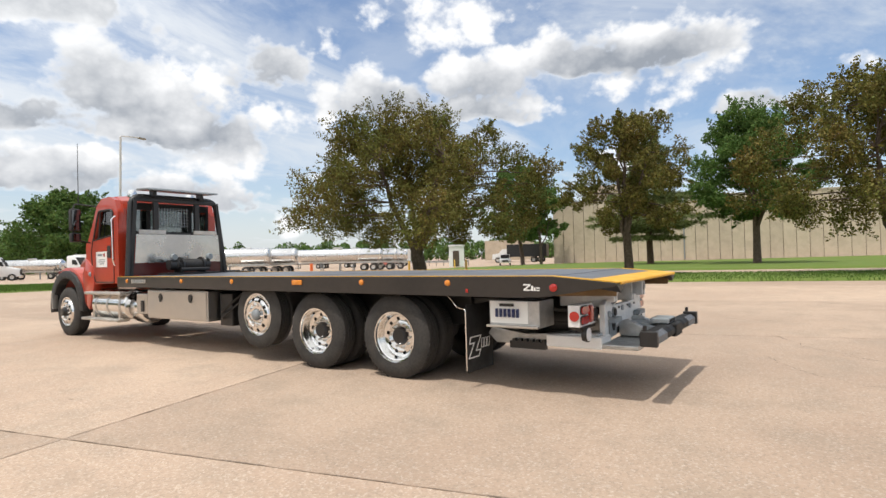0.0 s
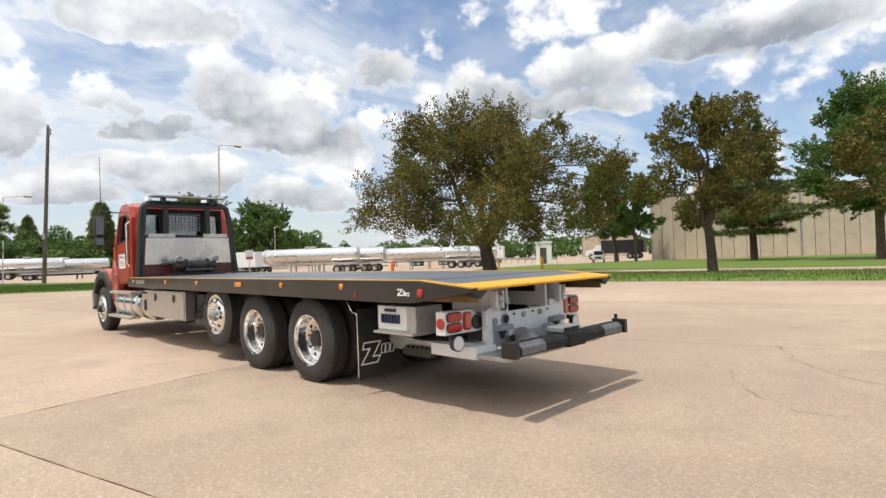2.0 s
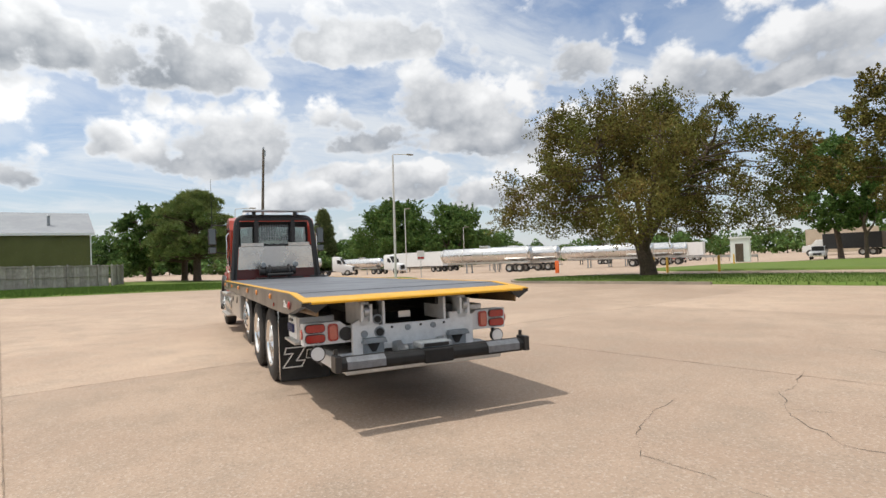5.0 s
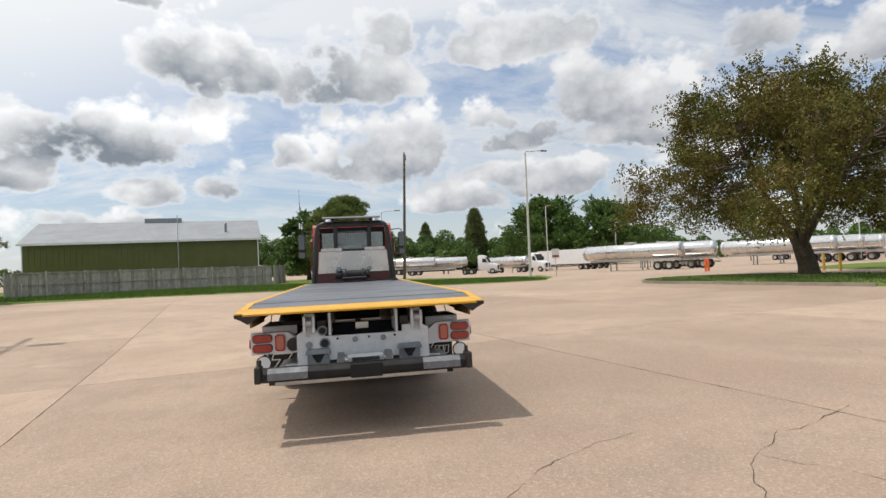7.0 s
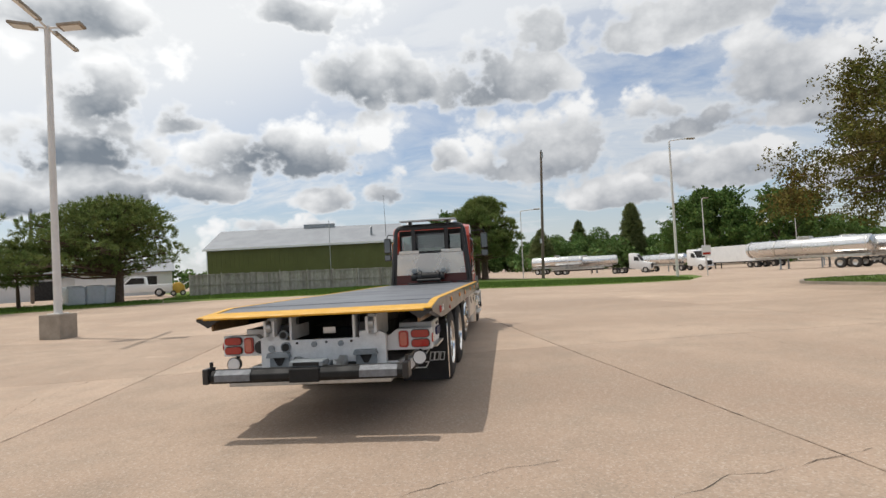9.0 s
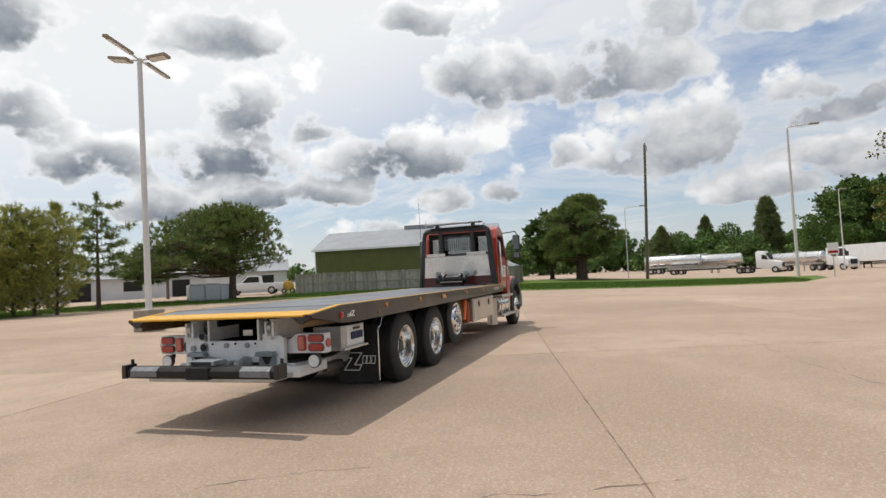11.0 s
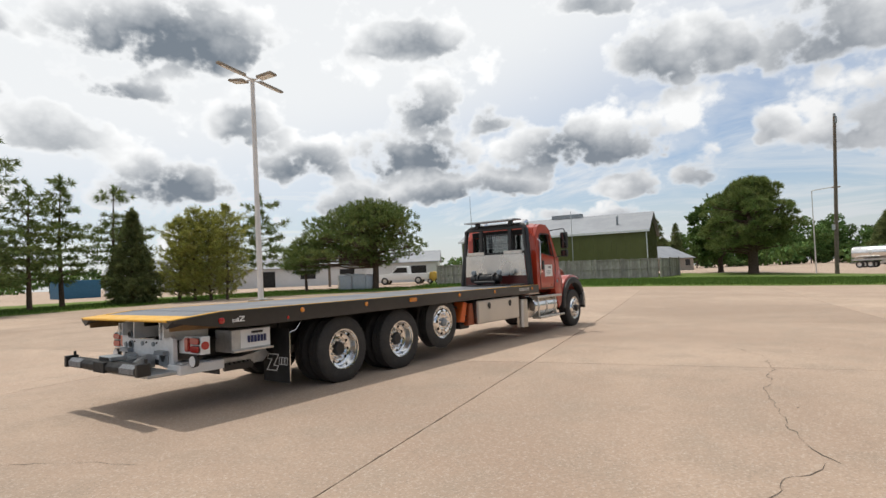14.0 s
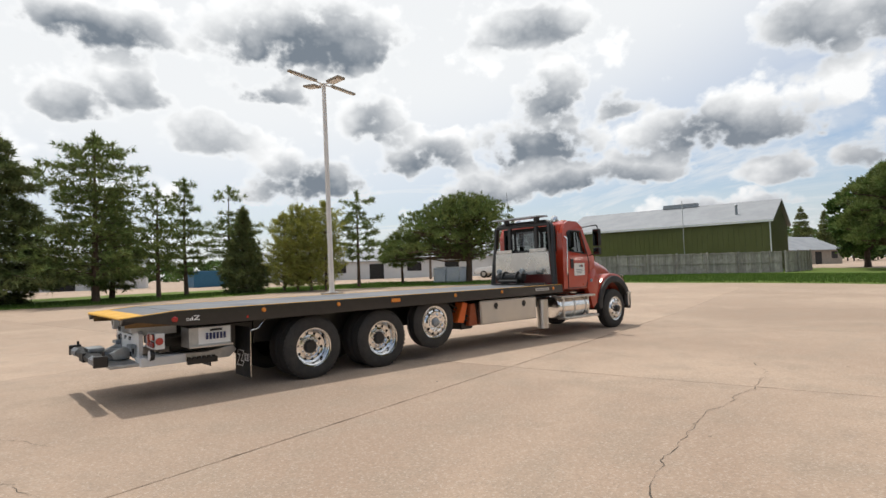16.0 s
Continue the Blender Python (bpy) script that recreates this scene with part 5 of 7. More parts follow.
for s in (1, -1):
    bm = bmesh.new()
    box(bm, 0.0, 0.015, s * 0.47 - 0.11, s * 0.47 + 0.11, 0.58, 0.74, 0.004)
    prism(bm, [(s * 0.47 - 0.13, 0.73), (s * 0.47 + 0.13, 0.73), (s * 0.47 + 0.11, 0.78), (s * 0.47 - 0.11, 0.78)], "x", -0.06, 0.015, 0.004)
    part("tow_bracket", bm, "castgrey", truck, "grey tow eye bracket")
    # dark flat plate painted for the shade inside the eye
    bm = bmesh.new()
    prism(bm, [(s * 0.47 - 0.07, 0.73), (s * 0.47 + 0.07, 0.73), (s * 0.47 + 0.02, 0.64), (s * 0.47 - 0.02, 0.64)], "x", -0.01, -0.002)
    part("tow_eye", bm, "dark", truck)
    lb = new("lamp_cluster")
    lb.parent = truck
    bm = bmesh.new()
    prism(bm, [(s * 1.15, 0.96), (s * 0.78, 0.96), (s * 0.70, 0.90), (s * 0.64, 0.90), (s * 0.64, 0.74), (s * 1.15, 0.74)], "x", 0.12, 0.24, 0.006)
    part("housing", bm, "white", lb, "white painted lamp housing")
    for z in (0.905, 0.805):
        bm = bmesh.new()
        pill(bm, min(s * 0.94, s * 1.125), max(s * 0.94, s * 1.125), z - 0.037, z + 0.037, 0.094, 0.12, 0.030)
        part("tail_lamp", bm, "redlens", lb, "oval red tail lamp", True)
        bm = bmesh.new()
        pill(bm, min(s * 0.932, s * 1.133), max(s * 0.932, s * 1.133), z - 0.045, z + 0.045, 0.108, 0.122, 0.038)
        part("lamp_gasket", bm, "plastic", lb)
    bm = bmesh.new()
    pill(bm, min(s * 0.82, s * 0.89), max(s * 0.82, s * 0.89), 0.785, 0.925, 0.09, 0.12, 0.02)
    part("reverse_lamp", bm, "redpale", lb, "pale upright lamp", True)
    bm = bmesh.new()
    pill(bm, min(s * 0.803, s * 0.907), max(s * 0.803, s * 0.907), 0.768, 0.942, 0.102, 0.122, 0.03)
    part("lamp_gasket", bm, "redlens", lb)
    if s > 0:
        bm = bmesh.new()
        disc(bm, (0.10, 0.72, 0.83), 0.07, "x", 0.02, 20)
        part("alarm", bm, "black", lb)
    bm = bmesh.new()
    disc(bm, (0.17, s * 1.152, 0.85), 0.05, "y", 0.012 * s, 18)
    part("side_lamp", bm, "redlens", lb, "round red side lamp")
    bm = bmesh.new()
    box(bm, 0.16, 0.20, s * 1.02 - 0.012, s * 1.02 + 0.012, 0.68, 0.75)
    part("spot_bracket", bm, "black", lb)
    bm = bmesh.new()
    lathe(bm, [(0.0, 0.14), (0.07, 0.13), (0.078, 0.08), (0.072, 0.075)], 22, "x", (0, s * 1.02, 0.66))
    part("spot_lamp", bm, "black", lb, "", True)
    bm = bmesh.new()
    disc(bm, (0.072, s * 1.02, 0.66), 0.066, "x", 0.012, 22)
    part("spot_glass", bm, "white", lb, "round white work lamp")
    # side boxes of the underlift
    bm = bmesh.new()
    prism(bm, [(0.05, 0.64), (0.9, 0.60), (1.30, 0.66), (1.36, 0.58), (1.25, 0.48), (0.5, 0.48), (0.05, 0.53)], "y", min(s * 0.50, s * 0.80), max(s * 0.50, s * 0.80), 0.012)
    part("lift_arm", bm, "galv", truck, "galvanised underlift side arm")
    bm = bmesh.new()
    box(bm, 0.62, 1.05, min(s * 0.80, s * 0.86), max(s * 0.80, s * 0.86), 0.44, 0.52, 0.004)
    for k in range(6):
        box(bm, 0.63 + k * 0.07, 0.665 + k * 0.07, min(s * 0.80, s * 0.86), max(s * 0.80, s * 0.86), 0.52, 0.545)
    part("notched_step", bm, "black", truck, "black notched step")
    bm = bmesh.new()
    box(bm, 0.0, 0.60, min(s * 0.56, s * 0.88), max(s * 0.56, s * 0.88), 0.49, 0.61, 0.01)
    part("tail_box", bm, "white", truck, "pale painted tail box")
    bm = bmesh.new()
    tube(bm, rounded([(0.2, s * 0.7, 0.9), (0.5, s * 0.74, 0.85), (0.8, s * 0.70, 0.95), (1.2, s * 0.6, 0.8)], 0.1), 0.018, 8)
    part("hose", bm, "rubber", truck, "", True)
bm = bmesh.new()
box(bm, 0.5, 1.5, -0.42, 0.42, 0.55, 0.80, 0.02)
part("underlift_body", bm, "black", truck)
# number plate, plain
bm = bmesh.new()
box(bm, 0.30, 0.31, -0.06, 0.08, 0.93, 1.0, 0.003)
part("tail_tag", bm, "alu", truck)
# stinger with cross bar
stinger = new("wheel_lift")
stinger.parent = truck
bm = bmesh.new()
prism(bm, [(0.02, 0.68), (-0.16, 0.70), (-0.40, 0.655), (-0.46, 0.58), (-0.30, 0.52), (0.02, 0.54)], "y", -0.15, 0.15, 0.012)
part("boom", bm, "castgrey", stinger, "grey painted lift boom", True)
for s in (1, -1):
    bm = bmesh.new()
    prism(bm, [(0.0, 0.72), (-0.08, 0.74), (-0.26, 0.66), (-0.20, 0.56), (0.0, 0.56)], "y", s * 0.24 - 0.035, s * 0.24 + 0.035, 0.008)
    cyl(bm, (-0.15, s * 0.28, 0.66), (-0.15, s * 0.17, 0.66), 0.045, seg=14)
    part("boom_cheek", bm, "galv", stinger, "", True)
bm = bmesh.new()
prism(bm, [(-0.40, 0.69), (-0.52, 0.69), (-0.56, 0.65), (-0.56, 0.60), (-0.52, 0.565), (-0.40, 0.565)], "y", -0.96, 0.96, 0.008)
part("cross_bar", bm, "blackmatt", stinger, "black cross bar")
bm = bmesh.new()
box(bm, -0.572, -0.39, -0.15, 0.15, 0.56, 0.693, 0.012)
part("pivot", bm, "blackmatt", stinger)
bm = bmesh.new()
box(bm, -0.50, -0.30, -0.17, 0.17, 0.694, 0.75, 0.012)
part("boom_head", bm, "castgrey", stinger, "grey steel boom head")
# thin dark plate on the rear face, coloured as the recess's shade
bm = bmesh.new()
box(bm, -0.504, -0.499, -0.13, 0.13, 0.705, 0.74)
part("boom_recess", bm, "dark", stinger)
for s in (1, -1):
    bm = bmesh.new()
    b0, b1 = sorted((s * 0.54, s * 0.90))
    prism(bm, [(-0.518, 0.697), (-0.568, 0.656), (-0.568, 0.592), (-0.5605, 0.592), (-0.5605, 0.651), (-0.512, 0.691)], "y", b0, b1)
    part("grip_plate", bm, "gripalu", stinger, "bright aluminium grip plate")
    bm = bmesh.new()
    box(bm, -0.58, -0.42, s * 0.985 - 0.03, s * 0.985 + 0.03, 0.57, 0.72, 0.01)
    cyl(bm, (-0.46, s * 0.98, 0.70), (-0.46, s * 0.98, 0.77), 0.018, seg=10)
    part("bar_end", bm, "black", stinger)
bm = bmesh.new()
box(bm, -0.36, 0.02, -0.80, 0.86, 0.50, 0.545, 0.01)
part("step_bar", bm, "galv", truck, "pale steel rear step")

# ---- trees ----
def leaf_quads(c, size, rng, elong=1.0, droop=0.0):
    """Small four-cornered leaves of random turn round the points c."""
    n = len(c)
    d = rng.normal(size=(n, 3))
    d[:, 2] -= droop
    d /= np.linalg.norm(d, axis=1, keepdims=True)
    e = np.cross(d, rng.normal(size=(n, 3)))
    e /= np.linalg.norm(e, axis=1, keepdims=True) + 1e-9
    ln = size * rng.uniform(0.7, 1.35, (n, 1))
    a, b = d * ln * 0.5 * elong, e * ln * 0.36
    v = np.stack([c - a, c + b * 1.0 - a * 0.1, c + a, c - b - a * 0.1], 1).reshape(-1, 3)
    f = np.arange(4 * n).reshape(-1, 4)
    return v, f


def limb(bm, p0, p1, r0, r1, sag, rng, n=7, seg=7):
    p0, p1 = Vector(p0), Vector(p1)
    mid = (p0 + p1) / 2 + Vector((rng.normal() * 0.08, rng.normal() * 0.08, sag)) * (p1 - p0).length
    pts = []
    for i in range(n):
        t = i / (n - 1)
        pts.append(p0 * (1 - t) ** 2 + mid * 2 * t * (1 - t) + p1 * t * t + Vector(rng.normal(size=3) * 0.012 * (p1 - p0).length))
    tube(bm, pts, r0, seg, True, [r0 + (r1 - r0) * i / (n - 1) for i in range(n)])
    return pts


def broadleaf(x, y, h, width, base, trunk_r, seed, mat, label, lobes=60, leaves=60000, leaf=0.19, fork=0.2, lean=(0, 0), flat=0.8, low=0.55, name="tree", spray=6, limbs=5, lobe=0.105):
    """A tree with a tapered trunk, curved limbs and a ragged crown of single leaves."""
    rng = np.random.default_rng(seed)
    z0 = ground_z(x, y)
    t = thing(name, label, "tree", at=Matrix.Translation((x, y, z0)))
    bm = bmesh.new()
    f = Vector((lean[0], lean[1], h * fork))
    tube(bm, [(0, 0, -0.1), (0, 0, 0.15), (f.x * 0.2, f.y * 0.2, f.z * 0.4), f], trunk_r, 10, True, [trunk_r * 1.5, trunk_r * 1.1, trunk_r * 0.95, trunk_r * 0.85])
    nodes = [f]
    for i in range(limbs):
        ph = 2 * math.pi * (i + rng.uniform(-0.2, 0.2)) / limbs
        k = rng.uniform(0.30, 0.55) if i else 0.08
        tip = Vector((f.x + math.cos(ph) * k * width / 2, f.y + math.sin(ph) * k * width / 2, base + (h - base) * rng.uniform(0.40, 0.75)))
        nodes += limb(bm, f - Vector((0, 0, rng.uniform(0.05, 0.35) * f.z)), tip, trunk_r * rng.uniform(0.45, 0.65), trunk_r * 0.16, 0.04, rng, 8, 8)[2:]
    centres = []
    for i in range(lobes):
        u = 0.02 + 0.93 * ((i + rng.uniform(0.1, 0.9)) / lobes) ** 0.95
        ph = i * 2.39996 + rng.normal() * 0.3
        prof = math.sqrt(max(0.03, 1 - u * u)) * min(1.0, low + 1.9 * u)
        k = (rng.uniform(0.70, 0.93) if i % 3 else rng.uniform(0.15, 0.6)) * (1 + 0.14 * math.sin(ph * 3 + seed) + 0.07 * rng.normal())
        c = np.array([f.x * 0.7 + math.cos(ph) * prof * k * width / 2, f.y * 0.7 + math.sin(ph) * prof * k * width / 2, base + u * (h - base) * 0.97])
        centres.append(c)
        cv = Vector(c)
        near = min([q for q in nodes if q.z < cv.z + 0.8] or nodes[:1], key=lambda q: (q - cv).length)
        limb(bm, near, cv, trunk_r * rng.uniform(0.10, 0.18), 0.015, 0.06, rng, 6, 5)
    pts = []
    per = leaves // lobes
    for c in centres:
        lr = width * lobe * rng.uniform(0.8, 1.35)
        g = rng.normal(size=(int(per * 0.95), 3))
        g *= (lr * rng.uniform(0.25, 1.0, (len(g), 1)) ** 0.5) / (np.linalg.norm(g, axis=1, keepdims=True) + 1e-9)
        g[:, 2] *= flat
        q = rng.normal(size=(16, 3)) * lr * 0.6
        q[:, 2] *= flat
        near = np.min(np.linalg.norm(g[:, None, :] - q[None], axis=2), axis=1)
        pts.append(c + g[near < lr * rng.uniform(0.36, 0.52)])
        axis = np.array([f.x, f.y, h * fork])
        for k in range(spray):
            d = c - axis
            d = d / (np.linalg.norm(d) + 1e-9) + rng.normal(size=3) * 0.5
            d /= np.linalg.norm(d)
            ln = lr * rng.uniform(1.0, 1.7)
            m = max(3, int(per * 0.26 / spray))
            tt = rng.uniform(0.3, 1.0, (m, 1))
            sp = c + d * tt * ln + rng.normal(size=(m, 3)) * (1.25 - tt) * lr * 0.16
            sp[:, 2] -= (tt[:, 0] ** 2) * ln * 0.16
            pts.append(sp)
            if k < 2:
                limb(bm, c, c + d * ln * 0.85, 0.018, 0.005, 0.0, rng, 4, 4)
    part("trunk", bm, "bark", t, "rough grey-brown trunk and limbs", True)
    v, q = leaf_quads(np.concatenate(pts), leaf, rng)
    tagged(mesh_np("crown", v, q, mat, t), kind="stuff")
    return t


def needles(c, d, length, width, per, rng, spread=0.7):
    """Tufts of thin three-cornered needle sprays at the points c, pointing roughly along d."""
    n = len(c)
    c, d = np.repeat(c, per, 0), np.repeat(d, per, 0)
    d = d + rng.normal(size=(n * per, 3)) * spread
    d /= np.linalg.norm(d, axis=1, keepdims=True) + 1e-9
    e = np.cross(d, rng.normal(size=(n * per, 3)))
    e /= np.linalg.norm(e, axis=1, keepdims=True) + 1e-9
    ln = length * rng.uniform(0.7, 1.25, (n * per, 1))
    v = np.stack([c - e * width, c + e * width, c + d * ln], 1).reshape(-1, 3)
    return v, np.arange(3 * n * per).reshape(-1, 3)


def conifer(x, y, h, width, base, trunk_r, seed, mat, label, whorls=18, arms=7, droop=0.15, tuft=0.30, per=9, taper=0.85, gap=0.0, ragged=0.25, name="tree", step=0.22, tw=0.02, upturn=0.0):
    """A conifer: a straight tapered stem with whorls of branches that carry tufts of needles."""
    rng = np.random.default_rng(seed)
    z0 = ground_z(x, y)
    t = thing(name, label, "tree", at=Matrix.Translation((x, y, z0)))
    bm = bmesh.new()
    bend = rng.normal(size=2) * 0.12
    stem = lambda z: Vector((bend[0] * math.sin(z / h * 3), bend[1] * math.sin(z / h * 3), z))
    tube(bm, [stem(-0.1)] + [stem(h * i / 8) for i in range(9)], trunk_r, 8, True, [trunk_r * 1.3] + [trunk_r * (1 - 0.93 * i / 8) for i in range(9)])
    cs, ds = [], []
    for w in range(whorls):
        u = (w + rng.uniform(-0.3, 0.3)) / whorls
        z = base + (h - base) * max(0.0, u) ** 0.92
        if rng.random() < gap:
            continue
        r = width / 2 * max(0.05, (1 - u) ** taper) * (1 + ragged * rng.normal())
        if u < 0.12:
            r *= 0.6 + 3.3 * u
        for a in range(arms):
            ph = 2 * math.pi * (a + rng.uniform(-0.35, 0.35)) / arms + w * 0.9
            ln = max(0.15, r * rng.uniform(0.65, 1.1))
            p0 = stem(z)
            tip = p0 + Vector((math.cos(ph) * ln, math.sin(ph) * ln, -droop * ln + upturn * ln + rng.normal() * 0.08))
            limb(bm, p0, tip, max(0.012, trunk_r * 0.2 * (1 - u)), 0.006, 0.06, rng, 4, 4)
            m = max(2, int(ln / step))
            for k in range(m):
                s = 0.30 + 0.72 * (k + rng.uniform()) / m
                p = p0.lerp(tip, s)
                side = (1.05 - s) * ln * 0.42
                for j in range(3):
                    off = rng.normal() * side
                    cs.append((p.x - math.sin(ph) * off, p.y + math.cos(ph) * off, p.z + rng.normal() * 0.06 - 0.12 * abs(off)))
                    ds.append((math.cos(ph), math.sin(ph), 0.15 - droop))
    for k in range(14):
        p = stem(h * (0.93 + 0.07 * k / 14))
        cs.append(tuple(p)), ds.append((0, 0, 1))
    part("trunk", bm, "barkpine", t, "straight brown trunk", True)
    v, f = needles(np.array(cs), np.array(ds), tuft, tw, per, rng)
    crown = mesh_np("crown", v, f, mat, t)
    tagged(crown, kind="stuff")
    return t


def umbrella_pine(x, y, h, width, base, seed, label, trunk_r=0.30, pads=30, shift=(0, 0), dome=1.0, tuft=0.30):
    """An old pine with a bare stem, crooked limbs and flat pads of needles."""
    rng = np.random.default_rng(seed)
    t = thing("pine_tree", label, "tree", at=Matrix.Translation((x, y, ground_z(x, y))))
    bm = bmesh.new()
    tube(bm, [(0, 0, -0.1), (0.05, 0, 0.3), (0.1, -0.05, h * 0.35), (0.0, 0.1, h * 0.6), (0.2, 0, h * 0.9)], trunk_r, 10, True, [trunk_r * 1.3, trunk_r, trunk_r * 0.85, trunk_r * 0.6, trunk_r * 0.2])
    cs, ds = [], []
    for i in range(pads):
        u = (i + 0.5) / pads
        ph = i * 2.39996 + rng.normal() * 0.2
        zz = base + (h - base) * (0.10 + 0.82 * u ** (1 / dome))
        lim = width / 2 * math.sqrt(max(0.06, 1 - (max(0.0, u - 0.12) / 0.90) ** 1.9))
        r = lim * rng.uniform(0.35, 0.92)
        c = Vector((math.cos(ph) * r + shift[0] * (1 - u), math.sin(ph) * r + shift[1] * (1 - u), zz))
        limb(bm, (0.05, 0, min(zz * 0.85, h * 0.8)), c - Vector((0, 0, 0.15)), trunk_r * rng.uniform(0.2, 0.4), 0.03, 0.05, rng)
        pr = width * rng.uniform(0.09, 0.15)
        m = int(70 * (pr / (width * 0.13)) ** 2)
        g = rng.normal(size=(m, 3))
        g /= np.linalg.norm(g, axis=1, keepdims=True)
        g *= rng.uniform(0.45, 1.0, (m, 1)) ** 0.5
        g[:, 2] = np.abs(g[:, 2]) * 0.6 - 0.12
        cs.append(np.array(c) + g * pr)
        dd = g * np.array([1, 1, 1.5]) + np.array([0, 0, 0.45])
        ds.append(dd)
        for k in range(5):
            q = np.array(c) + g[rng.integers(m)] * pr * 0.8
            limb(bm, c - Vector((0, 0, 0.15)), q, 0.03, 0.008, 0.0, rng, 3, 4)
    part("trunk", bm, "barkpine", t, "dark crooked trunk and limbs", True)
    v, f = needles(np.concatenate(cs), np.concatenate(ds), tuft, tuft * 0.075, 14, rng, 0.55)
    tagged(mesh_np("crown", v, f, "needle", t), kind="stuff")
    return t


broadleaf(21.06, -24.56, 10.9, 17.8, 2.7, 0.50, 3, "leaf", "spreading bronze-green ornamental tree on the grass strip", 96, 170000, 0.125, 0.16, (-0.1, 0.5), 0.75, 0.72, lobe=0.074, spray=10)
broadleaf(8.25, -29.16, 10.0, 7.8, 2.9, 0.28, 5, "leaf", "slender crooked ornamental tree with bronze-green leaves", 42, 64000, 0.12, 0.26, (-0.1, 0.7), 0.85, 0.6, limbs=4, lobe=0.098, spray=8)
broadleaf(-5.6, -30.3, 10.7, 13.5, 2.6, 0.36, 8, "leaf", "broad leaning ornamental tree with bronze-green leaves", 76, 105000, 0.13, 0.22, (0.8, 0.4), lobe=0.078, spray=9)
broadleaf(3.2, -52.0, 14.4, 11.5, 4.2, 0.33, 11, "leafgreen", "feathery green shade tree before the concrete wall", 64, 80000, 0.19, 0.3, (0, 0), 0.55, 0.5)
conifer(13.6, -56.0, 15.2, 9.5, 3.0, 0.38, 13, "leafdark", "dark drooping spruce before the concrete wall", 22, 9, 0.10, 0.55, 8, 0.7, 0.0, 0.25, step=0.34, tw=0.05)
broadleaf(37.3, -73.5, 15.5, 13.0, 4.0, 0.34, 17, "leafgreen", "green shade tree beside the entrance", 40, 24000, 0.36, 0.25, (0.3, 0.2))
broadleaf(33.2, -71.3, 11.5, 8.0, 4.0, 0.22, 19, "leafgreen", "small green tree beside the entrance", 24, 11000, 0.34, 0.25)

umbrella_pine(31.2, 25.2, 7.3, 11.0, 1.5, 23, "flat-topped old pine with a bare trunk", 0.28, 110, (-1.2, 2.2), 1.05)
umbrella_pine(57.5, 0.4, 9.5, 8.8, 1.7, 29, "broad bushy pine with a leaning trunk on the front lawn", 0.40, 74, (-0.6, 0.6), 1.0, 0.42)
umbrella_pine(63.9, 1.5, 9.0, 7.6, 1.5, 31, "bushy green pine behind another on the front lawn", 0.34, 54, (0, 0.5), 1.0, 0.42)
broadleaf(68.0, 5.2, 8.6, 7.4, 1.3, 0.30, 33, "leafgreen", "round green tree on the front lawn", 46, 26000, 0.26, 0.2)

# the row of pines along the yard
conifer(0.2, 34.5, 10.6, 9.2, 0.4, 0.28, 41, "leafdark", "tall dense dark spruce in the row", 30, 9, 0.10, 0.42, 8, 0.62, step=0.27, tw=0.035)
conifer(-3.6, 36.4, 10.0, 8.6, 0.3, 0.28, 72, "leafdark", "tall dense dark spruce in the row", 28, 9, 0.10, 0.42, 8, 0.62, step=0.27, tw=0.035)
conifer(-6.0, 33.6, 10.8, 9.0, 0.4, 0.28, 42, "leafdark", "tall dense dark spruce in the row", 30, 9, 0.10, 0.42, 8, 0.62, step=0.27, tw=0.035)
conifer(4.75, 30.9, 10.6, 7.8, 1.2, 0.24, 43, "needle", "tall pine with an open crown", 22, 8, 0.02, 0.40, 7, 0.62, 0.05, 0.35, step=0.30, tw=0.03, upturn=0.1)
conifer(6.4, 35.0, 7.5, 5.0, 1.0, 0.2, 44, "leafdark", "shorter dark spruce in the row", 18, 7, 0.14, 0.38, 7, 0.75, step=0.27, tw=0.035)
conifer(8.4, 31.1, 7.3, 3.6, 1.7, 0.16, 45, "needle", "thin pine with sparse branches", 13, 5, 0.02, 0.38, 7, 0.45, 0.1, 0.45, step=0.30, tw=0.028, upturn=0.12)
conifer(10.6, 32.6, 8.3, 4.4, 1.6, 0.17, 46, "needle", "thin pine with sparse branches", 15, 6, 0.0, 0.38, 7, 0.6, 0.05, 0.4, step=0.30, tw=0.028, upturn=0.14)
conifer(13.7, 32.5, 7.9, 4.0, 1.9, 0.17, 47, "needle", "thin pine with sparse branches", 14, 5, 0.0, 0.38, 7, 0.5, 0.1, 0.45, step=0.30, tw=0.028, upturn=0.12)
conifer(13.97, 30.5, 6.2, 4.2, 0.2, 0.18, 48, "leafdark", "dense dark green spruce, branched to the ground", 24, 10, 0.16, 0.34, 8, 0.85, 0, 0.12, step=0.22, tw=0.034)
for k, (lx, ly, hh) in enumerate(((16.6, 29.7, 5.8), (17.4, 29.1, 6.4), (18.2, 28.5, 6.1), (19.0, 27.8, 6.6))):
    conifer(lx, ly, hh, 3.6, 0.3, 0.10, 50 + k, "needleyel", "yellowish young larch in a clump", 26, 8, 0.0, 0.26, 8, 0.5, 0, 0.3, step=0.22, tw=0.014, upturn=0.55)
conifer(22.3, 28.45, 7.6, 4.4, 2.2, 0.15, 57, "needle", "slim open pine beside the yard", 12, 5, 0.0, 0.40, 7, 0.4, 0.1, 0.45, step=0.28, tw=0.03, upturn=0.1)
conifer(27.2, 29.2, 4.6, 4.6, 1.6, 0.13, 58, "needle", "low young pine beside the bags", 9, 7, -0.1, 0.40, 7, 0.5, 0, 0.3, step=0.26, tw=0.03)
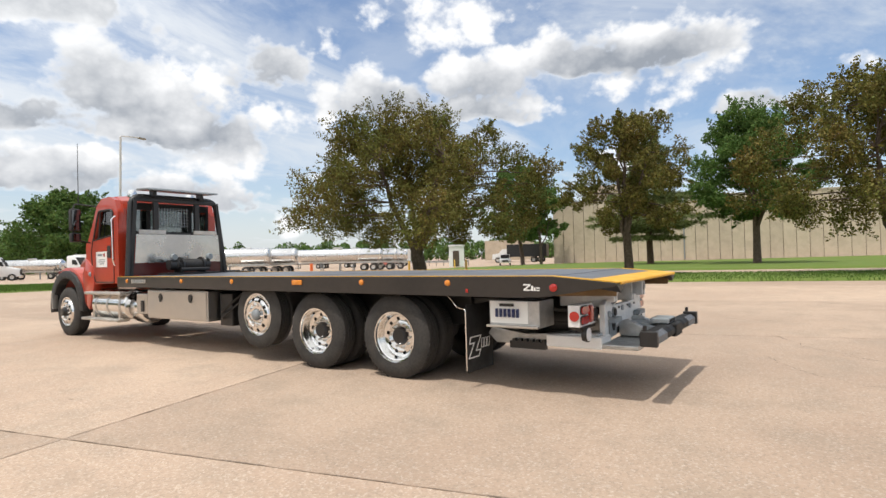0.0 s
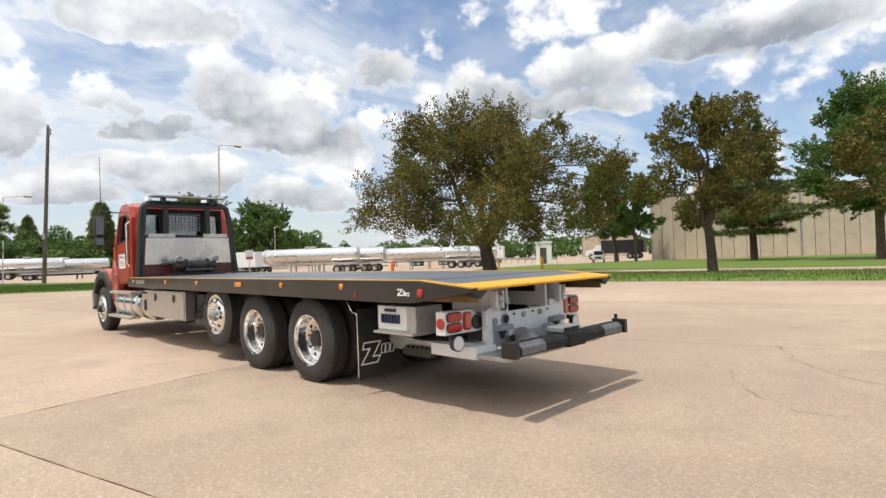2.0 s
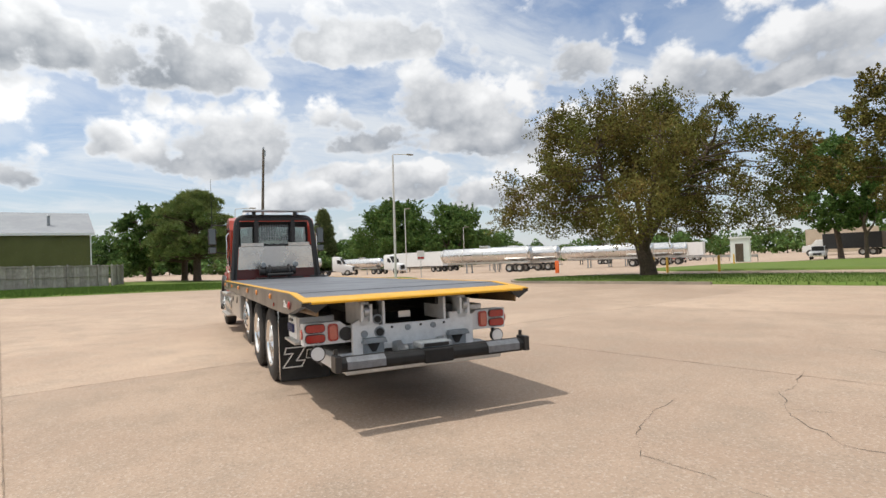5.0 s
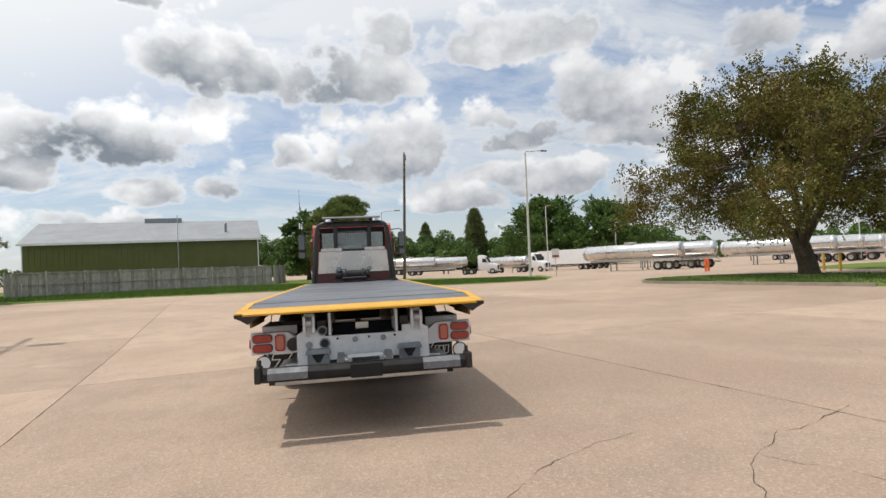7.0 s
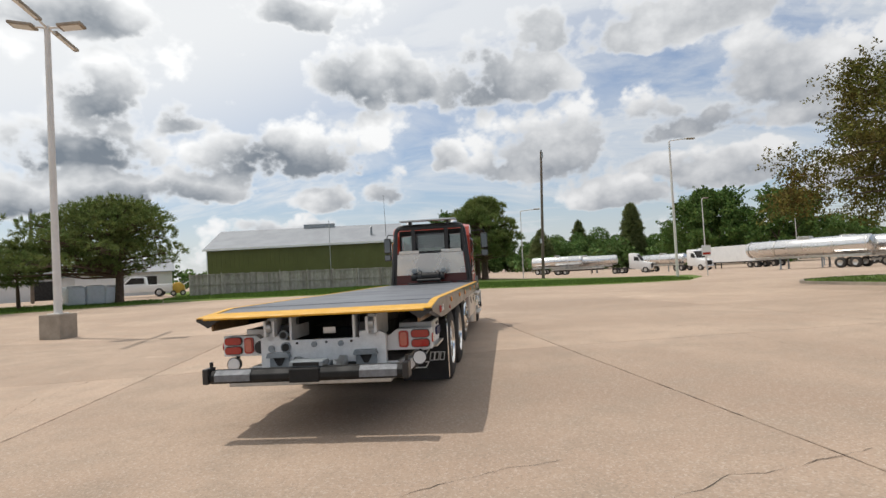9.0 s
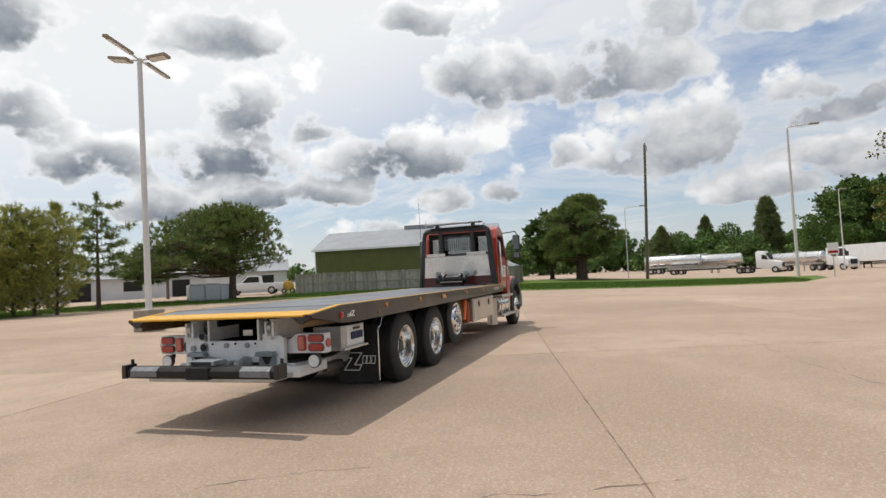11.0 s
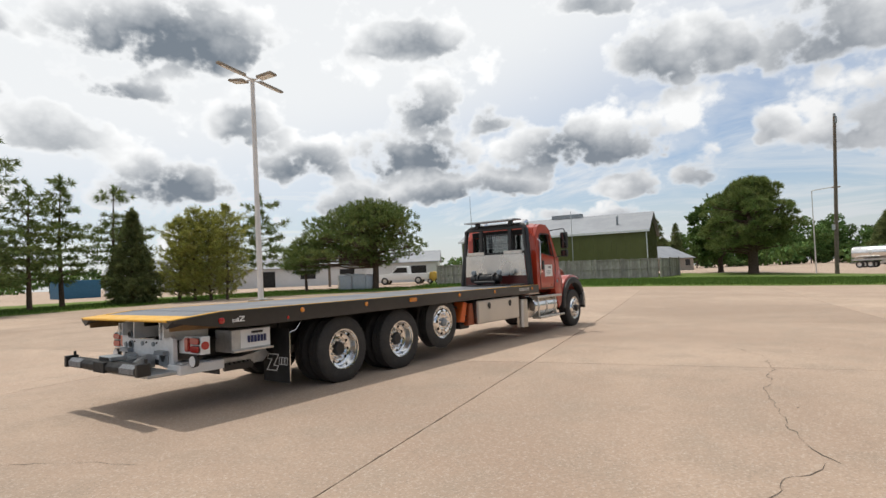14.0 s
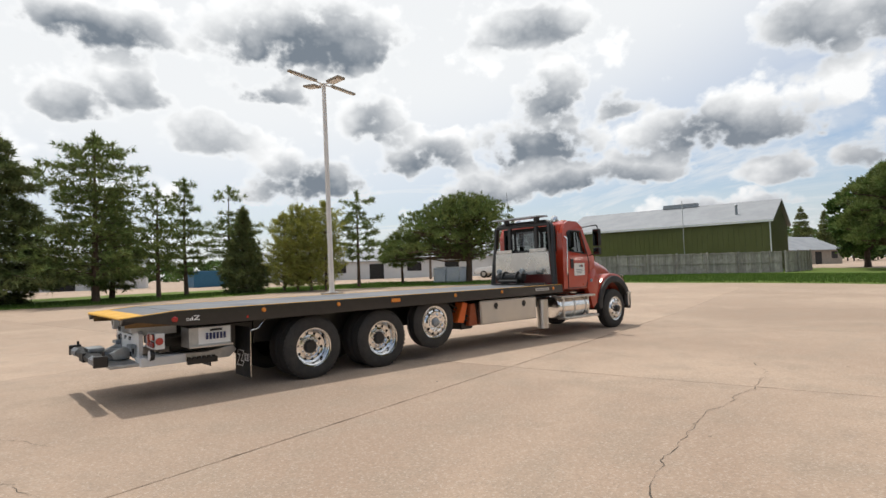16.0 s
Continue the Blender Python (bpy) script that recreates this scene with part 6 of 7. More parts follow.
conifer(150.0, 30.0, 12.0, 6.0, 0.5, 0.2, 59, "leafdark", "small spruce beyond the shed", 18, 8, 0.1, 0.6, 8, 0.8, step=0.4, tw=0.06)
conifer(142.0, 32.5, 12.6, 6.6, 0.5, 0.2, 60, "leafdark", "small spruce beyond the shed", 18, 8, 0.1, 0.6, 8, 0.8, step=0.4, tw=0.06)
conifer(218.0, -51.0, 24.5, 10.5, 0.5, 0.4, 61, "leafdark", "tall dark spire of a spruce before the woods", 40, 11, 0.1, 1.3, 8, 0.42, 0, 0.1, step=0.7, tw=0.15)
conifer(242.0, -34.0, 21.0, 15.0, 0.5, 0.4, 65, "leafdark", "broad dark spruce before the woods", 30, 10, 0.14, 1.3, 8, 0.9, 0, 0.15, step=0.8, tw=0.16)
conifer(214.0, -16.0, 16.0, 13.0, 0.5, 0.4, 66, "leafdark", "broad dark spruce before the woods", 26, 10, 0.14, 1.2, 8, 0.7, 0, 0.2, step=0.8, tw=0.16)
broadleaf(163.0, -61.0, 21.5, 27.0, 1.5, 0.5, 62, "leafgreen", "large spreading green tree before the woods", 70, 40000, 0.62, 0.14, (0, 0), 0.7)
broadleaf(152.0, -76.0, 19.0, 24.0, 1.2, 0.5, 63, "leafgreen", "large green tree before the woods", 56, 32000, 0.62, 0.14)

# far woods
def woods(name, spots, seed, label, leaf=0.75, per=620):
    rng = np.random.default_rng(seed)
    pts = []
    bm = bmesh.new()
    for x, y, h, w in spots:
        z0 = ground_z(x, y)
        cyl(bm, (x, y, z0 - 0.2), (x, y, z0 + h * 0.5), 0.22, 0.12, 6)
        n = int(per * (w / 8) * (h / 9))
        lob = 9
        for i in range(lob):
            c = np.array([rng.normal() * w * 0.24, rng.normal() * w * 0.24, h * (0.12 + 0.72 * (i + 0.5) / lob)])
            k = rng.normal(size=(n // lob, 3))
            k *= (w * rng.uniform(0.18, 0.27)) * rng.uniform(0.6, 1.0, (len(k), 1)) / np.linalg.norm(k, axis=1, keepdims=True)
            k[:, 2] *= h / w * 0.75
            pts.append(c + k + np.array([x, y, z0]))
    v, f = leaf_quads(np.concatenate(pts), leaf, rng)
    base = mesh_np(name, v, f, "woods")
    tagged(base, label, "woods", kind="stuff")
    me = part("woodland_trunks", bm, "bark")
    tagged(me, "dark trunks of the far woods", "woods", kind="stuff")
    return base


rw = np.random.default_rng(77)
spots = []
for a in np.arange(-32.0, 9.0, 0.95):
    r = 222 + rw.uniform(-8, 26)
    spots.append((r * math.cos(radians(a)), r * math.sin(radians(a)), rw.uniform(12.5, 17.5), rw.uniform(11, 16)))
for a in np.arange(9.0, 16, 1.2):
    r = 200 + rw.uniform(-4, 8)
    spots.append((r * math.cos(radians(a)), r * math.sin(radians(a)), rw.uniform(9, 14), rw.uniform(9, 13)))
woods("near_woods", spots, 5, "belt of mixed green woods behind the yard", 0.8, 900)
spots = []
for a in np.arange(-72.0, -30.0, 0.9):
    r = 245 + rw.uniform(-15, 25)
    spots.append((r * math.cos(radians(a)), r * math.sin(radians(a)), rw.uniform(7.0, 11.5), rw.uniform(9, 14)))
for a in np.arange(-26.0, 100.0, 1.6):
    r = 205 + rw.uniform(-15, 35)
    spots.append((r * math.cos(radians(a)), r * math.sin(radians(a)), rw.uniform(6.0, 9.0), rw.uniform(9, 15)))
woods("far_woods", spots, 6, "distant line of green woods on the horizon", 1.1, 420)

# ---- poles ----
def lamp_post():
    x, y = 10.38, 11.96
    z = ground_z(x, y)
    t = thing("lamp_post", "tall white lamp post with four flat heads on a concrete base", "lamp post", at=Matrix.Translation((x, y, z)))
    bm = bmesh.new()
    prism(bm, [(-0.36, -0.36), (0.36, -0.36), (0.36, 0.36), (-0.36, 0.36)], "z", -0.1, 0.76, 0.03)
    part("footing", bm, "cement", t, "square worn concrete footing")
    bm = bmesh.new()
    tube(bm, [(0, 0, 0.74), (-0.13, 0.0, 9.84)], 0.1, 14, True, [0.115, 0.085])
    part("pole", bm, "steelpole", t, "white painted steel pole", True)
    bm = bmesh.new()
    box(bm, -0.2, 0.2, -0.2, 0.2, 0.755, 0.785, 0.01)
    part("base_plate", bm, "steelpole", t)
    top = Vector((-0.13, 0.0, 9.82))
    for k in range(4):
        a = radians(16 + 90 * k)
        d = Vector((math.cos(a), math.sin(a), 0))
        long = k % 2 == 0
        out, size = (1.22, 1.55) if long else (0.70, 0.72)
        bm = bmesh.new()
        tube(bm, [top - Vector((0, 0, 0.04)), top + d * (out - size / 2 + 0.1)], 0.035, 8)
        part("arm", bm, "steelpole", t, "", True)
        bm = bmesh.new()
        m = Matrix.Translation(top + Vector((0, 0, 0.03)) + d * out) @ Matrix.Rotation(a, 4, "Z") @ pose(0, 0, 0, 0, 0 if long else -7, 0)
        obox(bm, m, size, 0.17 if long else 0.46, 0.10, 0.03)
        head = part("lamp_head", bm, "cement", t, "narrow beige lamp head" if long else "flat beige lamp head", True)
        bm = bmesh.new()
        obox(bm, m @ Matrix.Translation((0, 0, -0.058)), size * 0.75, 0.12 if long else 0.36, 0.012)
        part("lens", bm, "white", head)


lamp_post()


def arm_lamp(x, y, base_z, top, arm_dir, arm=2.2, r=0.10, name="street_lamp", head=True, label="slim pale street lamp with one long arm"):
    t = thing(name, label, "street lamp", at=Matrix.Translation((x, y, base_z)))
    bm = bmesh.new()
    tx, ty, tz = top
    tube(bm, [(0, 0, -0.1), (tx - x, ty - y, tz - base_z)], r, 12, True, [r, r * 0.6])
    part("pole", bm, "steelpole", t, "pale steel pole", True)
    if head:
        d = Vector((math.cos(arm_dir), math.sin(arm_dir), 0))
        p = Vector((tx - x, ty - y, tz - base_z))
        bm = bmesh.new()
        tube(bm, rounded([p - Vector((0, 0, 0.25)), p + Vector((0, 0, 0.1)), p + d * arm + Vector((0, 0, 0.28))], 0.2), 0.05, 8)
        part("arm", bm, "steelpole", t, "", True)
        bm = bmesh.new()
        obox(bm, Matrix.Translation(p + d * (arm + 0.3) + Vector((0, 0, 0.26))) @ Matrix.Rotation(arm_dir, 4, "Z"), 0.75, 0.28, 0.14, 0.05)
        part("lamp_head", bm, "cement", t, "", True)


arm_lamp(46.75, -17.2, 0.0, (45.9, -17.05, 12.0), radians(-75), 1.8, 0.13)
arm_lamp(70.1, -27.6, 0.1, (70.0, -27.6, 9.0), radians(-80), 0.2, 0.08, label="slim far street lamp with a small flat head")
arm_lamp(66.2, -4.1, 0.3, (65.8, -4.2, 8.6), radians(-80), 1.8, 0.07)
arm_lamp(120.0, -63.0, 0.0, (120, -63, 9.6), radians(-80), 0.8, 0.09, label="slim far street lamp with a small flat head")
arm_lamp(52.0, -60.0, 0.0, (52, -60, 9.0), radians(-80), 0.01, 0.06, head=False, name="steel_mast", label="thin grey steel mast beside the road")


def wood_pole(x, y, z, h, lean, label, r=0.15, arm=True):
    t = thing("utility_pole", label, "utility pole", at=Matrix.Translation((x, y, z)))
    bm = bmesh.new()
    tube(bm, [(0, 0, -0.1), (lean[0], lean[1], h)], r, 12, True, [r, r * 0.72])
    part("pole", bm, "polewood", t, "weathered grey-brown wooden pole", True)
    bm = bmesh.new()
    cyl(bm, (lean[0] + 0.05, lean[1], h - 0.2), (lean[0] + 0.05, lean[1], h + 0.25), 0.10, seg=12)
    cyl(bm, (lean[0] - 0.2, lean[1] - 0.1, h - 0.7), (lean[0] - 0.2, lean[1] - 0.1, h - 0.1), 0.09, seg=10)
    part("pole_fitting", bm, "castgrey", t, "", True)
    bm = bmesh.new()
    box(bm, -0.22, -0.12, -0.12, 0.12, h * 0.28, h * 0.28 + 0.5, 0.02)
    part("meter_box", bm, "galv", t)


wood_pole(58.3, -6.05, 0.15, 14.4, (0.3, -0.65), "bare weathered wooden utility pole on the front lawn", 0.18)
wood_pole(36.9, 37.1, 0.9, 7.6, (0, 0), "short wooden utility pole among white sheds", 0.14)

# ---- concrete building ----
bx, by = 34.7, -79.7
bld = thing("concrete_building", "long windowless building of ribbed beige concrete panels", "building", at=Matrix.Translation((bx, by, 0.0)) @ Matrix.Rotation(LOT, 4, "Z"))
bm = bmesh.new()
box(bm, -88, -0.05, -60, -0.25, -0.2, 9.25)
part("core", bm, "dark", bld, "dark wall behind the panel joints")
bm = bmesh.new()
box(bm, -88, 0.06, -60, 0.06, 9.38, 9.62, 0.02)
part("roof_edge", bm, "panel", bld, "pale concrete coping")
bm = bmesh.new()
box(bm, -14, -5, -24, -9, 9.4, 13.0, 0.05)
part("penthouse", bm, "panel", bld, "plain roof block")
pan_bm = bmesh.new()
prism(pan_bm, [(0.03, 0.0), (1.60, 0.0), (1.60, -0.24), (0.03, -0.24)], "z", -0.2, 9.40, 0.02)
pan_me = bpy.data.meshes.new("panel")
pan_bm.to_mesh(pan_me)
pan_bm.free()
pan_me.materials.append(M["panel"])
for i in range(52):
    p = new("wall_panel", pan_me)
    p.parent = bld
    p.location = (-1.63 * (i + 1), 0.0 - 0.006 * (i % 3), 0)
for i in range(34):
    p = new("wall_panel", pan_me)
    p.parent = bld
    p.matrix_local = Matrix.Translation((0.0, -1.63 * i - 0.02, 0)) @ pose(0, 0, 0, 0, 0, -90)
for x in (-19.6, -46.0):
    bm = bmesh.new()
    cyl(bm, (x, 0.10, 0.1), (x, 0.10, 9.3), 0.09, seg=10)
    part("downpipe", bm, "castgrey", bld, "dark vertical downpipe", True)

# ---- green shed and fence ----
sx, sy = 53.56, 9.2
shed = thing("green_shed", "long green steel shed with a pale metal roof", "shed", at=Matrix.Translation((sx, sy, 0.45)) @ Matrix.Rotation(radians(11.0), 4, "Z"))
SL, SW, SE, SR = 20.0, 12.2, 4.84, 7.08
bm = bmesh.new()
prism(bm, [(0, 0), (SW, 0), (SW, SE), (SW / 2, SR - 0.08), (0, SE)], "y", 0, SL)
part("wall", bm, "shedgreen", shed, "green ribbed steel siding")
bm = bmesh.new()
for i in range(int(SL / 0.46)):
    box(bm, -0.028, 0.0, 0.2 + i * 0.46, 0.25 + i * 0.46, 0.0, SE - 0.1)
for i in range(int(SW / 0.46)):
    x = 0.2 + i * 0.46
    box(bm, x, x + 0.05, -0.028, 0.0, 0.0, SE - 0.1 + min(x, SW - x) * (SR - SE) / (SW / 2) * 0.95)
tagged(part("siding_ribs", bm, "shedgreen", shed), kind="stuff")
for k in (0, 1):
    bm = bmesh.new()
    if k == 0:
        prism(bm, [(-0.35, SE - 0.16), (SW / 2, SR), (SW / 2, SR + 0.08), (-0.35, SE - 0.06)], "y", -0.35, SL + 0.35)
    else:
        prism(bm, [(SW + 0.35, SE - 0.16), (SW / 2, SR), (SW / 2, SR + 0.08), (SW + 0.35, SE - 0.06)], "y", -0.35, SL + 0.35)
    part("roof", bm, "shedroof", shed, "pale ribbed metal roof")
bm = bmesh.new()
box(bm, -0.36, -0.30, -0.36, SL + 0.36, SE - 0.22, SE - 0.02)
box(bm, -0.06, 0.06, -0.07, 0.02, 0, SE)
box(bm, -0.06, 0.06, SL - 0.02, SL + 0.07, 0, SE)
part("trim", bm, "white", shed, "white eave trim and corner boards")
bm = bmesh.new()
box(bm, SW / 2 - 0.4, SW / 2 + 0.4, 7.4, 10.9, SR - 0.05, SR + 0.42, 0.03)
part("ridge_vent", bm, "castgrey", shed, "grey ridge ventilator")
bm = bmesh.new()
cyl(bm, (2.0, 3.0, 5.4), (2.0, 3.0, 6.5), 0.12, seg=12)
cyl(bm, (2.0, 3.0, 6.5), (2.0, 3.0, 6.65), 0.2, 0.05, 12)
part("flue", bm, "castgrey", shed, "", True)
bm = bmesh.new()
cyl(bm, (-0.42, 7.3, 0.3), (-0.42, 7.3, 7.2), 0.035, seg=8)
part("service_mast", bm, "galv", shed)


def board_fence(p0, p1, h=1.85, label="weathered grey board fence along the lawn"):
    p0, p1 = Vector((*p0, 0)), Vector((*p1, 0))
    ln = (p1 - p0).length
    d = (p1 - p0).normalized()
    t = thing("board_fence", label, "fence", at=Matrix.Translation((p0.x, p0.y, ground_z(p0.x, p0.y))) @ Matrix.Rotation(math.atan2(d.y, d.x), 4, "Z"))
    rg = random.Random(4)
    bmb = bmesh.new()
    box(bmb, 0, 0.195, -0.011, 0.011, 0.05, h)
    me = bpy.data.meshes.new("fence_board")
    bmb.to_mesh(me)
    bmb.free()
    me.materials.append(M["oldwood"])
    dz = (ground_z(p1.x, p1.y) - ground_z(p0.x, p0.y)) / ln
    for i in range(int(ln / 0.203)):
        o = new("fence_board", me)
        o.parent = t
        o.matrix_local = Matrix.Translation((i * 0.203, rg.uniform(-0.006, 0.006), dz * i * 0.203 + rg.uniform(-0.035, 0.035))) @ pose(0, 0, 0, 0, rg.uniform(-0.6, 0.6), 0)
    for i in range(int(ln / 2.5) + 1):
        x = min(ln, i * 2.5)
        bm = bmesh.new()
        box(bm, x - 0.06, x + 0.06, -0.15, -0.03, -0.05 + dz * x, h + 0.08 + dz * x, 0.008)
        part("fence_post", bm, "oldwood", t)
    for z in (0.93, 1.78):
        bm = bmesh.new()
        tubez = [(0, -0.03, z), (ln, -0.03, z + dz * ln)]
        m, l2 = frame_to(*tubez)
        b = bmesh.new()
        box(b, -0.045, 0.045, -0.02, 0.02, 0, l2)
        b.transform(m)
        add(bm, b)
        part("fence_rail", bm, "oldwood", t)


board_fence((39.0, 24.5), (51.5, 7.5))
board_fence((51.5, 7.5), (57.0, 7.0), label="short return of the weathered board fence")

# ---- low white sheds on the left ----
def white_shed(x, y, ang, ln, w, eave, ridge, label, mat="whitewall"):
    t = thing("low_building", label, "building", at=Matrix.Translation((x, y, ground_z(x, y) - 0.1)) @ Matrix.Rotation(radians(ang), 4, "Z"))
    bm = bmesh.new()
    prism(bm, [(0, 0), (w, 0), (w, eave), (w / 2, ridge - 0.05), (0, eave)], "y", 0, ln)
    part("wall", bm, mat, t)
    for s in (0, 1):
        bm = bmesh.new()
        a = -0.3 if s == 0 else w + 0.3
        prism(bm, [(a, eave - 0.1), (w / 2, ridge), (w / 2, ridge + 0.06), (a, eave - 0.02)], "y", -0.3, ln + 0.3)
        part("roof", bm, "shedroof", t, "pale metal roof")
    for k in range(int(ln / 5)):
        bm = bmesh.new()
        box(bm, -0.03, 0.02, 1.5 + k * 5, 3.4 + k * 5, 0.1 if k % 2 else 1.0, 2.1, 0.01)
        part("doorway" if k % 2 else "window", bm, "dark", t)
    return t


white_shed(54.0, 41.5, 50, 36.0, 9, 2.5, 4.2, "long low white workshop with a pale roof")
white_shed(52.5, 34.5, 35, 9.0, 7, 2.6, 4.0, "small white gabled workshop")
white_shed(14.0, 58.0, 75, 16, 8, 2.4, 3.9, "low white house far behind the pines")
white_shed(1.0, 61.0, 85, 11, 8, 2.4, 3.9, "low pale house far behind the pines")
white_shed(106.0, 16.5, 80, 16, 9, 2.4, 4.6, "low brown house beyond the lawn", "cement")
bm = bmesh.new()
box(bm, 16.2, 19.6, 49.0, 51.2, 0.7, 2.5, 0.05)
tagged(part("dumpster", bm, "blue"), "blue steel container behind the pines", "container")


def bag(x, y, s, rot):
    z = ground_z(x, y)
    bm = bmesh.new()
    box(bm, -0.55 * s, 0.55 * s, -0.55 * s, 0.55 * s, 0.0, 1.35 * s, 0.16, 3)
    for v in bm.verts:
        v.co += Vector(noise.noise_vector(v.co * 2.3 + Vector((x, y, 0)))) * 0.07
    ob = part("wrapped_pallet", bm, "wrap", None, "", True)
    ob.matrix_world = Matrix.Translation((x, y, z - 0.02)) @ Matrix.Rotation(rot, 4, "Z")
    tagged(ob, "load wrapped in clear and white plastic sheeting", "pallet", "wrapped loads")


for i, (x, y) in enumerate(((29.85, 27.35), (30.65, 26.6), (31.4, 25.9), (30.75, 28.35), (31.55, 27.5))):
    bag(x, y, 0.98 + 0.05 * (i % 2), 0.7 + 0.1 * i)


# ---- vehicles far off ----
def small_wheel(parent, x, y, r, w=0.24):
    wh = new("wheel")
    wh.parent = parent
    wh.location = (x, y, r)
    bm = bmesh.new()
    lathe(bm, [(r * 0.55, -w / 2), (r * 0.9, -w / 2), (r, -w / 2 + 0.03), (r, w / 2 - 0.03), (r * 0.9, w / 2), (r * 0.55, w / 2), (r * 0.55, -w / 2)], 20)
    part("tyre", bm, "rubber", wh, "", True)
    bm = bmesh.new()
    lathe(bm, [(0.02, -w * 0.3), (r * 0.55, -w * 0.4), (r * 0.56, w * 0.4), (0.02, w * 0.3)], 14)
    part("rim", bm, "alu", wh, "", True)


def pickup(x, y, ang, paint, label):
    t = thing("pickup_truck", label, "pickup", at=Matrix.Translation((x, y, ground_z(x, y))) @ Matrix.Rotation(radians(ang), 4, "Z"))
    bm = bmesh.new()
    prism(bm, [(-2.8, 0.45), (-2.8, 1.1), (-0.8, 1.1), (-0.7, 1.15), (1.2, 1.15), (2.5, 1.05), (2.75, 0.9), (2.75, 0.45)], "y", -0.92, 0.92, 0.05)
    part("body", bm, paint, t, "", True)
    bm = bmesh.new()
    prism(bm, [(-0.75, 1.1), (-0.65, 1.78), (-0.45, 1.86), (0.5, 1.86), (1.25, 1.14)], "y", -0.80, 0.80, 0.05)
    part("cabin", bm, paint, t, "", True)
    for s in (1, -1):
        bm = bmesh.new()
        prism(bm, [(-0.6, 1.2), (-0.55, 1.72), (0.42, 1.75), (0.98, 1.2)], "y", min(s * 0.79, s * 0.808), max(s * 0.79, s * 0.808))
        part("window", bm, "dark", t)
    bm = bmesh.new()
    prism(bm, [(0.60, 1.80), (1.18, 1.2), (1.21, 1.2), (0.63, 1.81)], "y", -0.72, 0.72)
    part("windscreen", bm, "dark", t)
    bm = bmesh.new()
    box(bm, 2.70, 2.82, -0.9, 0.9, 0.42, 0.62, 0.03)
    part("bumper", bm, "chrome", t)
    bm = bmesh.new()
    box(bm, 2.74, 2.765, -0.5, 0.5, 0.66, 0.92, 0.01)
    part("grille", bm, "dark", t)
    for s in (1, -1):
        for xx in (-1.75, 1.8):
            small_wheel(t, xx, s * 0.82, 0.38)
        bm = bmesh.new()
        box(bm, 2.72, 2.77, s * 0.72 - 0.14, s * 0.72 + 0.14, 0.72, 0.92, 0.02)
        part("headlamp", bm, "white", t)


pickup(41.65, 31.0, 118, "white", "white pickup parked behind the old pine")
pickup(42.85, -78.1, 118, "white", "white pickup parked by the building entrance")


def tank_trailer(x, y, ang, label, ln=12.6, r=0.92, at_z=None):
    """A polished tank trailer; its rear is at the origin and it runs along +x."""
    t = thing("tank_trailer", label, "trailer", "parked tank trailers", at=Matrix.Translation((x, y, ground_z(x, y))) @ Matrix.Rotation(radians(ang), 4, "Z"))
    bm = bmesh.new()
    zc = 2.25
    lathe(bm, [(0.02, 0.0), (r * 0.55, 0.03), (r * 0.86, 0.12), (r, 0.32), (r, ln * 0.45), (r * 0.96, ln - 0.35), (r * 0.84, ln - 0.12), (r * 0.5, ln - 0.03), (0.02, ln)], 32, "x", (0, 0, zc))
    part("tank", bm, "tank", t, "polished steel tank", True)
    for k in range(5):
        bm = bmesh.new()
        xx = 0.35 + k * (ln - 0.8) / 4
        lathe(bm, [(r * 0.97, xx - 0.04), (r + 0.02, xx - 0.03), (r + 0.02, xx + 0.03), (r * 0.97, xx + 0.04)], 32, "x", (0, 0, zc))
        part("ring", bm, "alu", t, "", True)
    bm = bmesh.new()
    box(bm, ln * 0.45, ln * 0.55, -0.35, 0.35, zc + r - 0.05, zc + r + 0.22, 0.04)
    part("manhole", bm, "alu", t)
    bm = bmesh.new()
    for s in (1, -1):
        box(bm, 0.1, ln - 1.0, s * 0.45 - 0.06, s * 0.45 + 0.06, 1.12, 1.34, 0.01)
    box(bm, -0.05, 0.05, -1.1, 1.1, 0.62, 0.80, 0.01)
    part("frame", bm, "alu", t)
    bm = bmesh.new()
    for s in (1, -1):
        box(bm, ln * 0.68, ln * 0.68 + 0.14, s * 0.75 - 0.06, s * 0.75 + 0.06, 0.0, 1.25, 0.01)
        box(bm, ln * 0.68 - 0.1, ln * 0.68 + 0.24, s * 0.75 - 0.13, s * 0.75 + 0.13, 0.0, 0.05)
    tagged(part("landing_gear", bm, "castgrey", t), kind="stuff")
    bm = bmesh.new()
    for s in (1, -1):
        box(bm, 0.4, 3.4, min(s * 0.78, s * 1.2), max(s * 0.78, s * 1.2), 1.08, 1.13, 0.01)
    part("mudguard", bm, "alu", t)
    bm = bmesh.new()
    for s in (1, -1):
        tube(bm, [(-0.1, s * 0.22, 0.9), (-0.02, s * 0.22, zc + r)], 0.02, 6)
    for k in range(7):
        tube(bm, [(-0.08, -0.22, 1.0 + k * 0.3), (-0.08, 0.22, 1.0 + k * 0.3)], 0.015, 6)
    part("ladder", bm, "alu", t)
    for s in (1, -1):
        for xx in (1.2, 2.55):
            small_wheel(t, xx, s * 0.98, 0.51, 0.5)
    return t


for x, y, n in ((52.3, -37.1, 0), (53.0, -41.8, 1), (50.5, -55.3, 2), (51.5, -60.0, 3), (53.0, -64.5, 4), (72.0, -52.0, 5), (78.0, -57.0, 6)):
    tank_trailer(x, y, 35 + 1.5 * (n % 2), "polished steel tank trailer parked in the row")


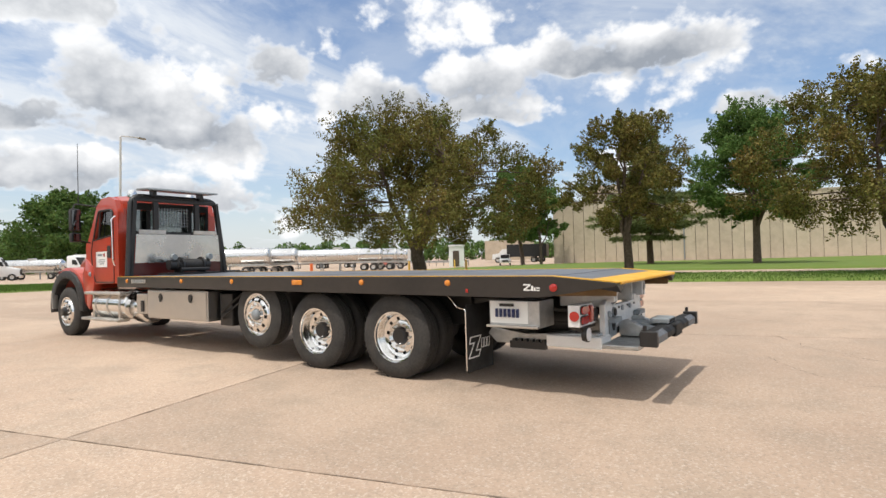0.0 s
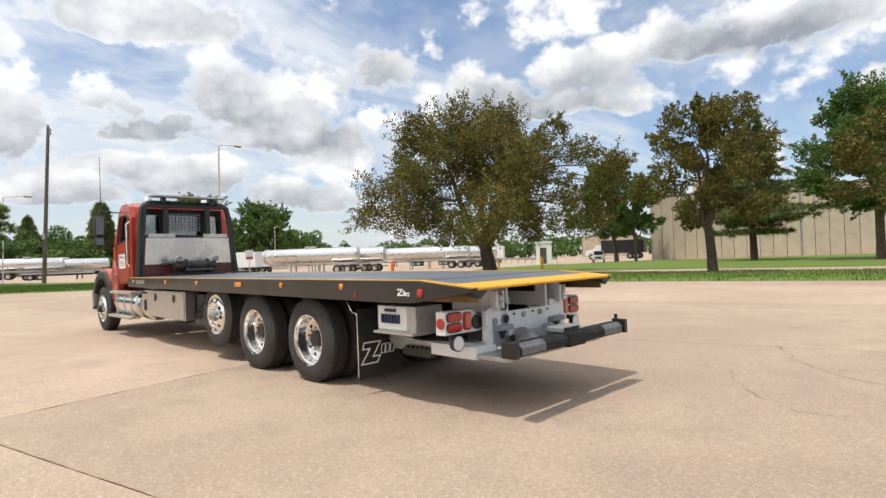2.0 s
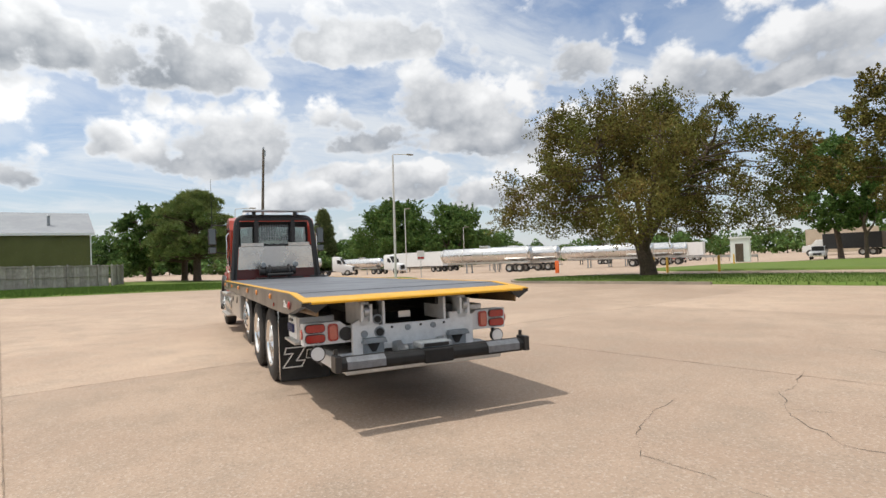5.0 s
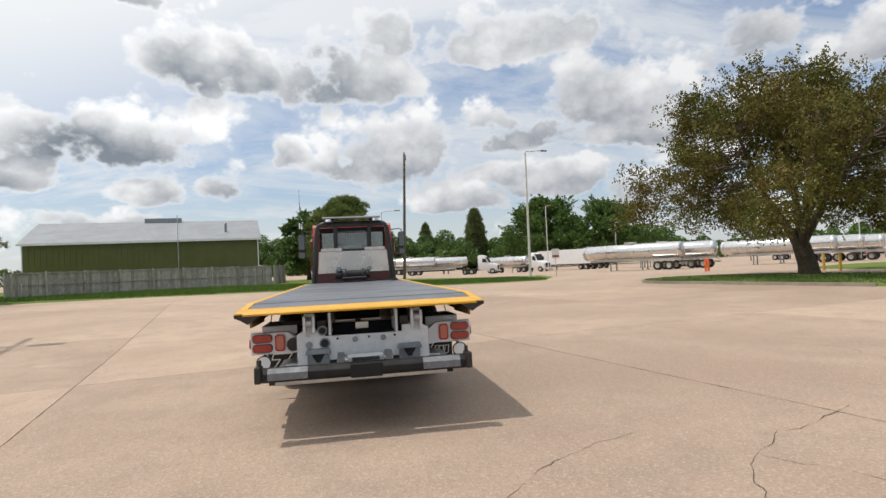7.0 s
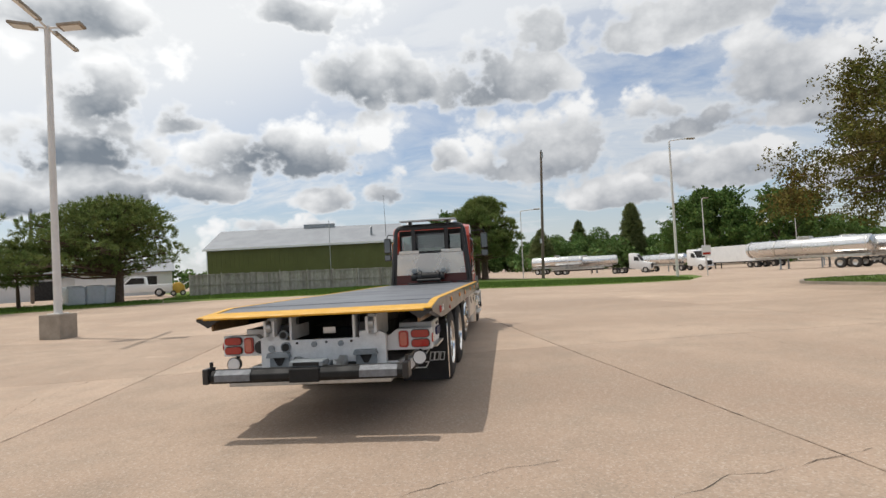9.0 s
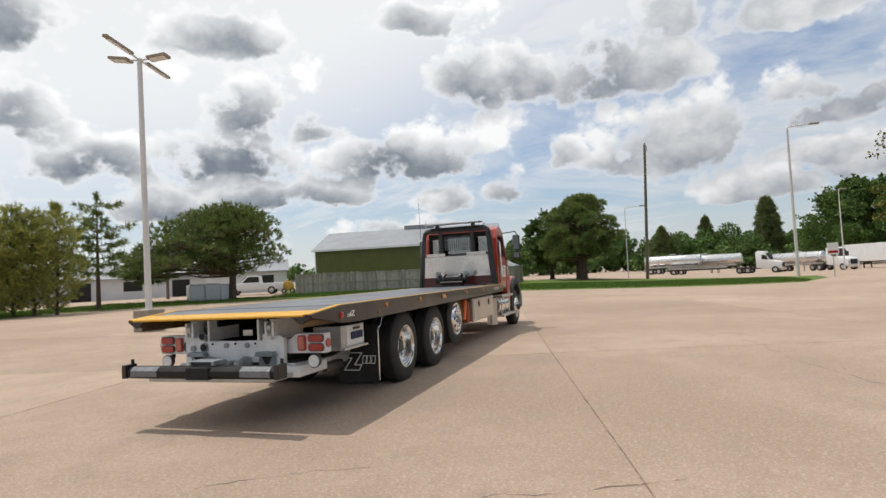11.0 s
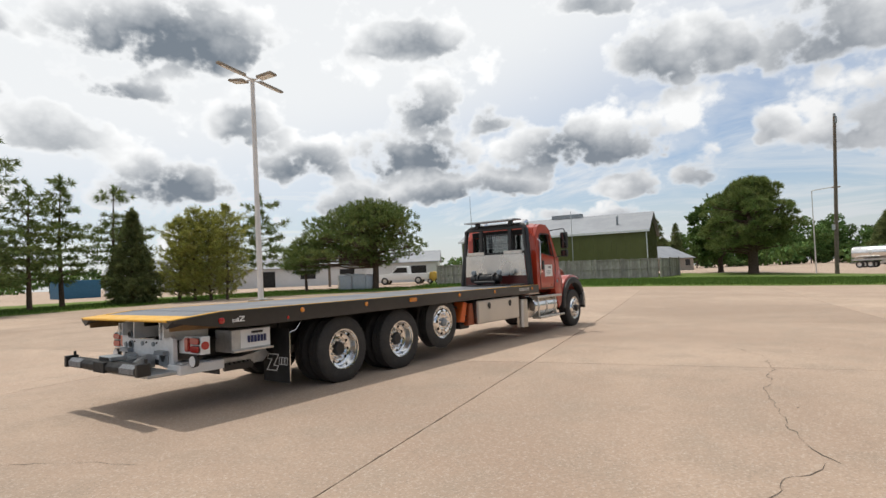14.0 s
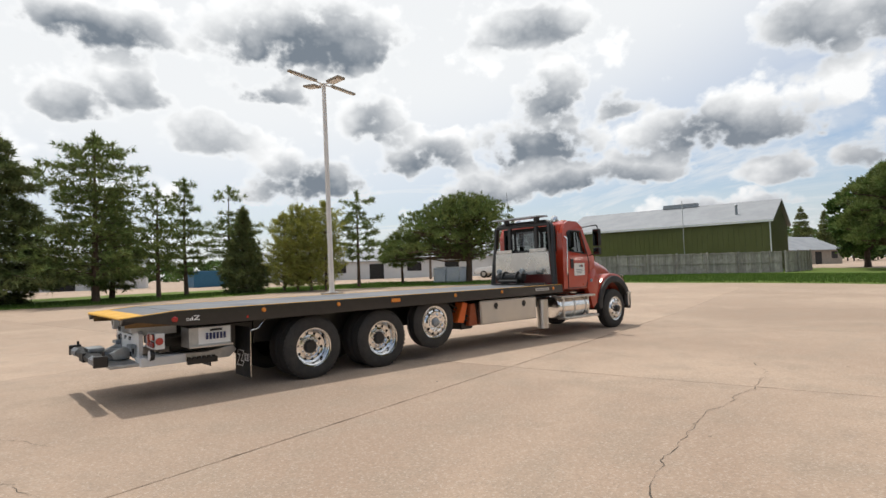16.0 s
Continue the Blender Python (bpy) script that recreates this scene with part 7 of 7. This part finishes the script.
def flat_trailer(x, y, ang, ln):
    t = thing("flat_trailer", "low empty flatbed trailer parked before the tank trailers", "trailer", at=Matrix.Translation((x, y, ground_z(x, y))) @ Matrix.Rotation(radians(ang), 4, "Z"))
    bm = bmesh.new()
    box(bm, 0, ln, -1.25, 1.25, 0.85, 1.05, 0.02)
    part("bed", bm, "alu", t)
    bm = bmesh.new()
    for s in (1, -1):
        box(bm, 0.2, ln - 0.2, s * 0.45 - 0.06, s * 0.45 + 0.06, 0.6, 0.85)
        box(bm, ln * 0.75, ln * 0.75 + 0.12, s * 0.7 - 0.06, s * 0.7 + 0.06, 0, 0.85)
    part("frame", bm, "black", t)
    for s in (1, -1):
        for xx in (1.2, 2.4):
            small_wheel(t, xx, s * 1.0, 0.42, 0.4)


def tractor(x, y, ang, label):
    """A white road tractor; its front is at +x."""
    t = thing("road_tractor", label, "truck", at=Matrix.Translation((x, y, ground_z(x, y))) @ Matrix.Rotation(radians(ang), 4, "Z"))
    bm = bmesh.new()
    prism(bm, [(-0.9, 0.9), (-0.9, 3.45), (-0.5, 3.6), (0.4, 3.45), (0.9, 2.7), (1.2, 2.05), (2.6, 1.75), (2.8, 1.4), (2.8, 0.6), (0.9, 0.6)], "y", -1.05, 1.05, 0.08)
    part("cab", bm, "white", t, "white cab with a sloping bonnet", True)
    bm = bmesh.new()
    prism(bm, [(0.52, 3.25), (0.94, 2.66), (1.18, 2.12), (1.22, 2.14), (0.98, 2.70), (0.56, 3.28)], "y", -0.95, 0.95)
    part("windscreen", bm, "dark", t)
    for s in (1, -1):
        bm = bmesh.new()
        prism(bm, [(0.0, 2.2), (0.0, 2.95), (0.55, 2.9), (1.0, 2.2)], "y", min(s * 1.04, s * 1.058), max(s * 1.04, s * 1.058))
        part("window", bm, "dark", t)
        for xx in (1.9, -2.2, -3.5):
            small_wheel(t, xx, s * 0.95, 0.51, 0.4)
        bm = bmesh.new()
        box(bm, 0.7, 0.85, s * 1.25 - 0.1, s * 1.25 + 0.1, 2.1, 2.8, 0.03)
        part("mirror", bm, "plastic", t)
        bm = bmesh.new()
        box(bm, 2.6, 2.82, s * 0.85 - 0.14, s * 0.85 + 0.14, 1.05, 1.35, 0.04)
        part("headlamp", bm, "alu", t)
    bm = bmesh.new()
    box(bm, -4.2, 2.7, -0.45, 0.45, 0.7, 1.0, 0.02)
    part("chassis", bm, "black", t)
    bm = bmesh.new()
    box(bm, 2.80, 2.86, -0.6, 0.6, 0.85, 1.6, 0.02)
    part("grille", bm, "dark", t)
    bm = bmesh.new()
    box(bm, 2.7, 2.95, -1.1, 1.1, 0.4, 0.75, 0.05)
    part("bumper", bm, "chrome", t)


tractor(98.8, -25.2, -118, "white road tractor coupled to a tank trailer")
tank_trailer(103.2, -10.6, -106, "polished steel tank trailer coupled to a white tractor", 12.2)
tank_trailer(102.4, -7.0, -108, "polished steel tank trailer waiting by the lawn", 9.5)
tractor(95.6, -34.5, -150, "white road tractor with a tank trailer")
tank_trailer(107.8, -28.6, -153, "polished steel tank trailer behind a white tractor", 11.0)
flat_trailer(99.3, -10.5, -107, 9.2)


def box_trailer(x, y, ang, ln, label):
    t = thing("box_trailer", label, "trailer", at=Matrix.Translation((x, y, ground_z(x, y))) @ Matrix.Rotation(radians(ang), 4, "Z"))
    bm = bmesh.new()
    box(bm, 0, ln, -1.28, 1.28, 1.15, 4.0, 0.03)
    part("body", bm, "white", t, "white panelled box body")
    bm = bmesh.new()
    for k in range(int(ln / 1.2)):
        for s in (1, -1):
            box(bm, 0.6 + k * 1.2, 0.64 + k * 1.2, min(s * 1.28, s * 1.295), max(s * 1.28, s * 1.295), 1.2, 3.95)
    part("rib", bm, "white", t)
    bm = bmesh.new()
    box(bm, 0.2, ln - 0.5, -0.5, 0.5, 0.95, 1.15)
    for s in (1, -1):
        box(bm, ln * 0.75, ln * 0.75 + 0.15, s * 0.7 - 0.06, s * 0.7 + 0.06, 0, 1.0)
    part("frame", bm, "black", t)
    for s in (1, -1):
        for xx in (1.3, 2.6):
            small_wheel(t, xx, s * 1.0, 0.51, 0.45)


box_trailer(95.0, -46.0, 25.7, 14.0, "white box trailer parked at the far side")
box_trailer(99.0, -50.6, 25.7, 7.5, "short white box trailer parked at the far side")
for k in range(4):
    box_trailer(90.0 - 3.2 * k, -84.0 - 5.6 * k, 30, 9.5, "white container trailer in a far row")
pickup(72.5, -84.0, 150, "red", "red and white service truck by the far containers")

# ---- gate area ----
def bollard(x, y, h, label="yellow steel bollard", mat="bollard", r=0.09):
    bm = bmesh.new()
    lathe(bm, [(r, -0.05), (r, h - 0.05), (r * 0.7, h - 0.01), (0.0, h)], 14, "z")
    ob = part("bollard", bm, mat, None, "", True)
    ob.location = (x, y, ground_z(x, y))
    tagged(ob, label, "bollard", "bollards")


for x, y, m in ((22.3, -32.5, "bollard"), (25.2, -30.6, "bollard"), (27.3, -31.4, "bollard"), (37.0, -29.3, "orange"), (37.5, -29.9, "orange"), (36.4, -52.5, "bollard")):
    bollard(x, y, 1.15, "yellow steel bollard beside the drive" if m == "bollard" else "orange marker post beside the tank trailers", m)
shack = thing("gate_house", "small white gate house with a brown door", "gate house", at=Matrix.Translation((39.5, -57.8, 0)) @ Matrix.Rotation(LOT + 0.35, 4, "Z"))
bm = bmesh.new()
box(bm, -1.0, 1.0, -1.0, 1.0, 0, 2.75, 0.02)
part("wall", bm, "white", shack)
bm = bmesh.new()
box(bm, -1.12, 1.12, -1.12, 1.12, 2.75, 2.95, 0.02)
part("roof", bm, "white", shack)
bm = bmesh.new()
box(bm, -0.35, 0.5, 1.0, 1.04, 0.05, 2.15, 0.01)
part("door", bm, "bark", shack, "brown door")
rail = thing("guard_rail", "low grey guard rail along the drive", "guard rail", at=Matrix.Translation((39, -60, 0)) @ Matrix.Rotation(radians(-28), 4, "Z"))
bm = bmesh.new()
box(bm, 0, 30, -0.03, 0.03, 0.5, 0.8, 0.01)
part("beam", bm, "galv", rail)
for k in range(13):
    bm = bmesh.new()
    box(bm, k * 2.45, k * 2.45 + 0.1, -0.1, -0.03, 0, 0.78)
    part("post", bm, "oldwood", rail)
beige = thing("far_building", "distant beige panelled building", "building", at=Matrix.Translation((73.4, -124.6, 0)) @ Matrix.Rotation(radians(209), 4, "Z"))
bm = bmesh.new()
box(bm, 0, 13, -0.2, 8, 0, 5.2, 0.02)
part("wall", bm, "panel", beige)
bm = bmesh.new()
for k in range(12):
    box(bm, 0.5 + k * 1.05, 0.56 + k * 1.05, 7.99, 8.03, 0.2, 5.1)
tagged(part("joint", bm, "cement", beige), kind="stuff")
dk = thing("dock_trailer", "dark covered trailer beside the concrete building", "trailer", at=Matrix.Translation((39.5, -84.5, 0)) @ Matrix.Rotation(LOT, 4, "Z"))
bm = bmesh.new()
box(bm, -1.5, 5.5, -1.2, 1.2, 1.0, 3.2, 0.05)
part("body", bm, "black", dk)
bm = bmesh.new()
prism(bm, [(5.5, 0.6), (5.5, 2.4), (6.4, 2.4), (7.0, 1.7), (8.2, 1.5), (8.3, 0.6)], "y", -1.0, 1.0, 0.05)
part("cab", bm, "white", dk)
for s in (1, -1):
    for xx in (-0.4, 0.8, 7.2):
        small_wheel(dk, xx, s * 0.95, 0.5, 0.35)
sign = thing("road_sign", "small white and red sign on a post", "sign", at=Matrix.Translation((45.0, -19.2, 0)))
bm = bmesh.new()
cyl(bm, (0, 0, 0), (0, 0, 2.6), 0.035, seg=8)
part("post", bm, "galv", sign)
bm = bmesh.new()
box(bm, -0.06, -0.03, -0.38, 0.38, 1.7, 2.6, 0.005)
part("board", bm, "white", sign)
bm = bmesh.new()
box(bm, -0.068, -0.06, -0.32, 0.32, 1.8, 2.0)
part("stripe", bm, "redlens", sign)
# kerb at the end of the front lawn and round the grass strip
kerb_pts = [(12, -19.05), (20, -17.05), (23.5, -16.25), (26.1, -17.5), (27.15, -20), (26.1, -23.3), (23, -25.75)]
path = rounded([(x, y, 0) for x, y in kerb_pts], 1.2)
bm = bmesh.new()
for a, b in zip(path, path[1:]):
    d = (b - a).normalized()
    nrm = Vector((-d.y, d.x, 0))
    m = Matrix.Translation((a + b) / 2 + Vector((0, 0, 0.05))) @ Matrix.Rotation(math.atan2(d.y, d.x), 4, "Z")
    obox(bm, m, (b - a).length + 0.02, 0.18, 0.16)
tagged(part("kerb", bm, "cement"), "low concrete kerb round the grass strip", "kerb", kind="structure")

# yellow machine and white frame between the pine and the fence
cart = thing("yard_cart", "small yellow machine with a white folded frame beside the fence", "machine", at=Matrix.Translation((43.4, 28.2, ground_z(43.4, 28.2))) @ Matrix.Rotation(radians(120), 4, "Z"))
bm = bmesh.new()
prism(bm, [(-0.5, 0.25), (-0.5, 0.9), (-0.1, 1.25), (0.4, 1.2), (0.6, 0.6), (0.6, 0.25)], "y", -0.45, 0.45, 0.06)
part("body", bm, "bollard", cart, "yellow steel housing", True)
bm = bmesh.new()
tube(bm, [(-1.5, 0, 0.1), (-0.9, 0, 1.3), (-0.4, 0, 1.0)], 0.05, 8)
tube(bm, [(-1.5, 0.6, 0.1), (-0.9, 0.6, 1.3), (-0.4, 0.6, 1.0)], 0.05, 8)
tube(bm, [(-0.9, 0, 1.3), (-0.9, 0.6, 1.3)], 0.05, 8)
part("folded_frame", bm, "white", cart, "white tube frame", True)
for s in (1, -1):
    for xx in (-0.35, 0.45):
        small_wheel(cart, xx, s * 0.5, 0.25, 0.16)

# ---- paving slabs with recessed joints, cracks ----
U0, V0 = [-24, -10.4, 4.45, 11.5, 18.5, 25.5, 32.5], [-25.5, -18.4, -11.2, -4.02, 3.42, 10.4, 17.6, 24.6]
paving = thing("yard_paving", "worn beige concrete yard paving in large slabs", "paving", kind="structure")
GAP = 0.005


for u0, u1 in zip(U0, U0[1:]):
    for v0, v1 in zip(V0, V0[1:]):
        nu, nv = 10, 10
        us, vs = np.linspace(u0 + GAP, u1 - GAP, nu + 1), np.linspace(v0 + GAP, v1 - GAP, nv + 1)
        pts, idx = [], {}
        wob = lambda a, b: 0.012 * noise.noise(Vector((a * 1.7, b * 1.7, 3.0)))
        bm = bmesh.new()
        grid = []
        for i, u in enumerate(us):
            row = []
            for j, v in enumerate(vs):
                du = wob(u, v) if i in (0, nu) else 0
                dv = wob(v + 9, u) if j in (0, nv) else 0
                x, y = lot(u + du, v + dv)
                edge = i in (0, nu) or j in (0, nv)
                row.append(bm.verts.new((x, y, ground_z(x, y) - (0.004 if edge else 0.0))))
            grid.append(row)
        for i in range(nu):
            for j in range(nv):
                bm.faces.new((grid[i][j], grid[i + 1][j], grid[i + 1][j + 1], grid[i][j + 1]))
        rim = [grid[i][0] for i in range(nu + 1)] + [grid[nu][j] for j in range(1, nv + 1)] + [grid[i][nv] for i in range(nu - 1, -1, -1)] + [grid[0][j] for j in range(nv - 1, 0, -1)]
        low = [bm.verts.new(v.co - Vector((0, 0, 0.014))) for v in rim]
        for k in range(len(rim)):
            l = (k + 1) % len(rim)
            bm.faces.new((rim[l], rim[k], low[k], low[l]))
        bmesh.ops.recalc_face_normals(bm, faces=bm.faces)
        part("slab", bm, "concrete", paving, "", False)


def crack(path, w, seed, name="crack"):
    wig = 0.10 if name == "crack" else 0.008
    """A thin wandering crack filled with dirt."""
    rg = random.Random(seed)
    pts = []
    for (x0, y0), (x1, y1) in zip(path, path[1:]):
        n = max(3, int(math.hypot(x1 - x0, y1 - y0) / 0.07))
        for i in range(n):
            t = i / n
            x, y = x0 + (x1 - x0) * t, y0 + (y1 - y0) * t
            k = Vector((x * 3.1, y * 3.1, seed))
            q = Vector((x * 11, y * 11, seed))
            pts.append(Vector((x + wig * noise.noise(k) + wig * 0.3 * noise.noise(q), y + wig * noise.noise(k + Vector((5, 5, 5))) + wig * 0.3 * noise.noise(q + Vector((7, 7, 7))), 0)))
    bm = bmesh.new()
    prev = None
    for i, p in enumerate(pts):
        d = (pts[min(i + 1, len(pts) - 1)] - pts[max(i - 1, 0)]).normalized()
        nr = Vector((-d.y, d.x, 0))
        ww = w * max(0.12, 0.55 + 1.5 * noise.noise(Vector((i * 0.21, seed, 0)))) * rg.uniform(0.6, 1.3)
        z = ground_z(p.x, p.y) + 0.003
        a, b = bm.verts.new((p.x + nr.x * ww, p.y + nr.y * ww, z)), bm.verts.new((p.x - nr.x * ww, p.y - nr.y * ww, z))
        if prev:
            bm.faces.new((prev[0], prev[1], b, a))
        prev = (a, b)
    bmesh.ops.recalc_face_normals(bm, faces=bm.faces)
    return part(name, bm, "crack" if name != "joint_filler" else "jointdirt", paving)


crack([(1.75, -7.4), (2.62, -7.03), (3.99, -6.70), (5.0, -6.62), (5.80, -6.56), (7.2, -6.3), (8.4, -5.4)], 0.0055, 1)
crack([(-1.03, -4.7), (-1.45, -3.9), (-1.59, -3.45), (-2.2, -2.7), (-2.9, -2.3), (-3.6, -2.45)], 0.005, 2)
crack([(-2.0, -2.9), (-2.7, -3.4), (-3.3, -4.4)], 0.004, 3)
crack([(-3.4, -1.0), (-2.2, -0.9), (-1.4, -1.7), (-1.2, -2.4)], 0.0035, 4)
crack([(3.3, 5.3), (1.9, 5.0), (0.6, 4.4), (-0.6, 4.1)], 0.004, 5)
crack([(-2.4, -5.6), (-1.2, -6.6), (0.6, -7.0), (1.75, -7.4)], 0.005, 6)
rg = random.Random(9)
for k in range(60):   # small dark blemishes in the joints and the slabs
    u, v = rg.uniform(-12, 20), rg.uniform(-13, 12)
    x, y = lot(u, v)
    a = rg.uniform(0, 6.28)
    crack([(x, y), (x + 0.10 * math.cos(a), y + 0.10 * math.sin(a))], rg.uniform(0.006, 0.014), 20 + k, "blemish")
for pth, wd, sd in (([lot(-10, -4.02), lot(4.45, -4.02)], 0.008, 60), ([lot(4.45, -4.02), lot(16, -4.02)], 0.008, 61), ([lot(-8, 3.42), lot(30, 3.42)], 0.007, 62), ([lot(4.45, -11), lot(4.45, 3.42)], 0.007, 63), ([lot(4.45, 3.42), lot(4.45, 9)], 0.006, 64)):
    crack(pth, wd, sd, "joint_filler")
